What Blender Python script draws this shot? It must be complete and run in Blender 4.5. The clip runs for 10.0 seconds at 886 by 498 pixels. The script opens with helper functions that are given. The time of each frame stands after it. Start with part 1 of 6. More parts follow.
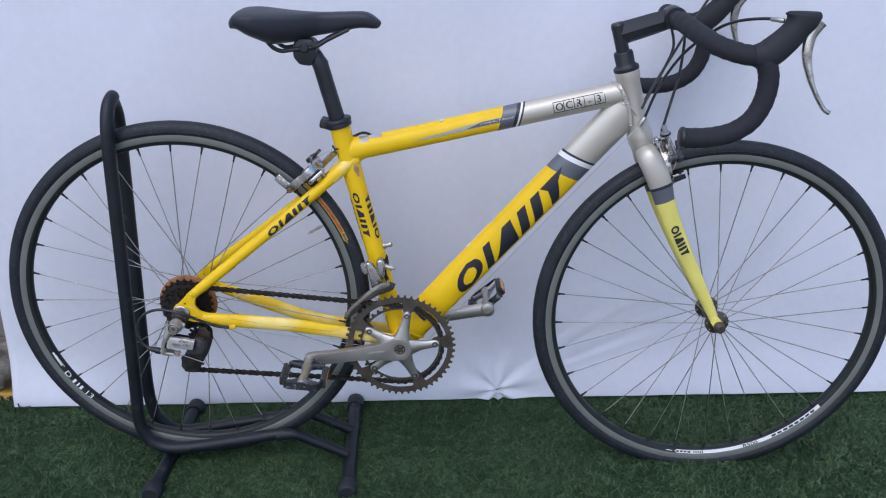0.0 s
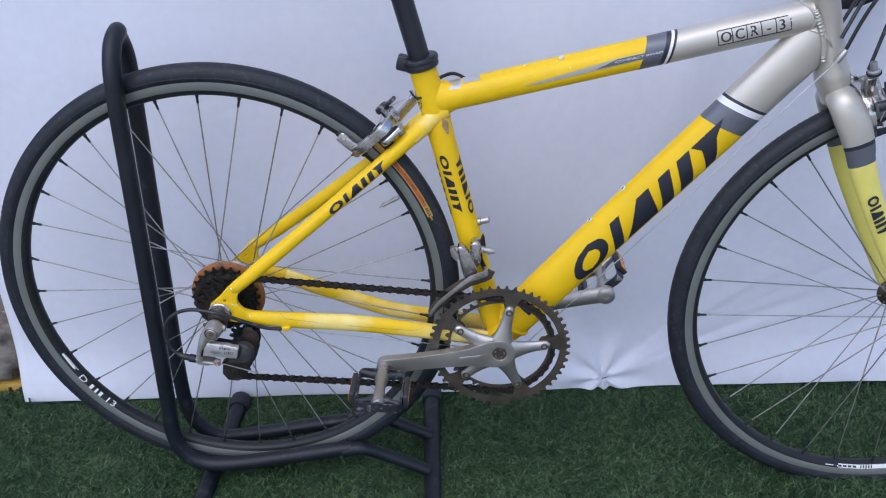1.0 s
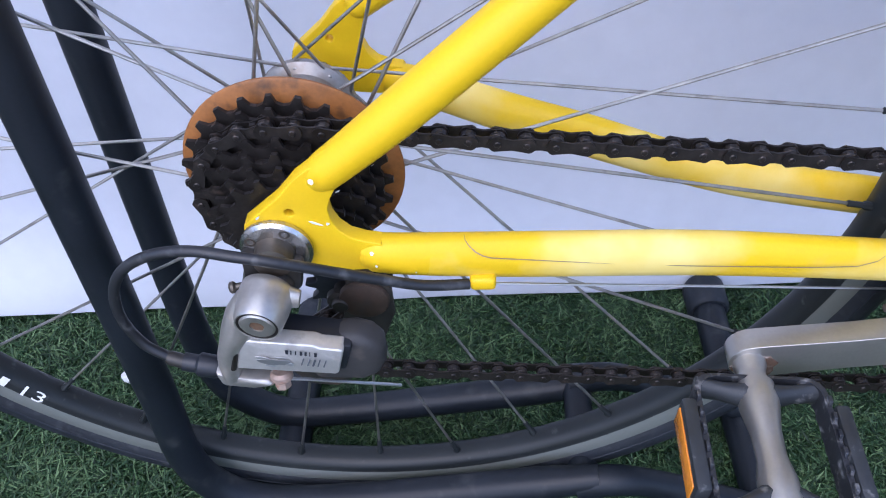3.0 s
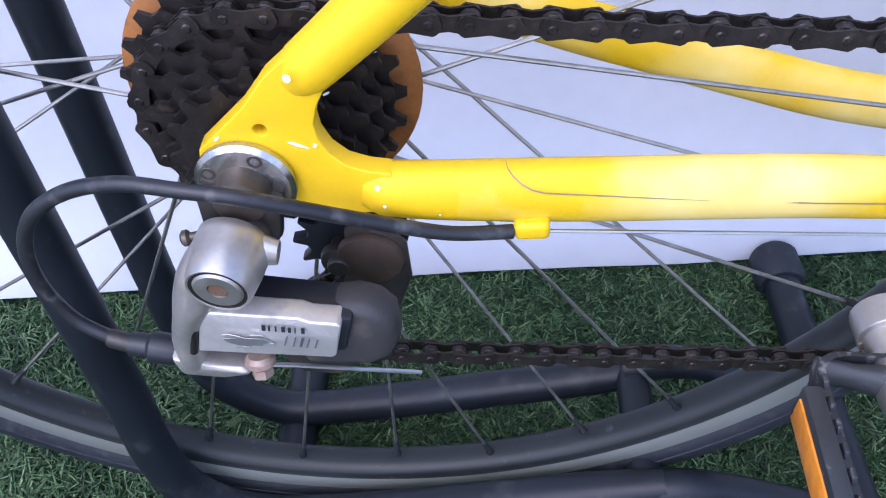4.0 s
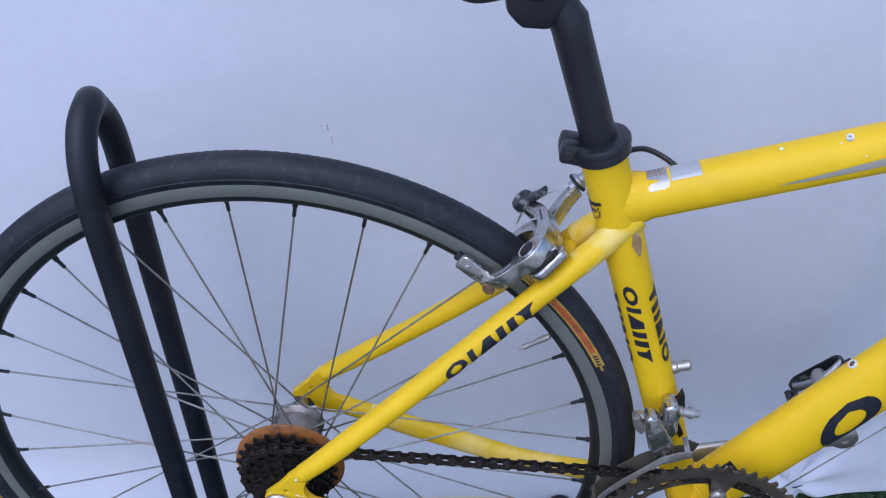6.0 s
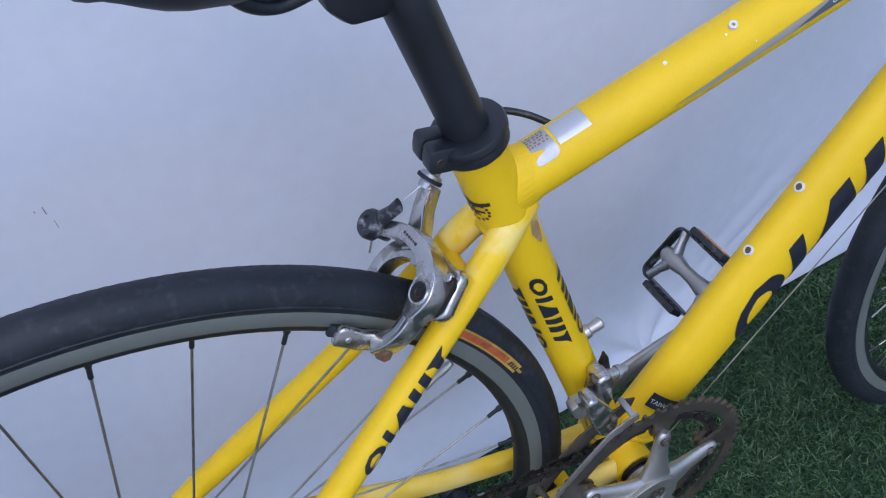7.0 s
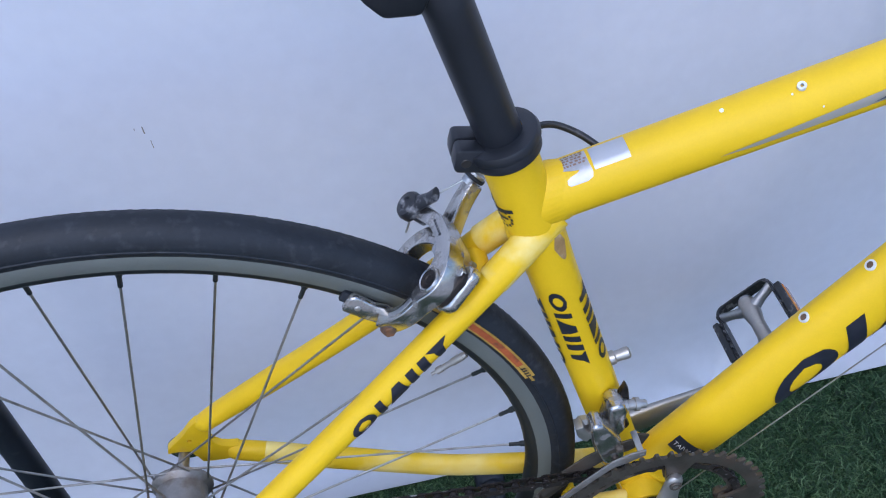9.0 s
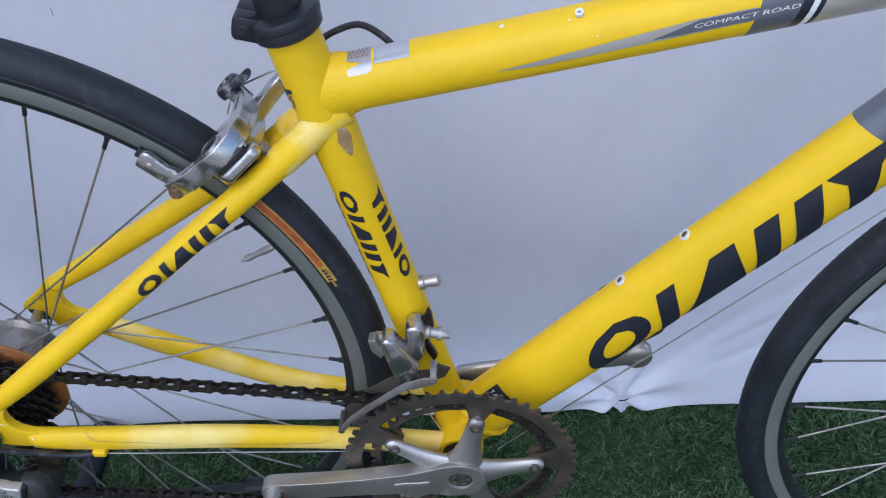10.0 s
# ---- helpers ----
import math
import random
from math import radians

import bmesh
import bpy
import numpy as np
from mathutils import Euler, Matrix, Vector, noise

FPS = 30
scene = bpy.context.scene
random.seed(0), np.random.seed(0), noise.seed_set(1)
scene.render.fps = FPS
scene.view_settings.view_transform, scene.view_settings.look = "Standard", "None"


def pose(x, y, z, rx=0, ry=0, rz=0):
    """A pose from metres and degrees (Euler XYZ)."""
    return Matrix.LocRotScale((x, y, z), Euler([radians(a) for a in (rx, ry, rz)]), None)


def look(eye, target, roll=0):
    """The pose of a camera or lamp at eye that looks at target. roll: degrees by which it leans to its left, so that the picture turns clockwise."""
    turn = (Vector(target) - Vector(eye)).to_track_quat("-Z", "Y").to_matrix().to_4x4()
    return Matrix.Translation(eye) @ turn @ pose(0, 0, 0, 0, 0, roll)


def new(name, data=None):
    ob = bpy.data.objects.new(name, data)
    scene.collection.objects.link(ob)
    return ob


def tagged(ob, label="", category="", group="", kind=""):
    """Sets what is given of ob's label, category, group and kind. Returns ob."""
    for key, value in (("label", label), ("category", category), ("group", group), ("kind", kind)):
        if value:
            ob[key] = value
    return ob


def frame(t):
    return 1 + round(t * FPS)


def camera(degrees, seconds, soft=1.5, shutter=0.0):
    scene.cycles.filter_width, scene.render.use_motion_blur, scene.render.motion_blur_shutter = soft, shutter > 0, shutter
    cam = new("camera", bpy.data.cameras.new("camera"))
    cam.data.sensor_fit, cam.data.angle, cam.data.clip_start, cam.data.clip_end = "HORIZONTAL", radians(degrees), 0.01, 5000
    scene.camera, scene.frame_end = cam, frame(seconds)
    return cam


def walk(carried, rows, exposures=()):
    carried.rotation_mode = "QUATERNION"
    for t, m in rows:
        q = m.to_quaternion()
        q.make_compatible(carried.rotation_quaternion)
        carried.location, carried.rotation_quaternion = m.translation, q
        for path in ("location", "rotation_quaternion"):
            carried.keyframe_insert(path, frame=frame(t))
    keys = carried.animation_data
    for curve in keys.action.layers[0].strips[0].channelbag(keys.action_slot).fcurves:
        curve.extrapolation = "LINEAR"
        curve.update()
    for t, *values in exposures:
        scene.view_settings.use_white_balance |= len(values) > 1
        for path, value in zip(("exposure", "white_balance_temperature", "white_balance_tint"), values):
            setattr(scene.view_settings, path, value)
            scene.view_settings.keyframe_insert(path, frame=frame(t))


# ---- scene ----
ZH = 0.365   # height of the rear hub over the turf backing; the bicycle is planned from that hub
cam = camera(52.56, 10.0, soft=1.1)
# seconds, eye from the rear hub (x along the bicycle, y away, z up), yaw, pitch, roll
ROWS = [
    (0, 0.4908, -1.5416, 0.6984, 0.557, -21.242, 0.000),
    (0.5, 0.4247, -1.3602, 0.7038, 0.978, -23.400, 0.555),
    (1, 0.3662, -1.1399, 0.6629, 1.892, -27.792, 1.229),
    (1.5, 0.2823, -0.9220, 0.6231, 2.249, -31.531, 1.516),
    (2, 0.2035, -0.7229, 0.5721, 2.299, -38.614, 1.951),
    (2.5, 0.1622, -0.4828, 0.4533, 2.113, -44.113, 2.778),
    (2.7, 0.1327, -0.4173, 0.3790, 2.366, -45.114, 3.161),
    (3.8, 0.0868, -0.2779, 0.1658, 2.246, -46.628, 4.460),
    (4, 0.0910, -0.2832, 0.1871, 2.703, -46.479, 4.899),
    (4.5, 0.1276, -0.3411, 0.3311, 3.293, -46.096, 4.689),
    (5, 0.1740, -0.4220, 0.4790, 4.790, -42.480, 4.650),
    (5.5, 0.2070, -0.5390, 0.5750, 5.130, -38.500, 4.400),
    (6, 0.2296, -0.6044, 0.6778, 3.325, -35.768, 3.638),
    (6.2, 0.2241, -0.5832, 0.7013, 0.118, -35.928, 5.080),
    (7.3, 0.0904, -0.2936, 0.6277, -35.913, -49.476, 5.959),
    (7.5, 0.0681, -0.2482, 0.6131, -39.779, -50.456, 5.421),
    (8, 0.0655, -0.2237, 0.6117, -40.070, -50.591, 5.952),
    (8.5, 0.1264, -0.3068, 0.6486, -26.071, -48.516, 7.772),
    (9, 0.2197, -0.4152, 0.6678, -9.653, -44.952, 5.610),
    (9.5, 0.2804, -0.5082, 0.6634, -3.716, -43.869, 4.516),
    (10, 0.4122, -0.5023, 0.6053, 1.622, -42.727, 1.564),
]
EXPOSURES = [(0.0, 0.48, 5850, 14), (2.0, 0.75, 5550, 16), (2.7, 0.95, 5450, 18), (4.0, 1.34, 5480, 23), (4.5, 1.01, 5450, 20), (5.0, 0.72, 5300, 19), (5.5, 0.62, 5300, 18), (6.0, 0.46, 5350, 16), (7.5, 0.43, 5340, 14), (8.0, 0.53, 5270, 14), (8.5, 0.60, 5230, 14), (9.5, 0.58, 5400, 13), (10.0, 0.53, 5560, 13)]
walk(cam, [(t, pose(x, y, z + ZH, 90 + pitch, roll, yaw)) for t, x, y, z, yaw, pitch, roll in ROWS], EXPOSURES)

# ---- light: a bright overcast sky ----
world = bpy.data.worlds.new("sky")
scene.world = world
world.use_nodes = True
wn = world.node_tree
sky = wn.nodes.new("ShaderNodeTexSky")
sky.sky_type = "NISHITA"
sky.sun_disc = False
sky.sun_elevation = radians(52)
sky.sun_rotation = radians(200)
sky.dust_density = 2.0
wn.links.new(sky.outputs[0], wn.nodes["Background"].inputs[0])
wn.nodes["Background"].inputs[1].default_value = 0.14
sun_data = bpy.data.lights.new("sun", "SUN")
sun_data.energy, sun_data.angle, sun_data.color = 0.7, radians(75), (1.0, 0.96, 0.9)
sun = new("sun", sun_data)
sun.matrix_world = look((0, 0, 4), (0.9, 1.9, 0.0)) 


# ---- materials ----
def surface(name, colour, rough=0.5, metal=0.0, vary=0.15, scale=30.0, fine=400.0, bump=0.1, coat=0.0,
            dirt_or_reflection=None, patch_scale=60.0, patch_at=0.62, spread=0.25, object_random=0.0):
    """A painted, metal or plastic surface with tone varied at two sizes, relief, and grime, wear or painted-in
    reflections of its own shape.
    """
    m = bpy.data.materials.new(name)
    m.use_nodes = True
    t = m.node_tree
    b = t.nodes["Principled BSDF"]
    tc = t.nodes.new("ShaderNodeTexCoord")
    def noise_at(s, detail=4.0):
        n = t.nodes.new("ShaderNodeTexNoise")
        n.inputs["Scale"].default_value, n.inputs["Detail"].default_value = s, detail
        t.links.new(tc.outputs["Object"], n.inputs["Vector"])
        return n.outputs["Fac"]
    big, small = noise_at(scale), noise_at(fine, 3.0)
    ramp = t.nodes.new("ShaderNodeMapRange")
    ramp.inputs["From Min"].default_value, ramp.inputs["From Max"].default_value = 0.3, 0.7
    ramp.inputs["To Min"].default_value, ramp.inputs["To Max"].default_value = 1 - vary, 1 + vary * 0.6
    both = t.nodes.new("ShaderNodeMath")
    both.operation = "MULTIPLY_ADD"
    t.links.new(small, both.inputs[0])
    both.inputs[1].default_value = 0.35
    t.links.new(big, both.inputs[2])
    off = t.nodes.new("ShaderNodeMath")
    off.operation = "SUBTRACT"
    t.links.new(both.outputs[0], off.inputs[0])
    off.inputs[1].default_value = 0.175
    t.links.new(off.outputs[0], ramp.inputs["Value"])
    tone = t.nodes.new("ShaderNodeVectorMath")
    tone.operation = "SCALE"
    tone.inputs[0].default_value = colour
    t.links.new(ramp.outputs[0], tone.inputs["Scale"])
    col = tone.outputs[0]
    if object_random:
        info = t.nodes.new("ShaderNodeObjectInfo")
        mr = t.nodes.new("ShaderNodeMapRange")
        mr.inputs["To Min"].default_value, mr.inputs["To Max"].default_value = 1 - object_random, 1 + object_random
        t.links.new(info.outputs["Random"], mr.inputs["Value"])
        sc = t.nodes.new("ShaderNodeVectorMath")
        sc.operation = "SCALE"
        t.links.new(col, sc.inputs[0])
        t.links.new(mr.outputs[0], sc.inputs["Scale"])
        col = sc.outputs[0]
    rough_out = t.nodes.new("ShaderNodeMapRange")
    rough_out.inputs["To Min"].default_value, rough_out.inputs["To Max"].default_value = rough * 0.8, min(1, rough * 1.25)
    t.links.new(big, rough_out.inputs["Value"])
    if dirt_or_reflection:
        d = noise_at(patch_scale, 6.0)
        dr = t.nodes.new("ShaderNodeMapRange")
        dr.inputs["From Min"].default_value, dr.inputs["From Max"].default_value = patch_at, patch_at + spread
        t.links.new(d, dr.inputs["Value"])
        mix = t.nodes.new("ShaderNodeMix")
        mix.data_type = "RGBA"
        t.links.new(dr.outputs[0], mix.inputs["Factor"])
        t.links.new(col, mix.inputs[6])
        mix.inputs[7].default_value = (*dirt_or_reflection, 1)
        col = mix.outputs[2]
        if metal:
            mm = t.nodes.new("ShaderNodeMapRange")
            mm.inputs["To Min"].default_value, mm.inputs["To Max"].default_value = metal, metal * 0.25
            t.links.new(dr.outputs[0], mm.inputs["Value"])
            t.links.new(mm.outputs[0], b.inputs["Metallic"])
    t.links.new(col, b.inputs["Base Color"])
    t.links.new(rough_out.outputs[0], b.inputs["Roughness"])
    if not (dirt_or_reflection and metal):
        b.inputs["Metallic"].default_value = metal
    b.inputs["Coat Weight"].default_value = coat
    b.inputs["Coat Roughness"].default_value = 0.08
    if bump:
        bp = t.nodes.new("ShaderNodeBump")
        bp.inputs["Strength"].default_value, bp.inputs["Distance"].default_value = bump, 0.0006
        t.links.new(both.outputs[0], bp.inputs["Height"])
        t.links.new(bp.outputs[0], b.inputs["Normal"])
    return m


YELLOW = surface("yellow_paint", (0.81, 0.523, 0.001), 0.42, 0.0, 0.06, 22, 700, 0.04, 0.05)
# pale patches: faded paint, with the sky's glare painted into the colour
FADED_GLARE = surface("faded_and_glare_yellow_paint", (0.82, 0.536, 0.002), 0.42, 0.0, 0.06, 22, 700, 0.04, 0.05, (0.90, 0.73, 0.24), 13, 0.42, 0.22)
CHALKY = surface("chalky_yellow_paint", (0.82, 0.536, 0.003), 0.42, 0.0, 0.06, 22, 700, 0.04, 0.05, (0.87, 0.71, 0.25), 45, 0.46, 0.28)
SILVER = surface("silver_paint", (0.52, 0.49, 0.42), 0.36, 0.45, 0.06, 20, 900, 0.03, 0.3)
PEDAL_BLACK = surface("chipped_black_paint", (0.026, 0.029, 0.032), 0.5, 0.0, 0.25, 60, 500, 0.25, 0.0, (0.20, 0.20, 0.19), 120, 0.60, 0.12)
GREY = surface("grey_paint", (0.12, 0.13, 0.15), 0.35, 0.15, 0.08, 30, 700, 0.03, 0.3)
PALE = surface("pale_yellow_paint", (0.80, 0.72, 0.16), 0.36, 0.05, 0.06, 25, 700, 0.03, 0.3)
WHITE = surface("white_decal", (0.78, 0.78, 0.76), 0.4, 0.0, 0.05)
INK = surface("black_decal", (0.018, 0.02, 0.03), 0.4, 0.0, 0.2, 80, 900, 0.03)
RUBBER = surface("tyre_rubber", (0.0165, 0.0200, 0.0255), 0.55, 0.0, 0.30, 40, 240, 0.7, 0.0, (0.040, 0.042, 0.048), 130, 0.56, 0.22)
BLACK_RIM = surface("black_anodised", (0.0145, 0.0175, 0.0180), 0.44, 0.0, 0.2, 20, 500, 0.08, 0.0, (0.075, 0.078, 0.075), 120, 0.64, 0.2)
TRACK = surface("brake_track", (0.175, 0.188, 0.168), 0.5, 0.25, 0.10, 18, 900, 0.1, 0.0, (0.16, 0.16, 0.15), 60, 0.6, 0.25)
BLACK_TUBE = surface("black_powder_coat", (0.0095, 0.0128, 0.0178), 0.45, 0.0, 0.30, 20, 420, 0.25, 0.0, (0.070, 0.073, 0.072), 45, 0.60, 0.32)
BLACK_PLASTIC = surface("black_plastic", (0.014, 0.016, 0.021), 0.42, 0.0, 0.2, 40, 700, 0.12)
TAPE = surface("cork_tape", (0.014, 0.015, 0.021), 0.8, 0.0, 0.25, 60, 300, 0.8)
HOOD = surface("matt_black_rubber", (0.015, 0.0165, 0.021), 0.7, 0.0, 0.25, 50, 400, 0.4)
VINYL = surface("saddle_vinyl", (0.020, 0.023, 0.033), 0.5, 0.0, 0.2, 30, 500, 0.25)
# brown patches: grime, and dark reflections put into the colour
ALLOY = surface("polished_alloy", (0.54, 0.525, 0.50), 0.23, 0.97, 0.20, 45, 500, 0.12, 0.0, (0.16, 0.14, 0.12), 90, 0.52, 0.22)
BRUSHED = surface("brushed_bright_alloy", (0.72, 0.70, 0.67), 0.42, 0.7, 0.14, 40, 500, 0.12, 0.0, (0.34, 0.31, 0.27), 90, 0.58, 0.2)
SATIN = surface("satin_alloy", (0.46, 0.44, 0.405), 0.38, 0.85, 0.12, 25, 500, 0.10, 0.0, (0.24, 0.22, 0.20), 50, 0.60, 0.25)
CAST = surface("grey_cast_alloy", (0.42, 0.43, 0.44), 0.42, 0.85, 0.15, 30, 400, 0.15, 0.0, (0.16, 0.15, 0.13), 60, 0.58, 0.2)
TARNISHED = surface("tarnished_hub_alloy", (0.33, 0.315, 0.295), 0.46, 0.8, 0.2, 40, 400, 0.2, 0.0, (0.13, 0.085, 0.05), 60, 0.50, 0.3)
STEEL = surface("spoke_steel", (0.41, 0.395, 0.37), 0.42, 1.0, 0.25, 60, 500, 0.05, 0.0, (0.12, 0.10, 0.09), 90, 0.55, 0.3)
RUSTY = surface("rusty_steel", (0.16, 0.10, 0.06), 0.7, 0.4, 0.4, 120, 600, 0.4, 0.0, (0.24, 0.09, 0.03), 160, 0.5, 0.2)
CHAINRING = surface("worn_chainring", (0.112, 0.098, 0.079), 0.42, 0.65, 0.30, 50, 500, 0.15, 0.0, (0.085, 0.055, 0.035), 40, 0.48, 0.3)
OILY = surface("oily_black_steel", (0.036, 0.031, 0.028), 0.4, 0.6, 0.4, 120, 700, 0.3, 0.0, (0.06, 0.04, 0.03), 200, 0.6, 0.15)
AMBER_DISC = surface("amber_plastic_disc", (0.30, 0.115, 0.025), 0.5, 0.0, 0.3, 60, 500, 0.2, 0.0, (0.06, 0.03, 0.015), 110, 0.58, 0.25)
RUST_STAIN = surface("rust_stain", (0.17, 0.105, 0.07), 0.65, 0.3, 0.4, 150, 600, 0.3, 0.0, (0.33, 0.30, 0.27), 220, 0.55, 0.2)
AMBER = surface("amber_reflector", (0.75, 0.26, 0.02), 0.2, 0.0, 0.15, 200, 900, 0.4, 0.5)
LABEL_ORANGE = surface("orange_label", (0.42, 0.10, 0.03), 0.55, 0.0, 0.3, 90, 600, 0.1, 0.0, (0.05, 0.04, 0.03), 150, 0.55, 0.2)
LABEL_YELLOW = surface("ochre_label", (0.46, 0.29, 0.05), 0.55, 0.0, 0.3, 90, 600, 0.1, 0.0, (0.05, 0.04, 0.03), 150, 0.6, 0.2)
GREY_PLASTIC = surface("dusty_grey_plastic", (0.034, 0.033, 0.033), 0.6, 0.0, 0.25, 40, 500, 0.15, 0.0, (0.10, 0.085, 0.07), 70, 0.55, 0.25)
OILY_BROWN = surface("oily_brown_steel", (0.075, 0.052, 0.038), 0.5, 0.4, 0.3, 90, 500, 0.2, 0.0, (0.04, 0.032, 0.026), 110, 0.55, 0.2)
DARK_STEEL = surface("dark_worn_steel", (0.055, 0.051, 0.046), 0.42, 0.6, 0.3, 60, 500, 0.2, 0.0, (0.11, 0.075, 0.05), 60, 0.55, 0.25)
FOIL = surface("foil_sticker", (0.56, 0.565, 0.58), 0.30, 0.7, 0.05, 40, 800, 0.03)
STICKER = surface("silvery_sticker", (0.47, 0.47, 0.49), 0.34, 0.5, 0.15, 60, 500, 0.05, 0.0, (0.42, 0.40, 0.38), 200, 0.58, 0.15)
BARE = surface("worn_bare_metal", (0.36, 0.24, 0.17), 0.45, 0.6, 0.2, 120, 600, 0.1)
TAN = surface("worn_tan_primer", (0.40, 0.25, 0.10), 0.5, 0.1, 0.25, 90, 600, 0.1, 0.0, (0.55, 0.42, 0.28), 110, 0.55, 0.2)
CLOTH = surface("white_banner_vinyl", (0.69, 0.705, 0.772), 0.55, 0.0, 0.07, 2.6, 60, 0.03)
# assumed ground out of view, pale so that it brightens the metal's reflections
UNSEEN_PAVING = surface("unseen_pale_paving", (0.36, 0.34, 0.31), 0.8, 0.0, 0.2, 3, 120, 0.5)
SCUFFED = surface("scuffed_black_steel", (0.042, 0.044, 0.050), 0.38, 0.4, 0.30, 60, 500, 0.2, 0.0, (0.30, 0.30, 0.30), 150, 0.55, 0.18)
CONCRETE = surface("grey_wall_plaster", (0.24, 0.22, 0.20), 0.85, 0.0, 0.2, 8, 120, 0.5)
STONE = surface("rough_stone", (0.27, 0.24, 0.205), 0.85, 0.0, 0.4, 30, 180, 1.0, 0.0, (0.10, 0.085, 0.07), 25, 0.5, 0.2)
OCHRE = surface("yellow_wood_beam", (0.42, 0.27, 0.04), 0.6, 0.0, 0.3, 30, 200, 0.4)
LITTER = surface("pale_litter", (0.70, 0.70, 0.68), 0.7, 0.0, 0.1)
HOUSING = surface("cable_housing", (0.017, 0.018, 0.021), 0.42, 0.0, 0.2, 60, 600, 0.1, 0.0, (0.085, 0.085, 0.085), 140, 0.56, 0.2)
KNUCKLE = surface("worn_cast_alloy", (0.51, 0.485, 0.445), 0.36, 0.75, 0.16, 30, 400, 0.18, 0.0, (0.36, 0.30, 0.24), 70, 0.55, 0.25)
PINKISH = surface("weathered_brassy_steel", (0.40, 0.30, 0.24), 0.5, 0.4, 0.3, 90, 600, 0.2, 0.0, (0.30, 0.13, 0.07), 200, 0.52, 0.2)
ZINC = surface("zinc_wire", (0.55, 0.55, 0.55), 0.35, 1.0, 0.15, 80, 800, 0.1)

for m, level in ((YELLOW, 0.3), (FADED_GLARE, 0.35), (BLACK_TUBE, 0.36), (RUBBER, 0.35), (BLACK_RIM, 0.35), (CHALKY, 0.35)):
    m.node_tree.nodes["Principled BSDF"].inputs["Specular IOR Level"].default_value = level


def turf_material(name, island):
    m = bpy.data.materials.new(name)
    m.use_nodes = True
    t = m.node_tree
    b = t.nodes["Principled BSDF"]
    tc = t.nodes.new("ShaderNodeTexCoord")
    n1 = t.nodes.new("ShaderNodeTexNoise")
    n1.inputs["Scale"].default_value, n1.inputs["Detail"].default_value = 9.0, 5.0
    t.links.new(tc.outputs["Object"], n1.inputs["Vector"])
    n2 = t.nodes.new("ShaderNodeTexNoise")
    n2.inputs["Scale"].default_value, n2.inputs["Detail"].default_value = 420.0, 3.0
    t.links.new(tc.outputs["Object"], n2.inputs["Vector"])
    ramp = t.nodes.new("ShaderNodeValToRGB")
    e = ramp.color_ramp.elements
    e[0].position, e[0].color = 0.0, (0.006, 0.021, 0.006, 1)
    e[1].position, e[1].color = 1.0, (0.126, 0.200, 0.084, 1)
    mid = ramp.color_ramp.elements.new(0.55)
    mid.color = (0.030, 0.072, 0.0255, 1)
    mix = t.nodes.new("ShaderNodeMath")
    mix.operation = "MULTIPLY_ADD"
    mix.inputs[1].default_value = 0.45
    if island:
        g = t.nodes.new("ShaderNodeNewGeometry")
        t.links.new(g.outputs["Random Per Island"], mix.inputs[2])
        mix.inputs[1].default_value = 0.5
        sub = t.nodes.new("ShaderNodeMath")
        sub.operation = "SUBTRACT"
        t.links.new(n1.outputs["Fac"], sub.inputs[0])
        sub.inputs[1].default_value = 0.5
        t.links.new(sub.outputs[0], mix.inputs[0])
    else:
        t.links.new(n1.outputs["Fac"], mix.inputs[0])
        sub = t.nodes.new("ShaderNodeMath")
        sub.operation = "SUBTRACT"
        t.links.new(n2.outputs["Fac"], sub.inputs[0])
        sub.inputs[1].default_value = 0.40
        t.links.new(sub.outputs[0], mix.inputs[2])
        bp = t.nodes.new("ShaderNodeBump")
        bp.inputs["Strength"].default_value, bp.inputs["Distance"].default_value = 1.0, 0.01
        t.links.new(n2.outputs["Fac"], bp.inputs["Height"])
        t.links.new(bp.outputs[0], b.inputs["Normal"])
    t.links.new(mix.outputs[0], ramp.inputs["Fac"])
    t.links.new(ramp.outputs["Color"], b.inputs["Base Color"])
    b.inputs["Roughness"].default_value = 0.5
    b.inputs["Specular IOR Level"].default_value = 0.3
    return m


TURF = turf_material("turf_blades", True)
TURF_BASE = turf_material("turf_backing", False)


# ---- building helpers ----
def V(*a):
    return Vector(a)


def link_mesh(name, bm, material, parent, label="", angle=40):
    bmesh.ops.remove_doubles(bm, verts=bm.verts, dist=1e-6)
    bmesh.ops.recalc_face_normals(bm, faces=bm.faces)
    me = bpy.data.meshes.new(name)
    bm.to_mesh(me)
    bm.free()
    for mt in (material if isinstance(material, (list, tuple)) else [material]):
        me.materials.append(mt)
    me.polygons.foreach_set("use_smooth", [True] * len(me.polygons))
    me.set_sharp_from_angle(angle=radians(angle))
    ob = new(name, me)
    ob.parent = parent
    if label:
        ob["label"] = label
    return ob


def part(name, bm, material, parent, label="", angle=40):
    """One mesh part planned from the rear hub, under a thing that stands at the plan's origin."""
    bmesh.ops.translate(bm, vec=(0, 0, ZH), verts=bm.verts)
    return link_mesh(name, bm, material, parent, label, angle)


def curve_points(pts, n=8):
    """A smooth line through the points."""
    p = [Vector(q) for q in pts]
    out = []
    for i in range(len(p) - 1):
        a, b, c, d = p[max(i - 1, 0)], p[i], p[i + 1], p[min(i + 2, len(p) - 1)]
        for k in range(n):
            s = k / n
            out.append(0.5 * (2 * b + (c - a) * s + (2 * a - 5 * b + 4 * c - d) * s * s + (3 * b - a - 3 * c + d) * s ** 3))
    out.append(p[-1])
    return out


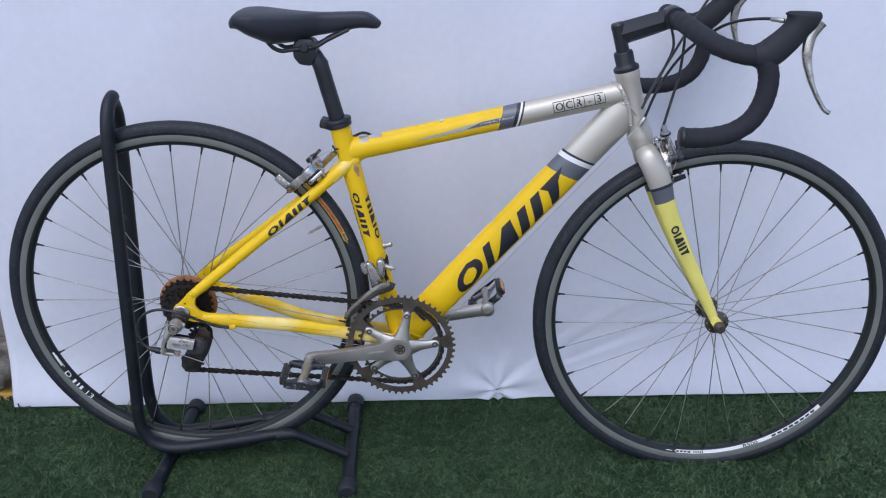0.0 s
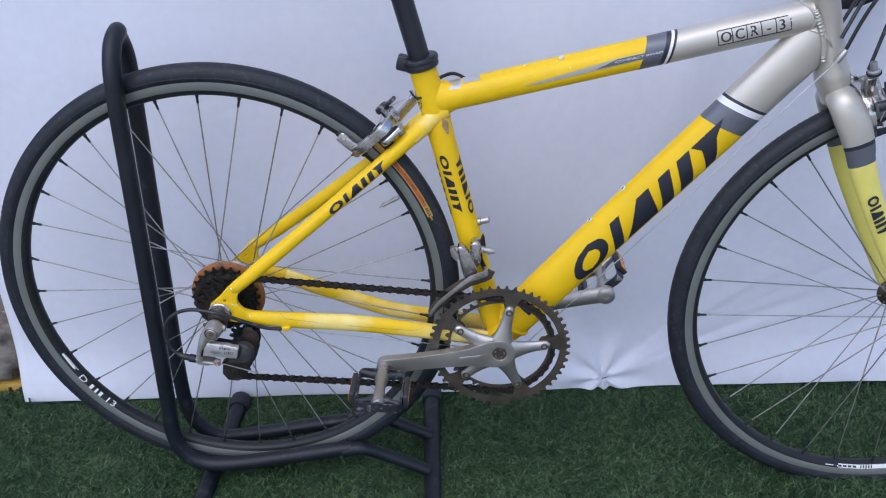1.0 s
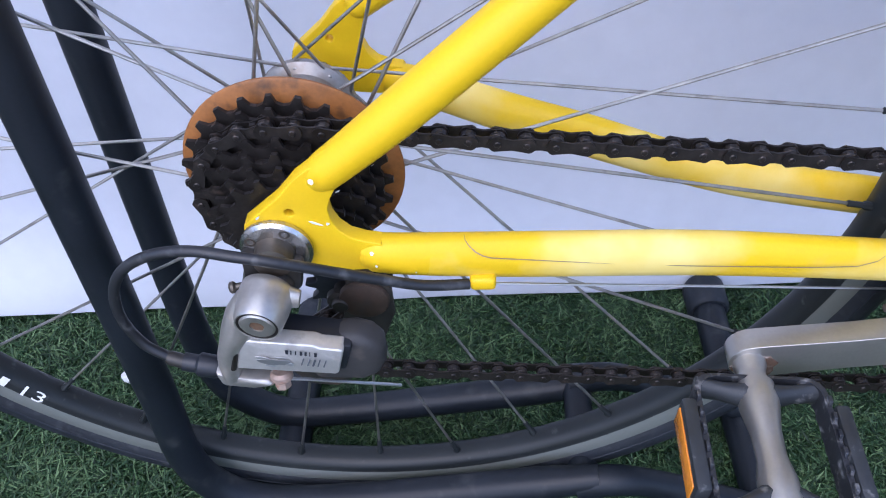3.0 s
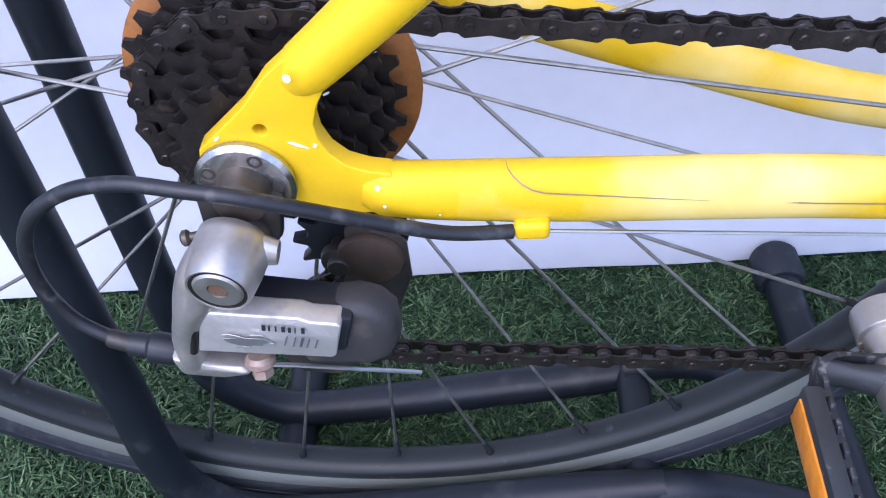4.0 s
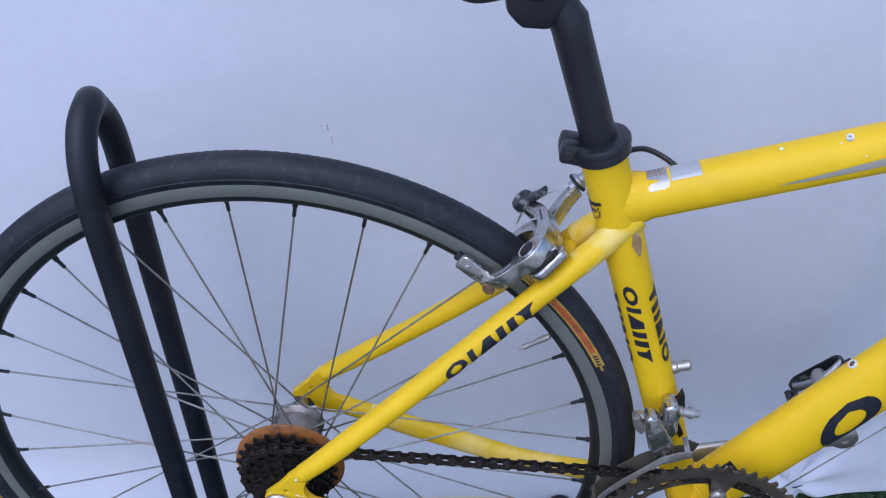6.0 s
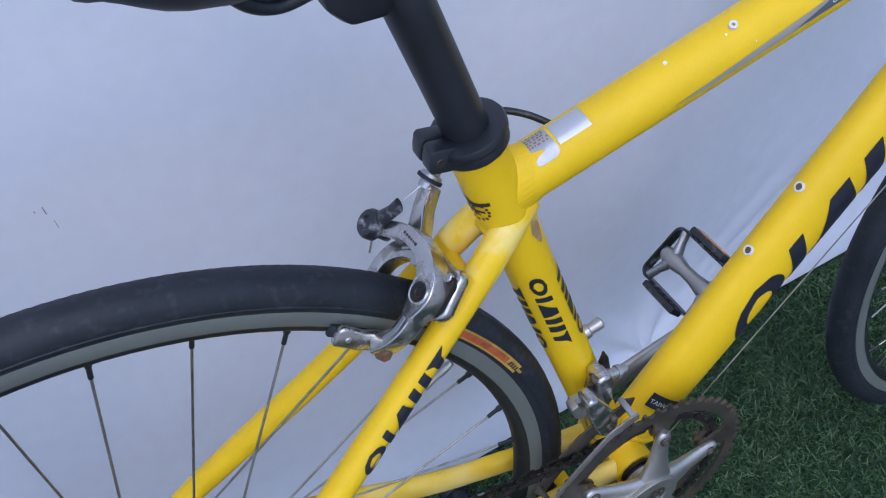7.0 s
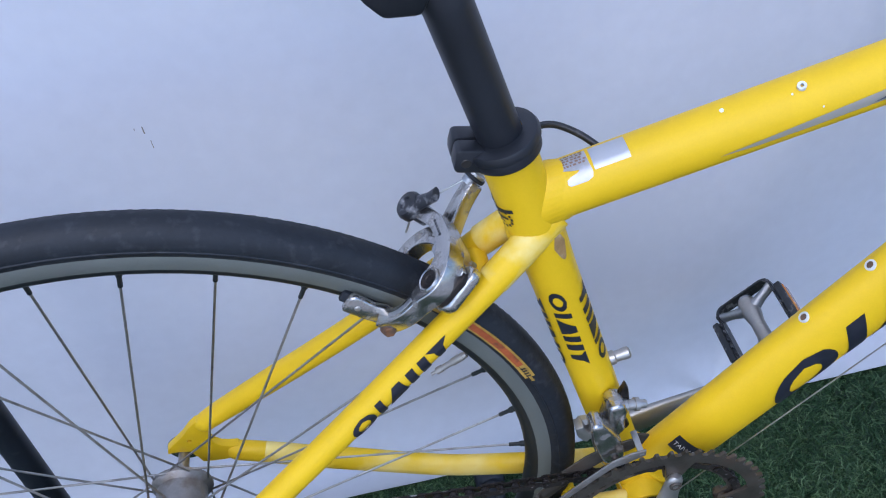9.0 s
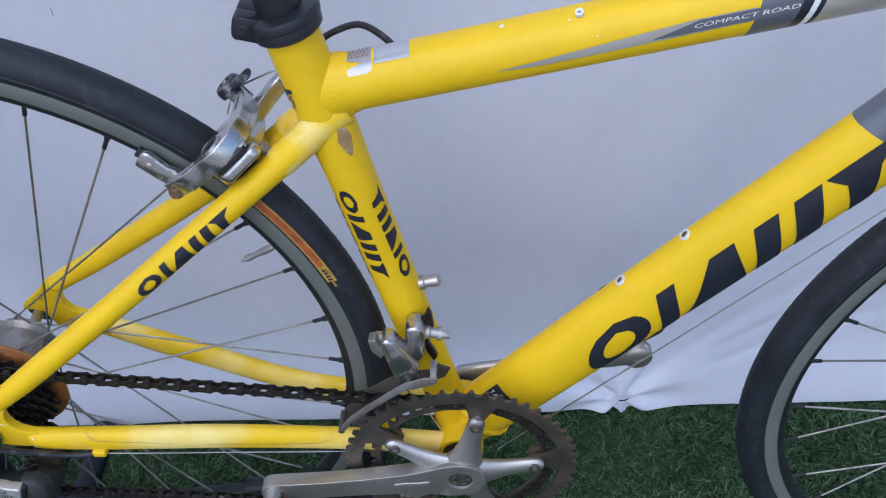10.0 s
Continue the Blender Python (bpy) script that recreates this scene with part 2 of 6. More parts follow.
def sweep(bm, pts, radii, seg=16, ref=None, caps=True, slots=None, shear=None):
    """A tube along pts; radii: one number, or a list of numbers or (side, up) pairs. ref: the side direction. slots: material of each stretch. shear: slant of each ring."""
    pts = [Vector(q) for q in pts]
    n = len(pts)
    if not isinstance(radii, (list, tuple)):
        radii = [radii] * n
    side, last, rings = None, None, []
    for i, p in enumerate(pts):
        T = (pts[min(i + 1, n - 1)] - pts[max(i - 1, 0)]).normalized()
        if ref is not None:
            side = Vector(ref)
        elif side is None:
            side = Vector((0, 1, 0)) if abs(T.y) < 0.9 else Vector((1, 0, 0))
        side = (side - T * T.dot(side)).normalized()
        up = T.cross(side)
        if ref is not None and (up.dot(last) < 0 if last is not None else up.z < 0):
            up = -up
        last = up
        a, b = radii[i] if isinstance(radii[i], (list, tuple)) else (radii[i], radii[i])
        ring = []
        for k in range(seg):
            w = 2 * math.pi * k / seg
            q = p + side * (a * math.cos(w)) + up * (b * math.sin(w))
            if shear:
                q = q + T * (shear[i] * b * math.sin(w))
            ring.append(bm.verts.new(q))
        rings.append(ring)
    for i in range(n - 1):
        for k in range(seg):
            f = bm.faces.new((rings[i][k], rings[i][(k + 1) % seg], rings[i + 1][(k + 1) % seg], rings[i + 1][k]))
            if slots:
                f.material_index = slots[i]
    if caps:
        for ring, s in ((rings[0], 0), (rings[-1], -1)):
            f = bm.faces.new(ring)
            if slots:
                f.material_index = slots[s]
    return bm


def ribbon(pts, widths, n=5):
    """The outline of a bent flat bar along points in a plane, with its width at each."""
    mid = curve_points([(x, y, 0) for x, y in pts], n)
    w = [v.x for v in curve_points([(q, 0, 0) for q in widths], n)]
    left, right = [], []
    for i, p in enumerate(mid):
        t = (mid[min(i + 1, len(mid) - 1)] - mid[max(i - 1, 0)]).normalized()
        o = V(-t.y, t.x, 0) * (w[i] / 2)
        left.append((p.x + o.x, p.y + o.y))
        right.append((p.x - o.x, p.y - o.y))
    return left + right[::-1]


def rotated(axis):
    """A turn that takes z to the axis."""
    return Vector(axis).normalized().to_track_quat("Z", "Y").to_matrix().to_4x4()


def lathe(bm, profile, origin=(0, 0, 0), axis=(0, 1, 0), seg=32, slots=None, close=False):
    """A turned body: profile of (radius, height along the axis)."""
    m = Matrix.Translation(origin) @ rotated(axis)
    rings = []
    for r, h in profile:
        if r < 1e-6:
            rings.append([bm.verts.new(m @ V(0, 0, h))])
        else:
            rings.append([bm.verts.new(m @ V(r * math.cos(2 * math.pi * k / seg), r * math.sin(2 * math.pi * k / seg), h)) for k in range(seg)])
    pairs = list(zip(range(len(rings)), range(1, len(rings)))) + ([(len(rings) - 1, 0)] if close else [])
    for j, (i0, i1) in enumerate(pairs):
        a, b = rings[i0], rings[i1]
        for k in range(seg):
            k1 = (k + 1) % seg
            if len(a) == 1 and len(b) == 1:
                continue
            vs = (a[0], b[k], b[k1]) if len(a) == 1 else (a[k], b[0], a[k1]) if len(b) == 1 else (a[k], b[k], b[k1], a[k1])
            f = bm.faces.new(vs)
            if slots:
                f.material_index = slots[j]
    return bm


def rod(bm, a, b, r, seg=12, bevel=0.15):
    """A short turned rod from a to b with softened ends."""
    a, b = Vector(a), Vector(b)
    L = (b - a).length
    e = min(r * bevel * 2, L * 0.3)
    return lathe(bm, [(0, 0), (r - e, 0), (r, e), (r, L - e), (r - e, L), (0, L)], a, b - a, seg)


def hexbolt(bm, a, b, r):
    return rod(bm, a, b, r, 6, 0.1)


def prism(bm, poly, depth, m=Matrix(), bevel=0.0, holes=(), steps=2):
    """A plate: an outline in x, y with holes, depth along z about the middle, softened edges."""
    from_loops = [poly, *holes]
    work = bmesh.new()
    edges = []
    for loop in from_loops:
        vs = [work.verts.new((x, y, -depth / 2)) for x, y in loop]
        edges += [work.edges.new((vs[i], vs[(i + 1) % len(vs)])) for i in range(len(vs))]
    if holes:
        bmesh.ops.triangle_fill(work, use_beauty=True, edges=edges)
    else:
        work.faces.new(work.verts[:])
    faces = work.faces[:]
    ext = bmesh.ops.extrude_face_region(work, geom=faces)
    bmesh.ops.translate(work, vec=(0, 0, depth), verts=[g for g in ext["geom"] if isinstance(g, bmesh.types.BMVert)])
    bmesh.ops.recalc_face_normals(work, faces=work.faces)
    if bevel:
        sharp = [e for e in work.edges if len(e.link_faces) == 2 and e.calc_face_angle(0) > 0.6]
        bmesh.ops.bevel(work, geom=sharp, offset=bevel, segments=steps, affect="EDGES", profile=0.5, clamp_overlap=True)
    bmesh.ops.transform(work, matrix=m, verts=work.verts)
    me = bpy.data.meshes.new("work")
    work.to_mesh(me)
    work.free()
    bm.from_mesh(me)
    bpy.data.meshes.remove(me)
    return bm


def side_on(y=0.0, x=0.0, z=0.0):
    """Takes an outline drawn in x, z to the upright plane at y."""
    return Matrix.Translation((x, y, z)) @ Matrix.Rotation(radians(90), 4, "X")


def box(bm, size, m=Matrix(), bevel=0.001, steps=2):
    sx, sy, sz = size
    return prism(bm, [(-sx / 2, -sy / 2), (sx / 2, -sy / 2), (sx / 2, sy / 2), (-sx / 2, sy / 2)], sz, m, bevel, (), steps)


def circle(cx, cy, r, n=16, start=0.0):
    return [(cx + r * math.cos(start + 2 * math.pi * k / n), cy + r * math.sin(start + 2 * math.pi * k / n)) for k in range(n)]


def capsule(x0, y0, x1, y1, r0, r1, n=8):
    """The outline of an arm with two round ends."""
    w = math.atan2(y1 - y0, x1 - x0)
    out = [(x1 + r1 * math.cos(w - math.pi / 2 + math.pi * k / n), y1 + r1 * math.sin(w - math.pi / 2 + math.pi * k / n)) for k in range(n + 1)]
    out += [(x0 + r0 * math.cos(w + math.pi / 2 + math.pi * k / n), y0 + r0 * math.sin(w + math.pi / 2 + math.pi * k / n)) for k in range(n + 1)]
    return out


def lettering(body, size):
    """Flat triangles of words in the built-in font: lists of points (x, y) and faces."""
    cu = bpy.data.curves.new("letters", "FONT")
    cu.body, cu.size, cu.resolution_u = body, size, 3
    ob = new("letters", cu)
    dg = bpy.context.evaluated_depsgraph_get()
    me = bpy.data.meshes.new_from_object(ob.evaluated_get(dg))
    pts = [(v.co.x, v.co.y) for v in me.vertices]
    faces = [tuple(p.vertices) for p in me.polygons]
    bpy.data.objects.remove(ob)
    bpy.data.meshes.remove(me)
    bpy.data.curves.remove(cu)
    return pts, faces


class Skin:
    """A tube's outer skin: takes lengths along it (s) and round it (w, from the side that faces -y) to places a hair proud of it."""

    def __init__(self, a, b, side, up=None, turn=0.0):
        self.a = Vector(a)
        self.T = (Vector(b) - self.a).normalized()
        self.N = (Vector((0, -1, 0)) - self.T * self.T.dot(Vector((0, -1, 0)))).normalized()
        self.U = self.N.cross(self.T)
        if self.U.z < 0:
            self.U = -self.U
        self.side, self.up, self.turn = side, up or side, turn

    def at(self, s, w, proud=0.0005):
        q = self.turn + w / (0.5 * (self.side + self.up))
        return self.a + self.T * s + self.N * ((self.side + proud) * math.cos(q)) + self.U * ((self.up + proud) * math.sin(q))

    def patch(self, bm, rows, proud=0.0005):
        """rows of (w, s0, s1): a patch between neighbouring rows, cut fine enough to follow the skin."""
        for (w0, a0, b0), (w1, a1, b1) in zip(rows, rows[1:]):
            n = max(1, int(abs(w1 - w0) / 0.002))
            for k in range(n):
                f0, f1 = k / n, (k + 1) / n
                q = []
                for f, (l, r) in ((f0, (0, 1)), (f1, (1, 0))):
                    w, a, b = w0 + (w1 - w0) * f, a0 + (a1 - a0) * f, b0 + (b1 - b0) * f
                    q += [self.at(a, w, proud), self.at(b, w, proud)] if l == 0 else [self.at(b, w, proud), self.at(a, w, proud)]
                bm.faces.new([bm.verts.new(v) for v in q])
        return bm

    def text(self, bm, body, size, s, w, proud=0.0005, turn=0.0, slant=0.0, stretch=1.0):
        pts, faces = lettering(body, size)
        c, d = math.cos(turn), math.sin(turn)
        vs = []
        for x, y in pts:
            x = (x + slant * y) * stretch
            vs.append(bm.verts.new(self.at(s + x * c - y * d, w + x * d + y * c, proud)))
        for f in faces:
            bm.faces.new([vs[i] for i in f])
        return bm


def emblem_rows(s, w, h, length, slant=0.35):
    """Five plain slanted shapes that stand for a maker's name: lists of rows for Skin.patch, h high and length long."""
    u = length / 4.6
    def at(fy, x0, x1):
        return (w + fy * h, s + x0 * u + slant * fy * h, s + x1 * u + slant * fy * h)
    out = []
    ring = [i / 10 for i in range(11)]
    for half in (0, 1):
        rows = []
        for f in ring:
            o = 0.52 * math.sqrt(max(0, 1 - (2 * f - 1) ** 2))
            i = 0.27 * math.sqrt(max(0, 1 - ((2 * f - 1) / 0.55) ** 2)) if abs(2 * f - 1) < 0.55 else 0
            rows.append(at(f, 0.52 - o, 0.52 - i) if half == 0 else at(f, 0.52 + i, 0.52 + o))
        out.append(rows)
    out.append([at(0, 1.2, 1.48), at(1, 1.2, 1.48)])
    out.append([at(0, 1.58, 2.5), at(1, 2.0, 2.35)])
    out.append([at(0, 2.62, 2.95), at(1, 2.62, 2.95)])
    out.append([at(0, 3.15, 3.5), at(1, 3.15, 3.5)])
    out.append([at(0, 3.86, 4.12), at(0.7, 3.8, 4.2), at(1, 3.55, 4.45)])
    return out


# ---- the setting ----
def ground_sheet():
    bm = bmesh.new()
    s = 60.0
    bm.faces.new([bm.verts.new(p) for p in ((-s, -s, 0), (s, -s, 0), (s, s, 0), (-s, s, 0))])
    # past the mat the ground is unseen; its pale tone adds bounce light
    tagged(link_mesh("ground", bm, UNSEEN_PAVING, None), "flat pale paving assumed round the turf mat, unseen, bounces light up", "ground", kind="structure")
    bm = bmesh.new()
    box(bm, (6.0, 1.2, 0.004), Matrix.Translation((0.5, -0.15, 0.004)))
    tagged(link_mesh("turf_mat", bm, TURF_BASE, None), "green artificial turf mat laid on the paving", "turf mat", kind="structure")


ground_sheet()


def turf(count, x0, x1, y0, y1):
    """Short curled plastic blades, bent in two pieces each."""
    rng = np.random.default_rng(3)
    # most blades stand where the mat is seen from close by
    near = rng.random(count) < 0.55
    bx = np.where(near, rng.normal(0.20, 0.36, count).clip(x0, x1), rng.uniform(x0, x1, count))
    base = np.stack([bx, rng.uniform(y0, y1, count), np.zeros(count)], 1)
    way = rng.uniform(0, 2 * np.pi, count)
    lean = rng.uniform(0.35, 1.15, count)
    tall = rng.uniform(0.013, 0.022, count)
    wide = rng.uniform(0.00052, 0.00095, count)
    d = np.stack([np.cos(way), np.sin(way), np.zeros(count)], 1)
    p = np.stack([-d[:, 1], d[:, 0], np.zeros(count)], 1) * wide[:, None]
    up = np.array([0, 0, 1.0])
    mid = base + d * (lean * tall * 0.45)[:, None] + up * (tall * 0.62)[:, None]
    curl = rng.uniform(-1.7, 1.7, count)
    d2 = np.stack([np.cos(way + curl), np.sin(way + curl), np.zeros(count)], 1)
    tip = mid + d2 * (lean * tall * 0.75)[:, None] + up * (tall * (0.42 - 0.35 * lean))[:, None]
    co = np.stack([base - p, base + p, mid + p, mid - p, tip + p * 0.6, tip - p * 0.6], 1).reshape(-1, 3)
    i = np.arange(count)[:, None] * 6
    quads = np.concatenate([i + np.array([[0, 1, 2, 3]]), i + np.array([[3, 2, 4, 5]])], 1).reshape(-1)
    me = bpy.data.meshes.new("artificial_grass")
    me.vertices.add(len(co))
    me.vertices.foreach_set("co", co.ravel())
    nf = count * 2
    me.loops.add(nf * 4)
    me.loops.foreach_set("vertex_index", quads)
    me.polygons.add(nf)
    me.polygons.foreach_set("loop_start", np.arange(nf) * 4)
    me.update(calc_edges=True)
    me.validate()
    me.materials.append(TURF)
    me.polygons.foreach_set("use_smooth", [True] * nf)
    return tagged(new("artificial_grass", me), "short curly green plastic turf blades", "grass", kind="stuff")


turf(460000, -0.75, 1.75, -0.33, 0.34)


def banner_y(x):
    return 0.213 + 0.0425 * x


def banner():
    """A white vinyl sheet that hangs to the turf, with soft folds and a pinch near its foot."""
    bm = bmesh.new()
    nz, top = 160, 1.75
    columns = [-0.474 + 0.01652 * i for i in range(50)] + [0.352 + 0.0050 * i for i in range(170)] + [1.202 + 0.0425 * i for i in range(41)]
    nx = len(columns) - 1
    grid = []
    for j in range(nz + 1):
        z = 0.018 + (top - 0.018) * (j / nz) ** 1.5
        row = []
        for i in range(nx + 1):
            x = columns[i]
            y = banner_y(x)
            low = min(1.0, z / 0.25)
            y += low * (0.006 * noise.noise(V(x * 1.6, z * 1.1, 3.1)) + 0.0025 * noise.noise(V(x * 5 + z * 2, z * 1.5, 7.7)))
            y += low * 0.0042 * noise.noise(V((x - z * 0.45) * 13, (x + z) * 1.4, 1.3)) * max(0.0, min(1.0, (x - 0.35) * 2.5))
            dx, dz = x - 0.595, z - 0.040
            r = math.hypot(dx, dz * 1.2)
            y += 0.0060 * math.exp(-(r / 0.085) ** 2) * math.cos(7 * math.atan2(dz, dx) + 0.6) * min(1, r / 0.02)
            # pleats that fan out from the pinch, above a smooth hem that leans back
            fan, reach = math.degrees(math.atan2(dz, max(dx, 1e-4))), math.hypot(dx, dz)
            weight = max(0.0, min(1.0, (fan - 14) / 6)) * max(0.0, min(1.0, (58 - fan) / 20)) * max(0.0, min(1.0, (reach - 0.06) / 0.12)) * max(0.0, min(1.0, (0.60 - reach) / 0.25))
            y += 0.0034 * weight * noise.noise(V(fan * 0.33, reach * 3.0, 5.5))
            y += 0.016 * (1 - math.exp(-z / 0.07)) * max(0.0, min(1.0, (x - 0.50) / 0.25))
            y += 0.0012 * math.exp(-(z / 0.05) ** 2) * math.sin(x * 21)
            # the hem rests on the turf and bulges forward
            y -= 0.019 * math.exp(-((z - 0.018) / 0.075) ** 2) * (1 + 0.12 * noise.noise(V(x * 9, 0.3, 2.2)))
            row.append(bm.verts.new((x, y, z)))
        grid.append(row)
    for j in range(nz):
        for i in range(nx):
            bm.faces.new((grid[j][i], grid[j][i + 1], grid[j + 1][i + 1], grid[j + 1][i]))
    ob = link_mesh("white_banner", bm, CLOTH, None, "", 80)
    s = ob.modifiers.new("thickness", "SOLIDIFY")
    s.thickness, s.offset = 0.0008, 1.0
    tagged(ob, "plain white vinyl banner hung down to the turf, softly creased", "banner")
    # a short dark slit where the sheet is pinched
    bm = bmesh.new()
    prism(bm, [(-0.0075, 0.0008), (0.0, 0.0022), (0.0070, 0.0052), (0.0010, 0.0004), (-0.0050, -0.0012)], 0.0006, side_on(banner_y(0.598) - 0.0262, 0.598, 0.046))
    link_mesh("slit", bm, INK, ob, "short dark slit in the sheet")
    # a small scuff mark on the sheet
    bm = bmesh.new()
    for x, z, w, h in ((0.0365, 0.614, 0.0010, 0.007), (0.0390, 0.599, 0.0005, 0.008), (0.0300, 0.616, 0.0006, 0.002)):
        y = banner_y(x) - 0.009
        prism(bm, [(-w / 2, -h / 2), (w / 2, -h / 2), (w * 0.2, h / 2), (-w * 0.6, h / 2)], 0.0006, side_on(y, x, z))
    link_mesh("scuff", bm, CONCRETE, ob, "thin dark scuff mark")
    return ob


banner()


def back_wall():
    bm = bmesh.new()
    box(bm, (9.0, 0.2, 2.6), Matrix.Translation((0.5, 0.62, 1.3)), 0.004)
    tagged(link_mesh("wall_north", bm, CONCRETE, None), "dull grey-brown plastered wall behind the banner", "wall", kind="structure")


back_wall()


def stone_and_beam():
    bm = bmesh.new()
    box(bm, (0.9, 0.10, 0.026), Matrix.Translation((-0.86, 0.262, 0.016)), 0.003)
    beam = tagged(link_mesh("wooden_beam", bm, OCHRE, None), "yellow wooden strip lying on the turf, dark marks", "wooden beam")
    for x in (-0.52, -0.50, -0.475):
        bm = bmesh.new()
        box(bm, (0.006, 0.002, 0.010), Matrix.Translation((x, 0.211, 0.018)), 0.0004)
        link_mesh("mark", bm, INK, beam)
    bm = bmesh.new()
    bmesh.ops.create_cube(bm, size=1)
    bmesh.ops.subdivide_edges(bm, edges=bm.edges, cuts=9, use_grid_fill=True)
    for v in bm.verts:
        c = v.co.copy()
        r = (abs(c.x * 2) ** 5 + abs(c.y * 2) ** 5 + abs(c.z * 2) ** 5) ** 0.2
        c = c / max(r, 0.2)
        c = V(c.x * 0.30, c.y * 0.11, c.z * 0.105)
        v.co = c * (1 + 0.18 * noise.noise(c * 22) + 0.08 * noise.noise(c * 70))
    bmesh.ops.translate(bm, vec=(-0.645, 0.262, 0.029 + 0.052), verts=bm.verts)
    tagged(link_mesh("stone_block", bm, STONE, None, "", 70), "rough brownish stone block on the yellow beam", "stone")
    bm = bmesh.new()
    sweep(bm, curve_points([(-0.505, 0.204, 0.022), (-0.48, 0.196, 0.025), (-0.455, 0.160, 0.026), (-0.430, 0.159, 0.028)], 5), 0.0016, 8)
    tagged(link_mesh("cable_tie", bm, BLACK_PLASTIC, None), "thin black cable tie at the edge of the banner", "cable tie")


stone_and_beam()


def litter_bit():
    bm = bmesh.new()
    bmesh.ops.create_icosphere(bm, subdivisions=2, radius=0.006)
    for v in bm.verts:
        v.co = V(v.co.x * 1.3, v.co.y, v.co.z) * (1 + 0.4 * noise.noise(v.co * 300))
    bmesh.ops.translate(bm, vec=(-0.228, 0.106, 0.020), verts=bm.verts)
    tagged(link_mesh("crumb", bm, LITTER, None), "small pale crumb of litter lying on the turf", "litter")


litter_bit()


# ---- the display stand ----
def bike_stand():
    st = tagged(new("bike_stand"), "black tubular steel display stand holding the rear wheel", "bike stand")
    R = 0.0119
    near, far = -0.0285, 0.059
    XN, XF = -0.1133, -0.1228
    def up(x0, z):
        return x0 + 0.025 * z
    loop = curve_points([(0.165, near, -0.279), (0.05, near, -0.301), (-0.03, near, -0.314), (-0.078, near, -0.313), (-0.108, near, -0.292), (-0.120, near, -0.250), (up(XN, -0.18), near, -0.18),
                         (up(XN, -0.02), near, -0.02), (up(XN, 0.15), near, 0.15), (up(XN, 0.29), near, 0.29), (up(XN, 0.34), near + 0.004, 0.337), (up(XN, 0.36), near + 0.020, 0.366),
                         (up(XN, 0.37), 0.014, 0.377), (up(XF, 0.36), far - 0.020, 0.366), (up(XF, 0.34), far - 0.004, 0.337), (up(XF, 0.29), far, 0.29), (up(XF, 0.15), far, 0.15), (up(XF, -0.02), far, -0.02),
                         (up(XF, -0.20), far, -0.20), (-0.124, far, -0.272), (-0.108, far, -0.308), (-0.076, far, -0.330), (-0.03, far, -0.327), (0.06, far, -0.311), (0.165, far, -0.291)], 7)
    bm = bmesh.new()
    sweep(bm, loop, [R * min(1.0, 0.80 + 0.07 * min(k, len(loop) - 1 - k)) for k in range(len(loop))], 20)
    part("hoop", bm, BLACK_TUBE, st)
    for y, dy in ((near, 0.006), (far, 0.006)):
        bm = bmesh.new()
        sweep(bm, curve_points([(0.150, y, -0.286), (0.18, y, -0.282), (0.215, y + dy * 0.7, -0.298), (0.285, y + dy, -0.332)], 6), [R * max(0.84, 1.03 - 0.02 * k) for k in range(19)], 16)
        part("brace", bm, BLACK_TUBE, st)
    bm = bmesh.new()
    sweep(bm, [(0.155, near, -0.287), (0.155, far, -0.291)], 0.0105, 14)
    part("rung", bm, BLACK_TUBE, st)
    for a, b in (((-0.073, -0.142, -0.345), (-0.070, 0.180, -0.345)), ((0.296, -0.132, -0.345), (0.2795, 0.201, -0.3425))):
        bm = bmesh.new()
        sweep(bm, [a, b], 0.0135, 18)
        bar = part("foot_bar", bm, BLACK_TUBE, st)
        for e, o in ((a, b), (b, a)):
            e, o = Vector(e), Vector(o)
            d = (o - e).normalized()
            bm = bmesh.new()
            lathe(bm, [(0, -0.004), (0.015, -0.004), (0.0185, 0.001), (0.0185, 0.026), (0.016, 0.029), (0.0135, 0.029)], e, d, 20)
            part("rubber_cap", bm, RUBBER, bar, "grey-black rubber end cap")
    return st


bike_stand()


# ---- the bicycle ----
bike = tagged(new("bicycle"), "yellow and silver road bicycle parked in a black stand", "bicycle")
BB = V(0.3965, 0, -0.0770)
FRONT = V(0.9845, 0.0035, -0.0333)
STEER = radians(-1.6)


def spoke_mesh(near, trail, flange_r, flange_y, rim_r, lead):
    """One spoke with its nipple, for a rim hole straight ahead on x."""
    bm = bmesh.new()
    a = radians(lead if trail else -lead)
    s = -1 if near else 1
    hub = V(flange_r * math.cos(a), flange_y + s * (0.0012 if trail else -0.0012), flange_r * math.sin(a))
    rim = V(rim_r + 0.001, s * 0.0015, 0)
    sweep(bm, [hub, hub.lerp(rim, 0.5), rim], 0.00095, 8)
    rod(bm, hub + V(0, s * 0.002, 0), hub - V(0, s * 0.003, 0), 0.0017, 8)
    d = (hub - rim).normalized()
    lathe(bm, [(0.0025, -0.001), (0.0025, 0.003), (0.0017, 0.0045), (0.0017, 0.0125), (0.0012, 0.013)], rim, d, 8, [1, 1, 1, 1])
    me_ob = link_mesh("spoke", bm, [STEEL, BLACK_RIM], None)
    return me_ob


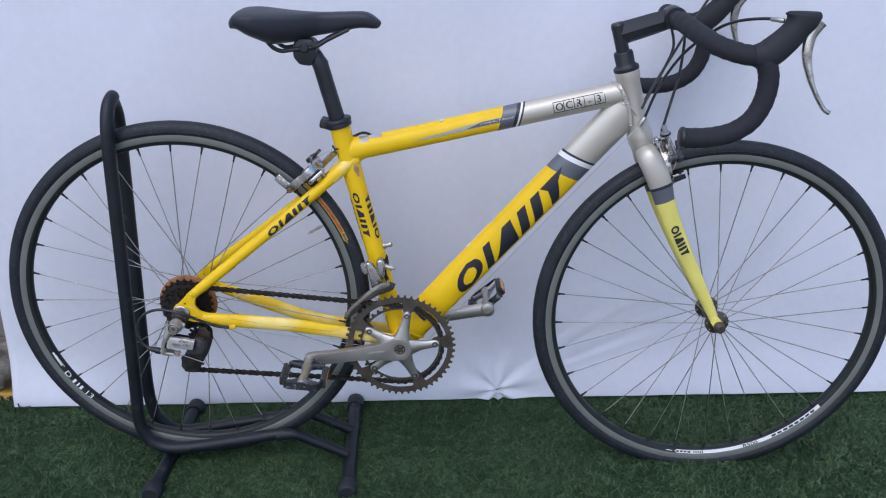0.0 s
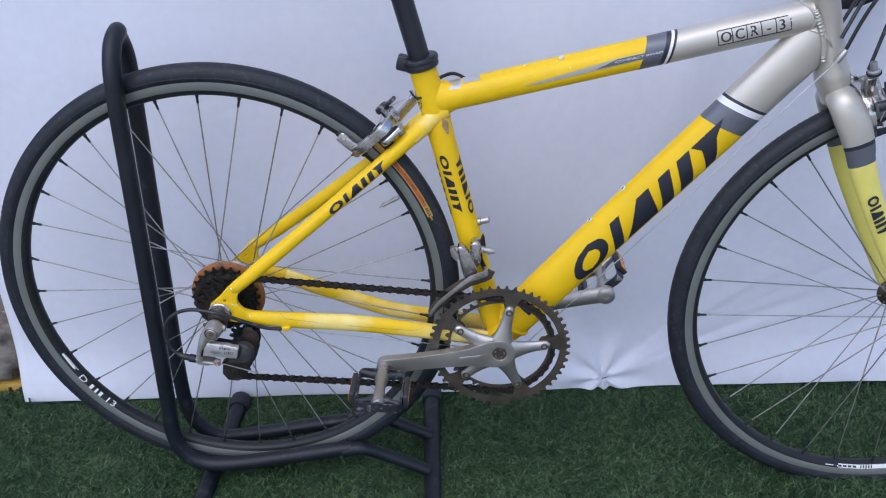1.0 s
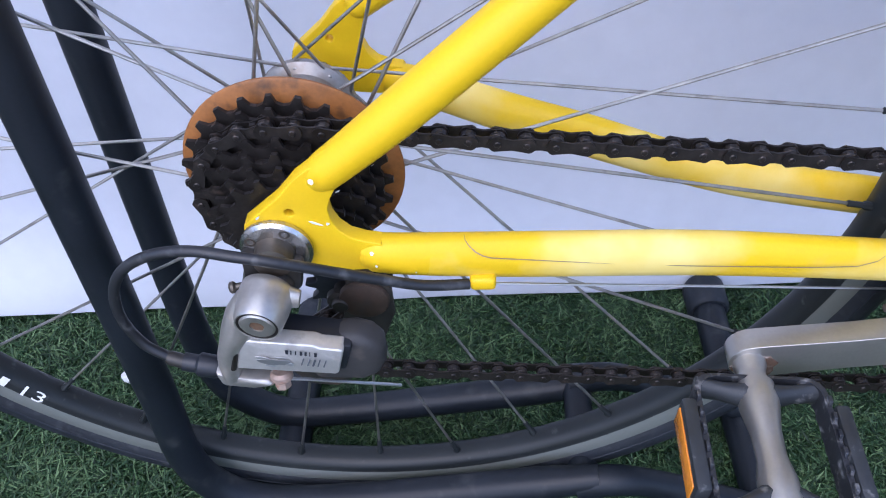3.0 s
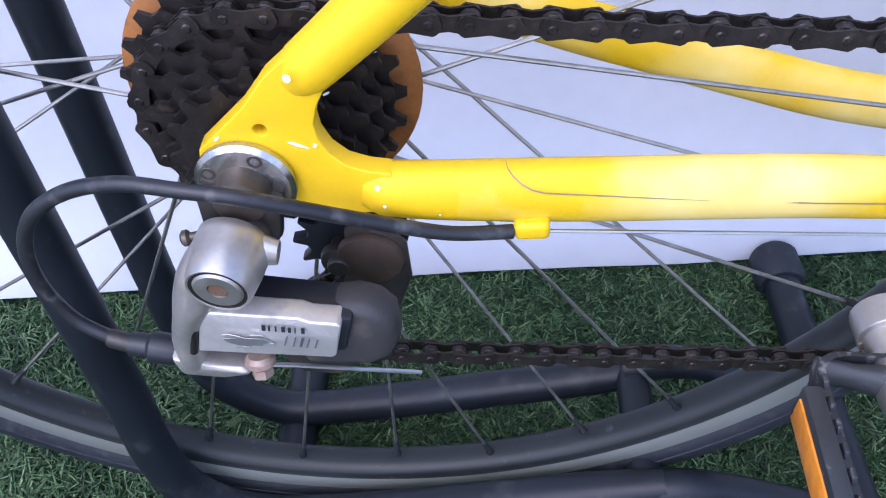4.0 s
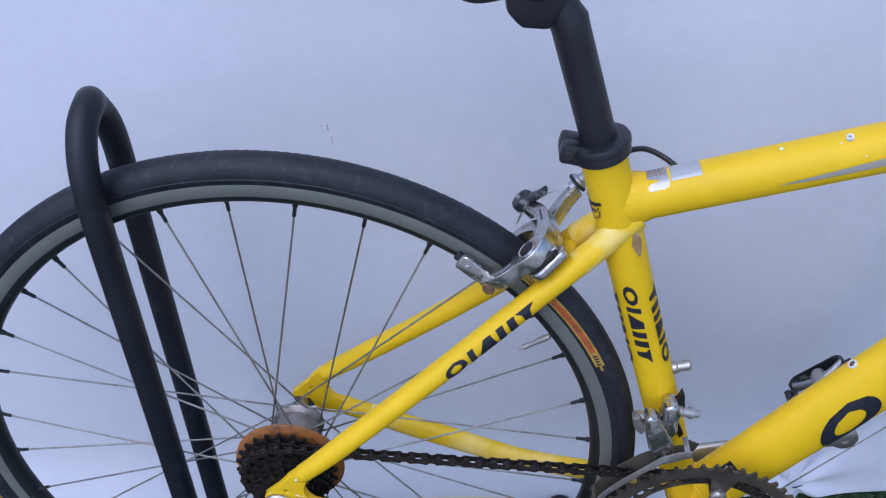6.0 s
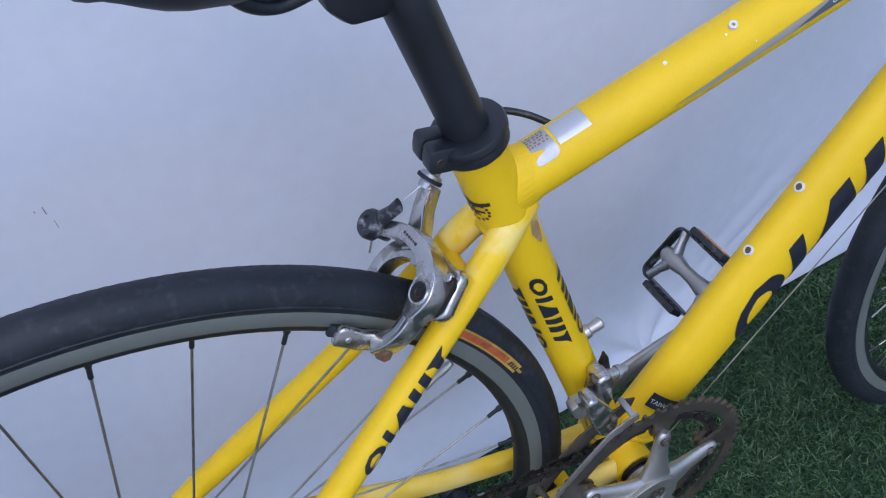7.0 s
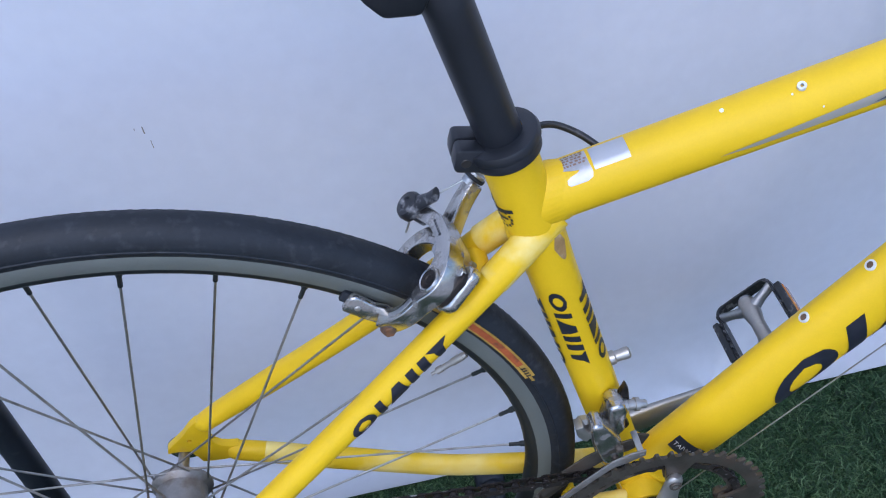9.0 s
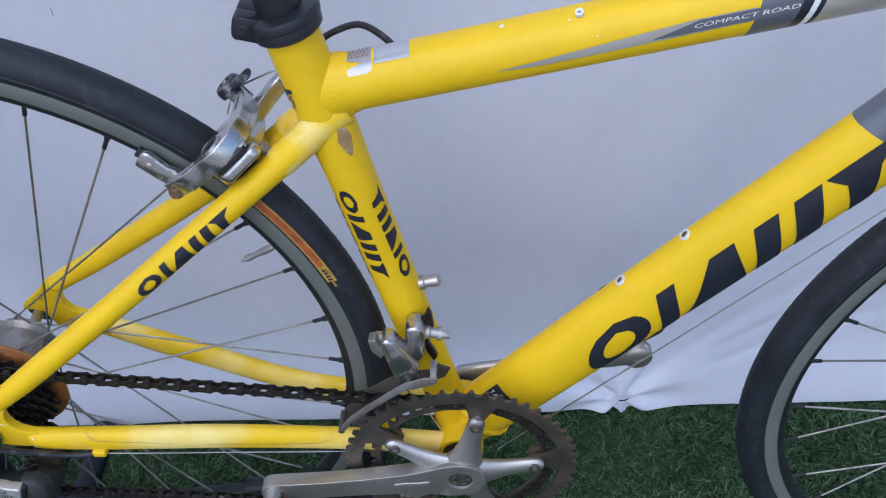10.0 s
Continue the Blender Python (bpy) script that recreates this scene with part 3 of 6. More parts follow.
def wheel(name, centre, steer, first, flanges, flange_r, nipple_cap, odd, lead):
    w = new(name)
    w.parent = bike
    w.matrix_local = Matrix.Translation(centre + V(0, 0, ZH)) @ Matrix.Rotation(steer, 4, "Z")
    # tyre: a slightly flattened torus with a worn crown
    prof = []
    for k in range(20):
        q = 2 * math.pi * k / 20
        prof.append((0.3245 + 0.0144 * math.cos(q), 0.0142 * math.sin(q)))
        if k in (5, 14):
            for f in (0.30, 0.42, 0.54):
                q = 2 * math.pi * (k + f) / 20
                prof.append((0.3245 + (0.0143 + 0.0006 * (f == 0.42)) * math.cos(q), (0.0141 + 0.0006 * (f == 0.42)) * math.sin(q)))
    bm = bmesh.new()
    lathe(bm, prof, (0, 0, 0), (0, 1, 0), 128, None, True)
    tyre = link_mesh("tyre", bm, RUBBER, w, "worn black slick road tyre")
    bm = bmesh.new()
    for k in range(260):
        for row, (q, lean) in enumerate(((0.42, 1), (0.80, -1), (-0.42, 1), (-0.80, -1))):
            a = 2 * math.pi * (k + 0.5 * (row % 2)) / 260
            vs = []
            for da, dq, up in ((-0.0105, -0.05 * lean, 0.0), (0.0, -0.075, 0.0), (0.0105, 0.05 * lean, 0.0), (0.0, 0.075, 0.0), (0.0, 0.0, 0.00030)):
                r = 0.3245 + (0.01435 + up) * math.cos(q + dq)
                vs.append(bm.verts.new((r * math.cos(a + da), (0.01415 + up) * math.sin(q + dq), r * math.sin(a + da))))
            for i in range(4):
                bm.faces.new((vs[i], vs[(i + 1) % 4], vs[4]))
    link_mesh("tread", bm, RUBBER, tyre, "small worn tread nicks")
    rim = [(0.3165, 0.0100), (0.3165, 0.0108), (0.3148, 0.0112), (0.3042, 0.0106), (0.3036, 0.0101), (0.3014, 0.0098), (0.2994, 0.0088), (0.2975, 0.0070), (0.2960, 0.0042), (0.2952, 0.0),
           (0.2960, -0.0042), (0.2975, -0.0070), (0.2994, -0.0088), (0.3014, -0.0098), (0.3036, -0.0101), (0.3042, -0.0106), (0.3148, -0.0112), (0.3165, -0.0108), (0.3165, -0.0100), (0.310, 0)]
    slots = [0, 1, 1] + [0] * 12 + [1, 1, 0, 0, 0]
    bm = bmesh.new()
    lathe(bm, rim, (0, 0, 0), (0, 1, 0), 128, slots, True)
    link_mesh("rim", bm, [BLACK_RIM, TRACK], w, "black alloy rim with grey brake track", 38)
    # hub shell with two flanges
    n, f = flanges
    waist = 0.0215 if odd else 0.0135
    bm = bmesh.new()
    lathe(bm, [(0, n - 0.012), (0.009, n - 0.012), (0.010, n - 0.006), (flange_r * 0.7, n - 0.004), (flange_r + 0.0035, n - 0.0015), (flange_r + 0.0035, n + 0.0015), (flange_r * 0.62, n + 0.006),
               (waist, n + 0.012), (waist, f - 0.012), (max(waist, flange_r * 0.62), f - 0.006), (flange_r + 0.0035, f - 0.0015), (flange_r + 0.0035, f + 0.0015), (flange_r * 0.7, f + 0.004), (0.010, f + 0.006), (0.009, f + 0.012), (0, f + 0.012)],
          (0, 0, 0), (0, 1, 0), 40)
    link_mesh("hub", bm, nipple_cap, w)
    protos = {}
    for k in range(32):
        near, trail = k % 2 == odd, k % 4 in (0, 3)
        m = Matrix.Rotation(-(first + radians(11.25) * k), 4, "Y")
        if (near, trail) not in protos:
            ob = protos[near, trail] = spoke_mesh(near, trail, flange_r, n if near else f, 0.2942, lead)
        else:
            ob = new("spoke", protos[near, trail].data)
        ob.parent = w
        ob.matrix_local = m
    return w


rear = wheel("rear_wheel", V(0, 0, 0), 0.0, radians(1.55), (-0.016, 0.033), 0.0225, TARNISHED, 1, 64)
front = wheel("front_wheel", FRONT, radians(0.6), radians(3.0), (-0.034, 0.034), 0.0185, CHAINRING, 0, 0)


def ring_patch(bm, a0, a1, r0, r1, y, y1=None, n=24):
    """A flat strip that bends round the wheel between two angles and two radii."""
    y1 = y if y1 is None else y1
    rows = []
    for i in range(n + 1):
        q = a0 + (a1 - a0) * i / n
        c, s = math.cos(q), math.sin(q)
        rows.append((bm.verts.new((r0 * c, y, r0 * s)), bm.verts.new((r1 * c, y1, r1 * s))))
    for (a, b), (c, d) in zip(rows, rows[1:]):
        bm.faces.new((a, b, d, c))
    return bm


def ring_text(bm, body, size, middle, r, y, y_slope, inward, stretch=1.0):
    """Words that run round the wheel at radius r about an angle."""
    pts, faces = lettering(body, size)
    half = (max(p[0] for p in pts) + min(p[0] for p in pts)) / 2
    vs = []
    for x, h in pts:
        x = (x - half) * stretch
        rr = r - h if not inward else r + h - size * 0.7
        q = middle + (x if inward is False else -x) / r
        vs.append(bm.verts.new((rr * math.cos(q), y + (rr - r) * y_slope, rr * math.sin(q))))
    for f in faces:
        bm.faces.new([vs[i] for i in f])
    return bm


def wheel_marks():
    bm = bmesh.new()
    for k in range(24):
        f0, f1 = k / 24, (k + 1) / 24
        a0, a1 = radians(20.8 + 25 * f0), radians(20.8 + 25 * f1)
        w = 0.0042 * min(1.0, math.sin(math.pi * (f0 + f1) / 2) * 5)
        ring_patch(bm, a0, a1, 0.3232 - w, 0.3232 + w, -0.0140, -0.0146, 2)
    link_mesh("tyre_label", bm, LABEL_YELLOW, rear, "faded ochre tyre label")
    bm = bmesh.new()
    ring_patch(bm, radians(25.0), radians(41), 0.3206, 0.3258, -0.0145, -0.0150)
    link_mesh("label_band", bm, LABEL_ORANGE, rear, "faded orange band")
    for k in range(4):
        bm = bmesh.new()
        ring_patch(bm, radians(22.2 + 0.6 * k), radians(22.5 + 0.6 * k), 0.3212, 0.3250, -0.0145, -0.0150, 2)
        link_mesh("label_bar", bm, INK, rear)
    # rear rim label
    bm = bmesh.new()
    for a, b, r0, r1 in ((202.5, 208.5, 0.2975, 0.3005), (203.5, 209.5, 0.2962, 0.2970)):
        ring_patch(bm, radians(a), radians(b), r0, r1, -0.0106 + (0.3034 - r0) * 0.4, -0.0106 + (0.3034 - r1) * 0.4, 8)
    for a, b in ((215.4, 216.4), (217.4, 218.1), (218.9, 219.9)):
        ring_patch(bm, radians(a), radians(b), 0.2964, 0.3038, -0.0086, -0.0110, 3)
    ring_text(bm, "D", 0.0125, radians(212.5), 0.3042, -0.0110, -0.33, False, 1.7)
    ring_text(bm, "13", 0.0125, radians(223.5), 0.3042, -0.0110, -0.33, False, 1.7)
    link_mesh("rim_lettering", bm, WHITE, rear, "white rim lettering")
    # front rim label: a white strip with dark marks
    bm = bmesh.new()
    ring_patch(bm, radians(-98), radians(-40.0), 0.2968, 0.3034, -0.0086, -0.0108, 44)
    ring_patch(bm, radians(-102), radians(-98), 0.2995, 0.3008, -0.0100, -0.0106, 4)
    link_mesh("rim_sticker", bm, WHITE, front, "white rim sticker with dark marks")
    for first, step, wide, count, r0, r1 in ((-61.0, 2.4, 1.7, 8, 0.2982, 0.3018), (-88.0, -0.8, 0.4, 5, 0.2976, 0.3024), (-99.5, 1.5, 1.1, 5, 0.2984, 0.3012)):
        for k in range(count):
            bm = bmesh.new()
            ring_patch(bm, radians(first + step * k), radians(first + step * k + wide), r0, r1, -0.0094, -0.0111, 4)
            link_mesh("sticker_bar", bm, INK, front)
    bm = bmesh.new()
    for off in (0.0, 0.0014):
        ring_text(bm, "R500", 0.0092, radians(-69.5) + off, 0.3032, -0.0114 - off * 0.1, -0.26, False, 1.6)
    link_mesh("sticker_lettering", bm, INK, front)
    # valve
    d = V(math.cos(radians(29.4)), 0, math.sin(radians(29.4)))
    bm = bmesh.new()
    lathe(bm, [(0, 0), (0.0026, 0), (0.0026, 0.003), (0.0031, 0.003), (0.0031, 0.012), (0.0024, 0.014), (0.0024, 0.022), (0.0028, 0.022), (0.0028, 0.027), (0.0012, 0.028), (0.0012, 0.032), (0, 0.032)], d * 0.2935, -d, 14)
    link_mesh("valve", bm, SATIN, rear, "metal presta valve")


wheel_marks()

# ---- frame tubes ----
SEAT_A, SEAT_B = V(0.3935, 0, -0.080), V(0.2930, -0.002, 0.337)
TOP_A, TOP_B = V(0.305, 0, 0.2842), V(0.783, 0, 0.3897)
DOWN_A, DOWN_B = V(0.3985, 0, -0.0775), V(0.7985, 0, 0.3675)
HEAD_A, HEAD_B = V(0.8225, 0, 0.308), V(0.7895, 0, 0.428)


def along(a, b, *fr):
    return [a.lerp(b, f) for f in fr]


def frame_tubes():
    Y = (0, 1, 0)
    bm = bmesh.new()
    sweep(bm, along(SEAT_A, SEAT_B, 0, 0.45, 0.72, 0.80, 0.93, 1.0), [0.0170, 0.0170, 0.0172, 0.0180, 0.0181, 0.0182], 28, Y)
    part("seat_tube", bm, YELLOW, bike)
    # top tube: yellow, then a grey band with fine lines, then silver
    marks = [0, 0.02, 0.566, 0.566, 0.617, 0.617, 0.630, 0.630, 0.638, 0.638, 0.645, 0.645, 0.93, 1.0]
    pts = along(TOP_A, TOP_B, *marks)
    slots = [0, 0, 0, 1, 1, 2, 2, 3, 3, 2, 2, 4, 4]
    r = [(0.0182, 0.0192)] * 2 + [(0.0184, 0.0198)] + [(0.0186, 0.0202)] * 10 + [(0.0195, 0.0212)]
    slant = [0, 0] + [0.45] * 10 + [0, 0]
    bm = bmesh.new()
    sweep(bm, pts, r, 28, Y, True, slots, slant)
    part("top_tube", bm, [YELLOW, GREY, INK, WHITE, SILVER], bike, "yellow tube fading into grey and silver", 60)
    # down tube: tall and narrow
    marks = [0, 0.04, 0.3, 0.727, 0.727, 0.775, 0.775, 0.790, 0.790, 0.797, 0.797, 0.93, 1.0]
    pts = along(DOWN_A, DOWN_B, *marks)
    r = [(0.018, 0.027), (0.0188, 0.0300)] + [(0.0200, 0.0312)] * 9 + [(0.0200, 0.0312), (0.019, 0.032)]
    slots = [0, 0, 0, 0, 1, 1, 2, 2, 3, 3, 4, 4]
    slant = [0, 0, 0] + [-0.30] * 8 + [0, 0]
    bm = bmesh.new()
    sweep(bm, pts, r, 32, Y, True, slots, slant)
    part("down_tube", bm, [YELLOW, GREY, WHITE, INK, SILVER], bike, "wide oval yellow tube ending in silver", 60)
    bm = bmesh.new()
    d = HEAD_B - HEAD_A
    H = d.length
    lathe(bm, [(0.010, 0.0), (0.0215, 0.0), (0.0222, 0.003), (0.0218, 0.012), (0.0190, 0.020), (0.0188, H - 0.020), (0.0206, H - 0.012), (0.0210, H - 0.002), (0.0205, H), (0.010, H)], HEAD_A, d, 36)
    part("head_tube", bm, SILVER, bike)
    bm = bmesh.new()
    lathe(bm, [(0.014, -0.034), (0.0195, -0.034), (0.0200, -0.033), (0.0200, 0.033), (0.0195, 0.034), (0.014, 0.034)], BB, (0, 1, 0), 36)
    part("bottom_bracket_shell", bm, YELLOW, bike)
    for s in (-1, 1):
        bm = bmesh.new()
        lathe(bm, [(0.0, 0.033), (0.0165, 0.033), (0.0165, 0.037), (0.009, 0.037), (0.009, 0.052), (0, 0.052)], BB, (0, s, 0), 24)
        part("bottom_bracket_cup", bm, OILY, bike)
    # stays
    for s in (-1, 1):
        bm = bmesh.new()
        top = V(0.316, s * 0.006, 0.2700)
        low = 0.0 if s < 0 else -0.004
        foot = [(0.0222, -0.0665, 0.0330), (0.0410, -0.0655, 0.0480)] if s < 0 else [(0.0240, 0.0665, 0.0344), (0.0410, 0.0655, 0.0470)]
        pts = curve_points(foot + [(0.0744, s * 0.061, 0.0748 + low), (0.1644, s * 0.0425, 0.1458 + low), (0.2464, s * 0.0265, 0.2133 + low), (0.288, s * 0.0175, 0.2475), (0.303, s * 0.0125, 0.2600), tuple(top)], 5)
        rr = [(0.0056 + 0.0034 * min(1, i / 2) + 0.0015 * min(1, i / 12), 0.0064 + 0.0018 * min(1, i / 2) + 0.0018 * min(1, i / 10)) for i in range(len(pts))]
        sweep(bm, pts, rr, 18, Y)
        part("seat_stay", bm, YELLOW, bike)
        bm = bmesh.new()
        if s < 0:
            line = [(0.0375, -0.0675, -0.0095), (0.060, -0.0660, -0.0135), (0.11, -0.0600, -0.0210), (0.19, -0.0490, -0.0330), (0.26, -0.0380, -0.0490), (0.335, -0.0275, -0.0665), (0.378, -0.023, -0.0765)]
        else:
            line = [(0.0375, 0.0665, -0.0095), (0.060, 0.0640, -0.0150), (0.11, 0.0570, -0.0310), (0.145, 0.0520, -0.0405), (0.19, 0.0460, -0.0540), (0.224, 0.0410, -0.0625), (0.26, 0.0360, -0.0675), (0.335, 0.0270, -0.0745), (0.378, 0.023, -0.0765)]
        pts = curve_points(line, 5)
        rr = [(0.0085 - 0.0030 * max(0, 1 - i / 2), 0.0090 - 0.0024 * max(0, 1 - i / 2) + 0.0042 * math.sin(min(1, i / 20) * math.pi * 0.70)) for i in range(len(pts))]
        sweep(bm, pts, rr, 18, Y, True, [0] * 6 + [1] * (len(pts) - 7))
        part("chain_stay", bm, [YELLOW, FADED_GLARE], bike)
        # dropout plate
        bm = bmesh.new()
        outline = [(-0.0125, 0.0060), (-0.0110, 0.0115), (-0.0030, 0.0185), (0.0060, 0.0265), (0.0150, 0.0372), (0.0220, 0.0430), (0.0290, 0.0450), (0.0345, 0.0400), (0.0330, 0.0330), (0.0292, 0.0262), (0.0272, 0.0200), (0.0276, 0.0140), (0.0300, 0.0080),
                   (0.0345, 0.0030), (0.0410, 0.0002), (0.0480, -0.0012), (0.0520, -0.0100), (0.0460, -0.0178), (0.0330, -0.0182), (0.0230, -0.0172), (0.0130, -0.0155), (0.0100, -0.0060), (0.0060, 0.0030), (-0.0030, 0.0055)]
        prism(bm, outline, 0.0080, side_on(s * 0.0675), 0.0028, [circle(0.0102, 0.0185, 0.0022, 10)], 3)
        part("dropout", bm, YELLOW, bike)
    bm = bmesh.new()
    sweep(bm, [(0.272, -0.020, 0.233), (0.272, 0.020, 0.233)], 0.0072, 16)
    part("brake_bridge", bm, YELLOW, bike)
    bm = bmesh.new()
    sweep(bm, [(0.330, -0.032, -0.064), (0.330, 0.032, -0.064)], 0.0070, 14)
    part("chain_stay_bridge", bm, YELLOW, bike)
    # blended joint where the stays meet the seat tube
    bm = bmesh.new()
    web = curve_points([(0.2955, 0, 0.2555), (0.302, 0, 0.2615), (0.310, 0, 0.2675), (0.319, 0, 0.2740)], 4)
    sweep(bm, web, [(0.0150 - 0.0003 * min(k, 6), 0.0062 + 0.0011 * min(k, 8)) for k in range(len(web))], 24, Y)
    part("stay_web", bm, CHALKY, bike, "chalky pale paint over the filled joint", 60)
    for s in (-1, 1):
        bm = bmesh.new()
        fil = curve_points([(0.278, s * 0.0195, 0.2390), (0.292, s * 0.0163, 0.2510), (0.304, s * 0.0128, 0.2610), (0.3120, s * 0.0092, 0.2668), (0.3220, s * 0.0040, 0.2740)], 4)
        n = len(fil)
        sweep(bm, fil, [(0.0106 + 0.0010 * (k / n) ** 2, 0.0111 + 0.0026 * (k / n) ** 2) for k in range(n)], 20, Y)
        part("stay_fillet", bm, CHALKY, bike, "", 60)
    # fillet beads of the welds
    def bead(centre, axis, ra, rb, slope, material, n=40, size=0.0021):
        bm = bmesh.new()
        ax = Vector(axis).normalized()
        side = V(0, 1, 0)
        up = ax.cross(side)
        pts = []
        for k in range(n + 1):
            q = 2 * math.pi * k / n
            pts.append(Vector(centre) + side * (ra * math.cos(q)) + up * (rb * math.sin(q)) + ax * (slope * math.cos(q) ** 2))
        sweep(bm, pts, [size * (1 + 0.22 * (k % 2)) for k in range(n + 1)], 8, None, False)
        part("weld_bead", bm, material, bike)
    u = (TOP_B - TOP_A).normalized()
    # the top tube's weld spreads into the seat tube in a rippled fillet
    bm = bmesh.new()
    side, rise, rings = V(0, 1, 0), u.cross(V(0, 1, 0)), []
    for off, grow in ((-0.0075, 0.0030), (-0.0040, 0.0026), (-0.0012, 0.0021), (0.0008, 0.0017), (0.0030, 0.0009), (0.0055, 0.0002), (0.0080, -0.0006)):
        ring = []
        for k in range(96):
            q = 2 * math.pi * k / 96
            g = grow * (0.18 + 0.82 * math.sin(q) ** 2) + (0.00020 * math.sin(q * 32) if abs(off) < 0.0035 else 0.0)
            ring.append(bm.verts.new(V(0.3290, 0, 0.2896) + side * ((0.0182 + g) * math.cos(q)) + rise * ((0.0192 + g) * math.sin(q)) + u * (off - 0.011 * math.cos(q) ** 2)))
        rings.append(ring)
    for a, b in zip(rings, rings[1:]):
        for k in range(96):
            bm.faces.new((a[k], b[k], b[(k + 1) % 96], a[(k + 1) % 96]))
    part("weld_fillet", bm, YELLOW, bike, "", 80)
    bead(V(0.7705, 0, 0.3875), u, 0.0190, 0.0200, 0.012, SILVER, 52)
    v = (DOWN_B - DOWN_A).normalized()
    bead(V(0.790, 0, 0.355), v, 0.0190, 0.0305, 0.014, SILVER, 60)
    bead(V(0.417, 0, -0.060), v, 0.0185, 0.0285, -0.004, YELLOW, 40, 0.0024)


frame_tubes()


def seat_post():
    d = (SEAT_B - SEAT_A).normalized()
    bm = bmesh.new()
    a, b = SEAT_B - d * 0.01, SEAT_B + d * 0.100 + V(-0.0015, -0.003, 0)
    sweep(bm, [a, b, b + d * 0.004, b + d * 0.010 + V(-0.002, 0, 0), b + d * 0.022 + V(-0.006, 0, 0)], [0.0138, 0.0138, 0.0143, 0.0132, 0.0128], 28, (0, 1, 0))
    part("seat_post", bm, BLACK_PLASTIC, bike, "matt black alloy seat post")
    bm = bmesh.new()
    prism(bm, [(0.2230, 0.4640), (0.2240, 0.4510), (0.2340, 0.4390), (0.2540, 0.4370), (0.2650, 0.4570), (0.2630, 0.4760), (0.2560, 0.4820), (0.2360, 0.4830), (0.2260, 0.4780)], 0.036, side_on(-0.003), 0.0040)
    rod(bm, (0.2440, -0.0290, 0.4680), (0.2440, 0.0230, 0.4680), 0.0080)
    part("seat_clamp", bm, BLACK_PLASTIC, bike, "black saddle clamp")
    bm = bmesh.new()
    rod(bm, (0.2600, -0.0200, 0.4720), (0.2600, -0.0270, 0.4720), 0.0045)
    part("clamp_bolt", bm, DARK_STEEL, bike)
    # collar with a quick-release ear
    bm = bmesh.new()
    lathe(bm, [(0.0138, -0.0085), (0.0205, -0.0085), (0.0222, -0.0070), (0.0226, -0.0020), (0.0222, -0.0006), (0.0236, 0.0004), (0.0240, 0.0040), (0.0228, 0.0066), (0.0190, 0.0078), (0.0138, 0.0078)], SEAT_B, d, 40)
    part("seat_collar", bm, BLACK_PLASTIC, bike, "black clamp collar")
    bm = bmesh.new()
    m = Matrix.Translation(SEAT_B + V(-0.0205, 0, -0.0010)) @ Matrix.Rotation(radians(13), 4, "Y")
    for y in (-0.0069, 0.0069):
        bm = bmesh.new()
        prism(bm, [(0.012, -0.0086), (-0.0080, -0.0086), (-0.0102, -0.0070), (-0.0108, -0.0010), (-0.0104, 0.0060), (-0.0084, 0.0077), (0.012, 0.0077)], 0.0118, m @ side_on(y), 0.0020)
        part("collar_ear", bm, BLACK_PLASTIC, bike)
    bm = bmesh.new()
    rod(bm, SEAT_B + V(-0.0235, -0.0115, -0.0005), SEAT_B + V(-0.0235, 0.0115, -0.0005), 0.0030)
    rod(bm, SEAT_B + V(-0.0245, -0.0120, -0.0015), SEAT_B + V(-0.0245, -0.0132, -0.0015), 0.0032, 12)
    part("collar_bolt", bm, DARK_STEEL, bike)
    # saddle
    bm = bmesh.new()
    n, seg = 36, 28
    rings = []
    for i in range(n + 1):
        f = 0.5 - 0.5 * math.cos(math.pi * i / n)
        x = 0.119 + 0.253 * f
        half = 0.074 * (1 - 0.76 * min(1, max(0, (f - 0.18) / 0.42)) ** 1.1) if f > 0.18 else 0.074 * math.sin(math.pi / 2 * (0.45 + 0.55 * f / 0.18))
        half = max(half, 0.0175) * (math.sqrt(max(0.02, 1 - ((f - 0.90) / 0.10) ** 2)) if f > 0.90 else 1) * (math.sqrt(max(0.02, 1 - ((0.06 - f) / 0.06) ** 2)) if f < 0.06 else 1)
        top = 0.5262 + 0.0035 * math.exp(-((f - 0.14) / 0.18) ** 2) - 0.002 * math.exp(-((f - 0.60) / 0.25) ** 2) - 0.012 * max(0, (f - 0.85) / 0.15) ** 2 - 0.016 * max(0, (0.08 - f) / 0.08) ** 2
        drop = float(np.interp(f, (0, 0.06, 0.14, 0.27, 0.41, 0.54, 0.83, 1), (0.024, 0.030, 0.043, 0.056, 0.050, 0.040, 0.028, 0.024)))
        end = math.sqrt(max(0.0004, 1 - (max(0, (f - 0.90) / 0.10, (0.09 - f) / 0.09)) ** 2))
        ring = []
        for k in range(seg):
            q = 2 * math.pi * k / seg
            cy, sy = math.cos(q), math.sin(q)
            yy = half * (abs(cy) ** 0.8) * (1 if cy > 0 else -1)
            zz = top - 0.010 + 0.010 * (max(0, sy) ** 0.7) if sy >= 0 else top - 0.010 - (drop - 0.010) * (-sy) ** 0.6
            if sy < 0:
                yy *= 1 - 0.14 * (-sy)
            ring.append(bm.verts.new((x, yy, 0.5070 + (zz - 0.5070) * end)))
        rings.append(ring)
    for a, b in zip(rings, rings[1:]):
        for k in range(seg):
            bm.faces.new((a[k], a[(k + 1) % seg], b[(k + 1) % seg], b[k]))
    bm.faces.new(rings[0])
    bm.faces.new(rings[-1])
    part("saddle", bm, VINYL, bike, "black vinyl road saddle", 60)
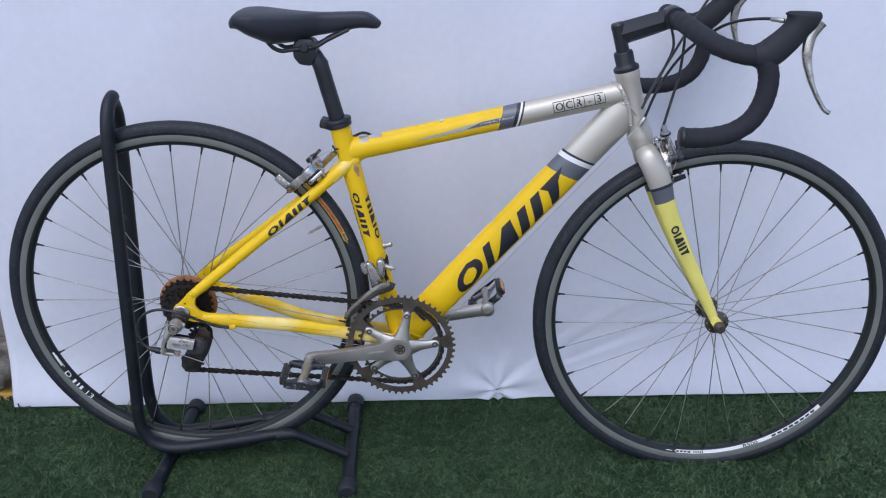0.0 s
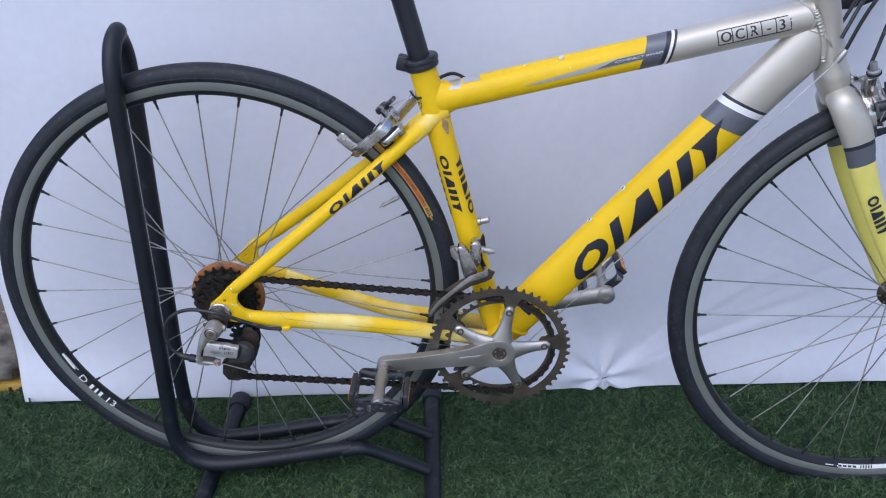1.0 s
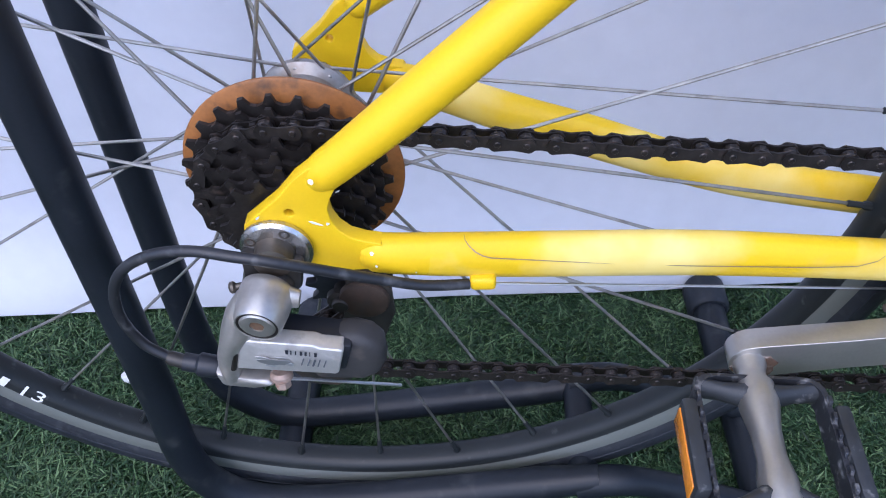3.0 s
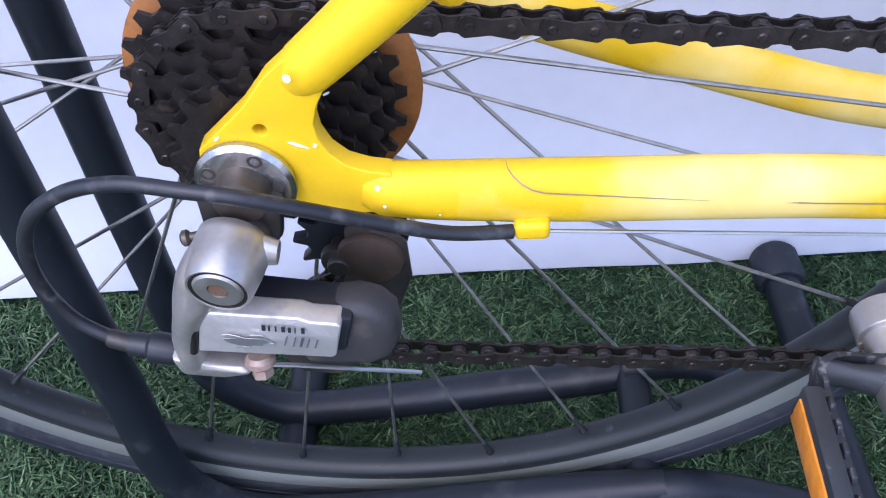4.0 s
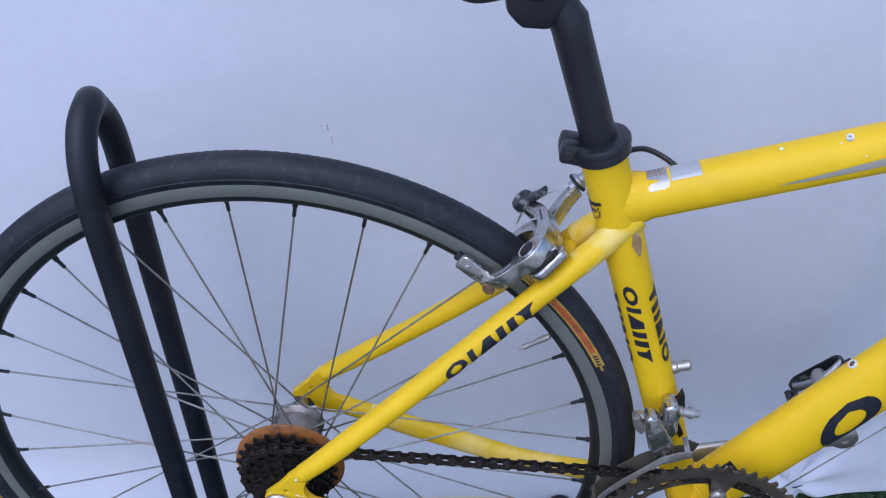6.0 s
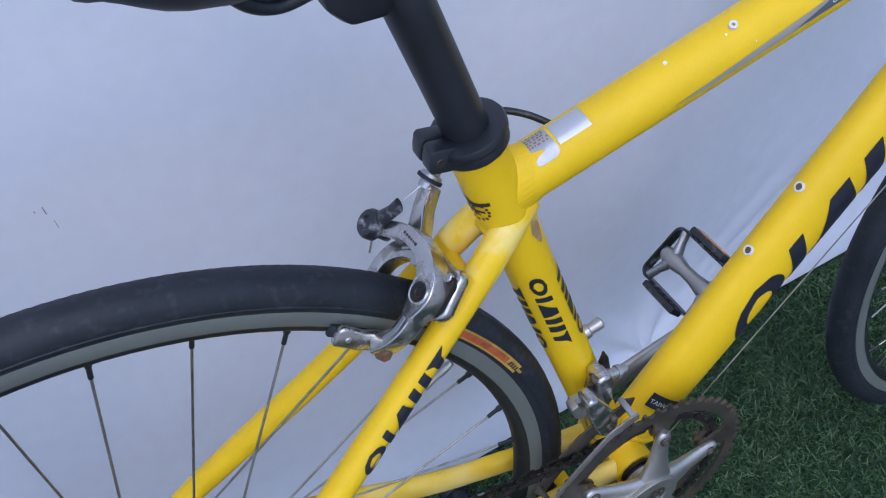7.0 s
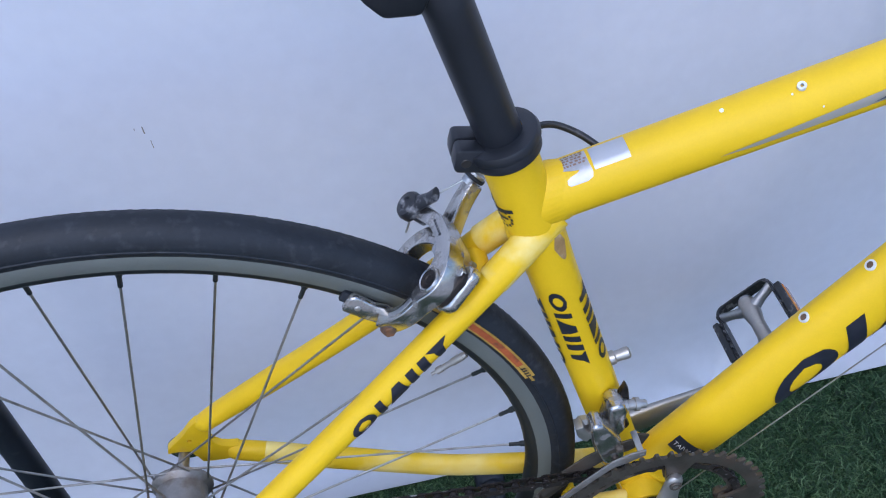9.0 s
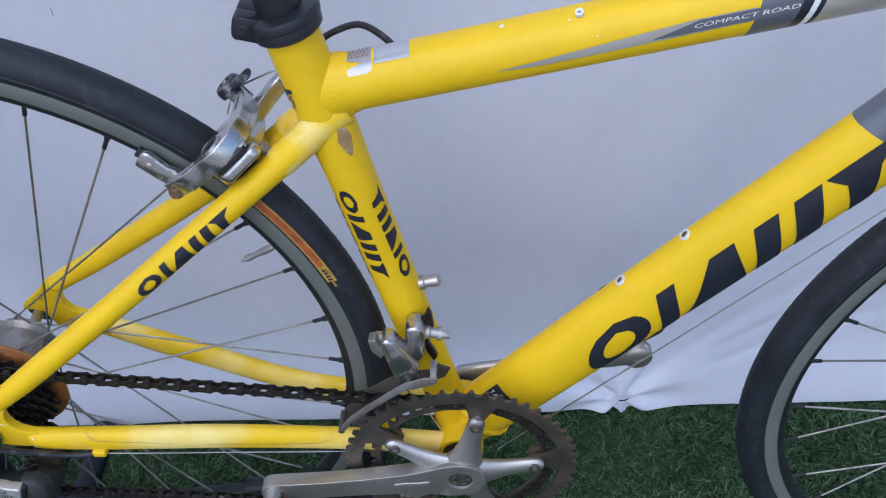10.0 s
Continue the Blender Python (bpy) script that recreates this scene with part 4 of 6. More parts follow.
    for s in (-1, 1):
        bm = bmesh.new()
        sweep(bm, curve_points([(0.180, s * 0.030, 0.486), (0.190, s * 0.026, 0.471), (0.204, s * 0.022, 0.4630), (0.224, s * 0.022, 0.4650), (0.260, s * 0.021, 0.4690), (0.283, s * 0.019, 0.481), (0.318, s * 0.011, 0.497)], 6), 0.0036, 10)
        part("saddle_rail", bm, BLACK_PLASTIC, bike)


seat_post()


# ---- drivetrain ----
def gear(teeth, tip, root, phase=0.0):
    out = []
    for k in range(teeth):
        q = phase + 2 * math.pi * k / teeth
        w = 2 * math.pi / teeth
        for f, r in ((-0.5, root - 0.0006), (-0.25, root + 0.0004), (-0.10, tip), (0.10, tip), (0.25, root + 0.0004)):
            out.append((r * math.cos(q + f * w), r * math.sin(q + f * w)))
    return out


def cassette():
    hubc = new("cassette")
    hubc.parent = bike
    bm = bmesh.new()
    lathe(bm, [(0.020, -0.0225), (0.0525, -0.0225), (0.0537, -0.0215), (0.0537, -0.0205), (0.0525, -0.0195), (0.020, -0.0195)], (0.0015, 0, 0), (0, 1, 0), 56)
    part("spoke_guard", bm, AMBER_DISC, hubc, "worn amber plastic spoke guard")
    for i, (teeth, tip) in enumerate(((24, 0.0505), (21, 0.0468), (19, 0.0430), (17, 0.0384), (15, 0.0338), (14, 0.0302), (13, 0.0270))):
        y = -0.0296 - 0.0050 * i
        bm = bmesh.new()
        prism(bm, gear(teeth, tip, tip - 0.0046, i * 0.37), 0.0021, side_on(y))
        part("sprocket", bm, OILY, hubc, "", 30)
        if i < 6:
            bm = bmesh.new()
            lathe(bm, [(0.012, y - 0.0012), (tip - 0.0105, y - 0.0012), (tip - 0.0105, y - 0.0036), (0.012, y - 0.0036)], (0, 0, 0), (0, 1, 0), 24)
            part("spacer", bm, OILY, hubc)
    bm = bmesh.new()
    lathe(bm, [(0, -0.0605), (0.012, -0.0605), (0.015, -0.059), (0.015, -0.057), (0.0, -0.057)], (0, 0, 0), (0, 1, 0), 24)
    part("lockring", bm, CAST, hubc)
    # axle, washer and quick-release nuts
    bm = bmesh.new()
    rod(bm, (0, -0.075, 0), (0, 0.075, 0), 0.005)
    part("rear_axle", bm, STEEL, bike)
    for s in (-1, 1):
        bm = bmesh.new()
        lathe(bm, [(0.006, 0.0712), (0.0155, 0.0712), (0.0165, 0.0725), (0.0165, 0.0745), (0.0150, 0.0760), (0.006, 0.0760)], (0.0015, 0, -0.001), (0, s, 0), 32)
        washer = part("dropout_washer", bm, ALLOY, bike, "polished steel washer")
        for q in (62, 148):
            p = V(0.0015 + 0.0122 * math.cos(radians(q)), s * 0.0758, -0.001 + 0.0122 * math.sin(radians(q)))
            bm = bmesh.new()
            lathe(bm, [(0, -0.0004), (0.0012, -0.0004), (0.0015, 0.0003), (0.0024, 0.0004), (0.0028, -0.0002), (0, -0.002)], p, (0, s, 0), 14)
            part("washer_screw", bm, CHAINRING, washer)
        bm = bmesh.new()
        lathe(bm, [(0, 0.0850), (0.0060, 0.0850), (0.0085, 0.0835), (0.0092, 0.0770), (0.0092, 0.0755), (0, 0.0755)], (0.001, 0, -0.001), (0, s, 0), 24)
        part("axle_nut", bm, CHAINRING, bike, "dark dull steel axle nut")


cassette()

CRANK = radians(188.0)


def crankset():
    cs = new("crankset")
    cs.parent = bike
    bolts = [radians(222 + 72 * k) for k in range(5)]
    def lugged(inner, tip_r, wide):
        """The inner edge of a ring that dips to a rounded lug at each bolt."""
        out = []
        for k in range(240):
            q = 2 * math.pi * k / 240
            off = min(abs((q - b + math.pi) % (2 * math.pi) - math.pi) for b in bolts)
            f = max(0.0, min(1.0, (off - 0.062) / wide))
            f = f * f * (3 - 2 * f)
            r = tip_r + (inner - tip_r) * f
            out.append((r * math.cos(q), r * math.sin(q)))
        return out
    for name, y, teeth, tip, inner in (("large_chainring", -0.0455, 52, 0.1032, 0.0880), ("small_chainring", -0.0395, 39, 0.0806, 0.0720)):
        bm = bmesh.new()
        prism(bm, gear(teeth, tip, tip - 0.0050, 0.02), 0.0030, side_on(y, BB.x, BB.z), 0.0, [lugged(inner, 0.0585, 0.095 if teeth == 52 else 0.075)])
        part(name, bm, CHAINRING, cs, "worn brown-grey steel chainring", 30)
    # right arm with its five-legged spider, in one outline
    c, s = math.cos(CRANK), math.sin(CRANK)
    n = V(-s, 0, c)
    e = V(c, 0, s)
    O = V(BB.x, 0, BB.z)
    side = [(0.0030, -0.0225), (0.0140, -0.0215), (0.0280, -0.0178), (0.0450, -0.0146), (0.0850, -0.0119), (0.1200, -0.0111), (0.1610, -0.0124)]
    outline = [(-0.0222 * math.sin(w), 0.0222 * math.cos(w)) for w in (radians(a) for a in range(12, 180, 15))]
    outline += side + [(0.1690 + 0.0124 * math.sin(w), -0.0124 * math.cos(w)) for w in (radians(a) for a in range(0, 181, 15))] + [(r, -w) for r, w in side[::-1]]
    bm = bmesh.new()
    prism(bm, outline, 0.0128, side_on(-0.0573, BB.x, BB.z) @ Matrix.Rotation(CRANK, 4, "Z"), 0.0042, [circle(0, 0, 0.0112, 32)], 4)
    part("crank_arm", bm, SATIN, cs, "scratched silver alloy crank arm", 50)
    for q in bolts:
        d = V(math.cos(q), 0, math.sin(q))
        bm = bmesh.new()
        sweep(bm, [O + d * r + V(0, y, 0) for r, y in ((0.006, -0.0545), (0.016, -0.0543), (0.026, -0.0534), (0.038, -0.0520), (0.050, -0.0508), (0.062, -0.0500), (0.068, -0.0497), (0.0715, -0.0496), (0.0735, -0.0495))],
              [(0.0080, 0.0205), (0.0078, 0.0180), (0.0070, 0.0136), (0.0060, 0.0100), (0.0052, 0.0084), (0.0048, 0.0078), (0.0046, 0.0074), (0.0042, 0.0058), (0.0030, 0.0030)], 24, (0, 1, 0))
        part("spider_leg", bm, SATIN, cs)
    bm = bmesh.new()
    rod(bm, O + V(0, -0.0560, 0), O + V(0, -0.0360, 0), 0.0160, 28)
    part("crank_boss", bm, SATIN, cs)
    # rust that spread round the pedal axle
    bm = bmesh.new()
    rng = random.Random(21)
    prism(bm, [(0.0108 * rng.uniform(0.7, 1.25) * math.cos(k * math.pi / 9), 0.0098 * rng.uniform(0.7, 1.2) * math.sin(k * math.pi / 9)) for k in range(18)], 0.0006, side_on(-0.0640, O.x + e.x * 0.167, O.z + e.z * 0.167 - 0.0030))
    part("rust_stain", bm, RUST_STAIN, cs, "brown rust round the pedal axle")
    bm = bmesh.new()
    lathe(bm, [(0.0, -0.0594), (0.0046, -0.0594), (0.0050, -0.0622), (0.0098, -0.0626), (0.0109, -0.0618), (0.0109, -0.0550), (0, -0.0550)], O, (0, 1, 0), 28)
    part("crank_bolt", bm, CHAINRING, cs, "dull brown crank bolt")
    for q in bolts:
        d = V(math.cos(q), 0, math.sin(q)) * 0.065
        bm = bmesh.new()
        lathe(bm, [(0.0, -0.0530), (0.0026, -0.0530), (0.0028, -0.0552), (0.0044, -0.0554), (0.0052, -0.0546), (0.0052, -0.034), (0, -0.034)], O + d, (0, 1, 0), 16)
        part("chainring_bolt", bm, CHAINRING, cs)
    # a maker's mark on the arm: one pale worn bar
    bm = bmesh.new()
    p = O + e * 0.044 + V(0, -0.0640, 0) - n * 0.001
    prism(bm, [(-0.015, -0.0016), (-0.004, -0.0010), (0.004, -0.0019), (0.015, -0.0012), (0.0165, 0.0012), (0.006, 0.0009), (-0.005, 0.0018), (-0.0145, 0.0010)], 0.0006, Matrix.Translation(p) @ Matrix.Rotation(radians(90), 4, "X") @ Matrix.Rotation(CRANK - math.pi, 4, "Z"))
    part("worn_mark", bm, FOIL, cs)
    # left arm
    bm = bmesh.new()
    e2 = V(math.cos(radians(9.0)), 0, math.sin(radians(9.0)))
    sweep(bm, [O + V(0, 0.050, 0) - e2 * 0.012, O + V(0, 0.052, 0), O + V(0, 0.054, 0) + e2 * 0.02, O + V(0, 0.057, 0) + e2 * 0.06, O + V(0, 0.060, 0) + e2 * 0.13, O + V(0, 0.061, 0) + e2 * 0.165, O + V(0, 0.061, 0) + e2 * 0.178],
          [(0.005, 0.010), (0.0085, 0.0165), (0.0080, 0.0160), (0.0070, 0.0135), (0.0065, 0.0132), (0.0065, 0.0138), (0.0058, 0.0120)], 24, (0, 1, 0))
    lathe(bm, [(0.0045, 0.0535), (0.0125, 0.0535), (0.0142, 0.0555), (0.0142, 0.0660), (0.0125, 0.0675), (0.0045, 0.0675)], O + e2 * 0.168, (0, 1, 0), 28, None, True)
    part("crank_arm", bm, SATIN, cs, "dull silver alloy crank arm", 50)
    return O + e * 0.171 + V(0, -0.060, 0), O + e2 * 0.168 + V(0, 0.061, 0)


PEDAL_R, PEDAL_L = crankset()


def pedal(axle, out, tilt, arms):
    """A caged alloy road pedal on its axle; out: which way it stands off the crank; tilt about the axle."""
    pd = new("pedal")
    pd.parent = bike
    m = Matrix.Translation(axle) @ Matrix.Rotation(tilt, 4, "Y") @ Matrix.Diagonal((1, out, 1, 1))

    def put(name, bm, material, label="", parent=pd):
        bmesh.ops.transform(bm, matrix=m, verts=bm.verts)
        return part(name, bm, material, parent, label)

    bm = bmesh.new()
    lathe(bm, [(0, -0.004), (0.0085, -0.004), (0.0085, 0.006), (0.0070, 0.010), (0.0070, 0.014), (0.0095, 0.018), (0.0100, 0.030), (0.0075, 0.045), (0.0072, 0.060), (0.0095, 0.072), (0.0098, 0.086), (0.0085, 0.090), (0, 0.090)], (0, 0, 0), (0, 1, 0), 24)
    put("spindle_body", bm, SATIN, "worn silver pedal body")
    bm = bmesh.new()
    lathe(bm, [(0, 0.0895), (0.0075, 0.0895), (0.0080, 0.0915), (0.0072, 0.093), (0, 0.093)], (0, 0, 0), (0, 1, 0), 20)
    put("dust_cap", bm, CAST)
    for y0, y1 in ((0.024, 0.020), (0.080, 0.090)):
        for s in (-1, 1):
            bm = bmesh.new()
            sweep(bm, [(s * 0.006, y0, 0), (s * 0.018, (y0 + y1) / 2, 0), (s * 0.031, y1, 0)], [(0.006, 0.0075), (0.0042, 0.0060), (0.0048, 0.0065)], 12, (0, 1, 0))
            put("cage_arm", bm, arms, "worn pedal cage arm")
    # cage: a flat bar bent round, with teeth along its edges
    bm = bmesh.new()
    loop = []
    X, Y0, Y1, r = 0.0330, 0.016, 0.0985, 0.010
    for cx, cy, a0 in ((X - r, Y1 - r, 0), (-X + r, Y1 - r, 90), (-X + r, Y0 + r, 180), (X - r, Y0 + r, 270)):
        for k in range(5):
            q = radians(a0 + 90 * k / 4)
            loop.append((cx + r * math.cos(q), cy + r * math.sin(q)))
    prism(bm, loop, 0.0135, Matrix(), 0.0, [[(x * (1 - 0.0028 / X), Y0 + 0.0018 + (y - Y0) * (1 - 0.0036 / (Y1 - Y0))) for x, y in loop]])
    put("cage", bm, SCUFFED, "scuffed black steel pedal cage")
    for s in (-1, 1):
        for z in (-1, 1):
            bm = bmesh.new()
            for k in range(7):
                y = 0.030 + 0.0095 * k
                prism(bm, [(-0.0032, 0), (0.0032, 0), (0.0018, 0.0030), (-0.0018, 0.0030)], 0.0018, Matrix.Translation((s * (X - 0.0010), y, z * 0.0066)) @ Matrix.Rotation(radians(90), 4, "Z") @ Matrix.Rotation(radians(90 * z), 4, "X"), 0.0003)
            put("cage_teeth", bm, SCUFFED)
    for s in (-1, 1):
        bm = bmesh.new()
        box(bm, (0.0075, 0.050, 0.0190), Matrix.Translation((s * (X + 0.0042), 0.058, 0)), 0.0018)
        hold = put("reflector_housing", bm, PEDAL_BLACK, "chipped dark plastic reflector housing")
        bm = bmesh.new()
        box(bm, (0.0016, 0.043, 0.0120), Matrix.Translation((s * (X + 0.0080), 0.058, -0.0006)), 0.0005)
        bmesh.ops.transform(bm, matrix=m, verts=bm.verts)
        part("reflector", bm, AMBER, hold, "amber plastic reflector")
    return pd


pedal(PEDAL_R, -1, radians(5), PEDAL_BLACK)
pedal(PEDAL_L, 1, radians(-40), CAST)


def arc(c, r, a0, a1, n):
    return [(c[0] + r * math.cos(radians(a0 + (a1 - a0) * k / n)), c[1] + r * math.sin(radians(a0 + (a1 - a0) * k / n))) for k in range(n + 1)]


def chain():
    """Half-inch links set along one closed line: sprocket, small chainring, lower and upper guide wheel."""
    ch = new("chain")
    ch.parent = bike
    ring, up_w, low_w = (BB.x, BB.z), (0.020, -0.058), (0.006, -0.112)
    flat = arc(ring, 0.0790, 83, -87, 24) + arc(low_w, 0.0195, -93, -215, 10) + arc(up_w, 0.0190, -35, 45, 6) + arc((0, 0), 0.0405, -52, -60, 2) + arc((0, 0), 0.0405, -65, -277, 20)
    pts = [V(x, -0.0396 - 0.0004 * max(0, min(1, x / 0.35)) if z > -0.03 or x < -0.02 else (-0.0420 + 0.001 * min(1, max(0, x / 0.35))), z) for x, z in flat]
    pts.append(pts[0])
    lens = [0]
    for a, b in zip(pts, pts[1:]):
        lens.append(lens[-1] + (b - a).length)
    def at(s):
        s %= lens[-1]
        for i in range(len(pts) - 1):
            if s <= lens[i + 1]:
                f = (s - lens[i]) / max(1e-9, lens[i + 1] - lens[i])
                return pts[i].lerp(pts[i + 1], f)
        return pts[-1]
    n = round(lens[-1] / 0.0127 / 2) * 2
    step = lens[-1] / n
    def link(outer):
        bm = bmesh.new()
        y = 0.0036 if outer else 0.0024
        h = 0.0042
        waist = 0.0027
        outline = []
        for k in range(9):
            q = radians(-70 + 140 * k / 8)
            outline.append((step / 2 + h * math.cos(q), h * math.sin(q)))
        outline.append((0, waist))
        for k in range(9):
            q = radians(110 + 140 * k / 8)
            outline.append((-step / 2 + h * math.cos(q), h * math.sin(q)))
        outline.append((0, -waist))
        for s in (-1, 1):
            prism(bm, outline, 0.0010, side_on(s * y))
        for x in (-step / 2, step / 2):
            if outer:
                rod(bm, (x, -0.0046, 0), (x, 0.0046, 0), 0.0018, 8)
            else:
                rod(bm, (x, -0.0022, 0), (x, 0.0022, 0), 0.0038, 10)
        ob = link_mesh("chain_link", bm, OILY, None, "", 30)
        return ob
    protos = [link(True), link(False)]
    for k in range(n):
        a, b = at(k * step), at((k + 1) * step)
        d = (b - a).normalized()
        side = V(0, 1, 0)
        side = (side - d * d.dot(side)).normalized()
        up = d.cross(side)
        m = Matrix((d, side, up)).transposed().to_4x4()
        m.translation = (a + b) / 2 + V(0, 0, ZH)
        ob = protos[k % 2] if k < 2 else new("chain_link", protos[k % 2].data)
        ob.parent = ch
        ob.matrix_local = m


chain()


def rear_derailleur():
    rd = new("rear_derailleur")
    rd.parent = bike
    # hanger and upper knuckle
    bm = bmesh.new()
    prism(bm, [(-0.013, 0.003), (0.014, -0.003), (0.011, -0.018), (0.006, -0.024), (-0.008, -0.024), (-0.014, -0.014)], 0.0070, side_on(-0.0790, 0, 0), 0.0018)
    part("hanger", bm, DARK_STEEL, rd, "dark grey steel hanger")
    bm = bmesh.new()
    lathe(bm, [(0.0026, 0.0060), (0.0030, 0.0072), (0.0068, 0.0072), (0.0078, 0.0058), (0.0080, 0.0), (0.0026, 0.0)], (0.0006, -0.0800, -0.0150), (0, -1, 0.12), 24, None, True)
    part("mount_bolt", bm, DARK_STEEL, rd, "dark grey mount with a hole")
    # barrel of the upper knuckle, its bolt, and the side that runs down to the lower bracket
    bm = bmesh.new()
    axis = V(-0.0025, -0.0260, -0.0025)
    foot = V(-0.0020, -0.0800, -0.0130)
    lathe(bm, [(0, 0.0055), (0.0100, 0.0055), (0.0120, 0.0070), (0.0124, 0.0110), (0.0119, 0.0180), (0.0108, 0.0255), (0.0101, 0.0270), (0.0094, 0.0267), (0.0094, 0.0225), (0, 0.0225)], foot, axis, 36)
    sweep(bm, curve_points([(-0.006, -0.0920, -0.0150), (-0.0135, -0.0930, -0.0230), (-0.0215, -0.0935, -0.0360), (-0.0285, -0.0930, -0.0530), (-0.0300, -0.0920, -0.0670)], 4), [(0.0088, 0.0105 - 0.0003 * k) for k in range(5)] + [(0.0082, 0.0090 - 0.0007 * k) for k in range(5)] + [(0.0076, 0.0056 - 0.0001 * k) for k in range(7)], 18, (0, 1, 0))
    sweep(bm, [(0.003, -0.0900, -0.0140), (0.0118, -0.0905, -0.0160)], [(0.0050, 0.0070), (0.0034, 0.0046)], 14, (0, 1, 0))
    part("upper_knuckle", bm, KNUCKLE, rd, "silver alloy knuckle", 50)
    bm = bmesh.new()
    lathe(bm, [(0.0082, 0.0264), (0.0094, 0.0268), (0.0094, 0.0225), (0.0082, 0.0225)], foot, axis, 30, None, True)
    part("seal_ring", bm, OILY, rd)
    bm = bmesh.new()
    lathe(bm, [(0, 0.0258), (0.0032, 0.0258), (0.0034, 0.0270), (0.0074, 0.0272), (0.0082, 0.0265), (0.0082, 0.0225), (0, 0.0225)], foot, axis, 28)
    piv = part("pivot_bolt", bm, SATIN, rd)
    bm = bmesh.new()
    lathe(bm, [(0, 0.0266), (0.0034, 0.0266), (0.0034, 0.0250), (0, 0.0250)], foot, axis, 6)
    part("bolt_recess", bm, RUSTY, piv, "rusty hex socket")
    bm = bmesh.new()
    rod(bm, (-0.0095, -0.0850, -0.0115), (-0.0175, -0.0865, -0.0120), 0.0016, 10)
    rod(bm, (-0.0170, -0.0864, -0.0120), (-0.0200, -0.0870, -0.0122), 0.0028, 12)
    part("limit_screw", bm, CHAINRING, rd)
    # outer plate of the parallelogram
    bm = bmesh.new()
    prism(bm, [(-0.0242, -0.0560), (0.0225, -0.0608), (0.0240, -0.0598), (0.0284, -0.0440), (0.0272, -0.0426), (0.0180, -0.0412), (0.0150, -0.0392), (-0.0165, -0.0350), (-0.0185, -0.0362)], 0.0090, side_on(-0.0945), 0.0030, (), 3)
    plate = part("outer_plate", bm, BRUSHED, rd, "scuffed polished cover plate", 50)
    m = side_on(-0.0950, 0.0020, -0.0475) @ Matrix.Rotation(radians(-9), 4, "Z")
    bm = bmesh.new()
    for k, l in enumerate((0.0013, 0.0006, 0.0006, 0.0012, 0.0010, 0.0004, 0.0012)):
        x = -0.001 + 0.0022 * k
        prism(bm, [(x, 0.004), (x + l, 0.004), (x + l, 0.0066), (x, 0.0066)], 0.0004, m @ Matrix.Translation((0, 0, 0.0051)))
    part("worn_lettering", bm, INK, plate, "worn unreadable print")
    bm = bmesh.new()
    for x0, x1 in ((0.006, 0.0095), (0.0112, 0.0122), (0.0136, 0.0170)):
        for a, b in ((x0, x0 + 0.0006), (x1 - 0.0006, x1)):
            prism(bm, [(a, -0.0035), (b, -0.0035), (b + 0.001, 0.0015), (a + 0.001, 0.0015)], 0.0004, m @ Matrix.Translation((0, 0, 0.0051)))
    part("worn_emblem", bm, GREY, plate)
    # black rod added to stand for the shaded gap left of the cover plate
    bm = bmesh.new()
    rod(bm, (-0.0202, -0.0985, -0.0355), (-0.0262, -0.0985, -0.0570), 0.0016, 12)
    part("hinge_pin", bm, OILY, rd, "black rod that stands for the shaded gap beside the cover plate")
    rng = random.Random(12)
    for x, z, w, h, mat in ((-0.0060, -0.0030, 0.0085, 0.0030, CAST), (-0.0120, -0.0005, 0.0030, 0.0008, FOIL), (-0.0080, -0.0062, 0.0034, 0.0007, FOIL), (0.0010, -0.0040, 0.0020, 0.0012, FOIL), (-0.0030, 0.0006, 0.0024, 0.0006, FOIL)):
        bm = bmesh.new()
        rad = [rng.uniform(0.55, 1.15) for q in range(15)]
        prism(bm, [(x + w * r * math.cos(q * math.pi / 7.5), z + h * r * math.sin(q * math.pi / 7.5)) for q, r in enumerate(rad)], 0.0003, m @ Matrix.Translation((0, 0, 0.00505 if mat is CAST else 0.00515)))
        part("bare_scratch", bm, mat, plate, "flaked worn patch")
    bm = bmesh.new()
    prism(bm, [(-0.0275, -0.0098), (0.0265, -0.0105), (0.0290, 0.0080), (-0.0225, 0.0095)], 0.0165, m @ Matrix.Translation((0.0, 0.0, -0.0075)), 0.0015)
    part("inner_body", bm, BLACK_PLASTIC, rd)
    bm = bmesh.new()
    prism(bm, [(-0.0370, -0.0620), (-0.0250, -0.0660), (-0.0110, -0.0690), (-0.0090, -0.0725), (-0.0200, -0.0745), (-0.0350, -0.0720)], 0.016, side_on(-0.0900), 0.0025)
    part("lower_bracket", bm, KNUCKLE, rd)
    # dark rounded housing of the cage spring
    bm = bmesh.new()
    prism(bm, [(0.0140, -0.0440), (0.0330, -0.0420), (0.0410, -0.0450), (0.0452, -0.0520), (0.0455, -0.0620), (0.0420, -0.0710), (0.0340, -0.0755), (0.0080, -0.0745), (0.0100, -0.0640)], 0.0160, side_on(-0.0850), 0.0050, (), 3)
    part("spring_housing", bm, GREY_PLASTIC, rd, "dusty dark grey plastic housing", 50)
    # guide wheels and the cage
    for c, r in (((0.020, -0.058), 0.0195), ((0.006, -0.112), 0.0200)):
        bm = bmesh.new()
        teeth = []
        for k in range(11):
            q = 0.2 + 2 * math.pi * k / 11
            for f, g in ((-0.27, r - 0.0060), (-0.16, r - 0.0052), (-0.035, r), (0.035, r), (0.16, r - 0.0052)):
                teeth.append((g * math.cos(q + f), g * math.sin(q + f)))
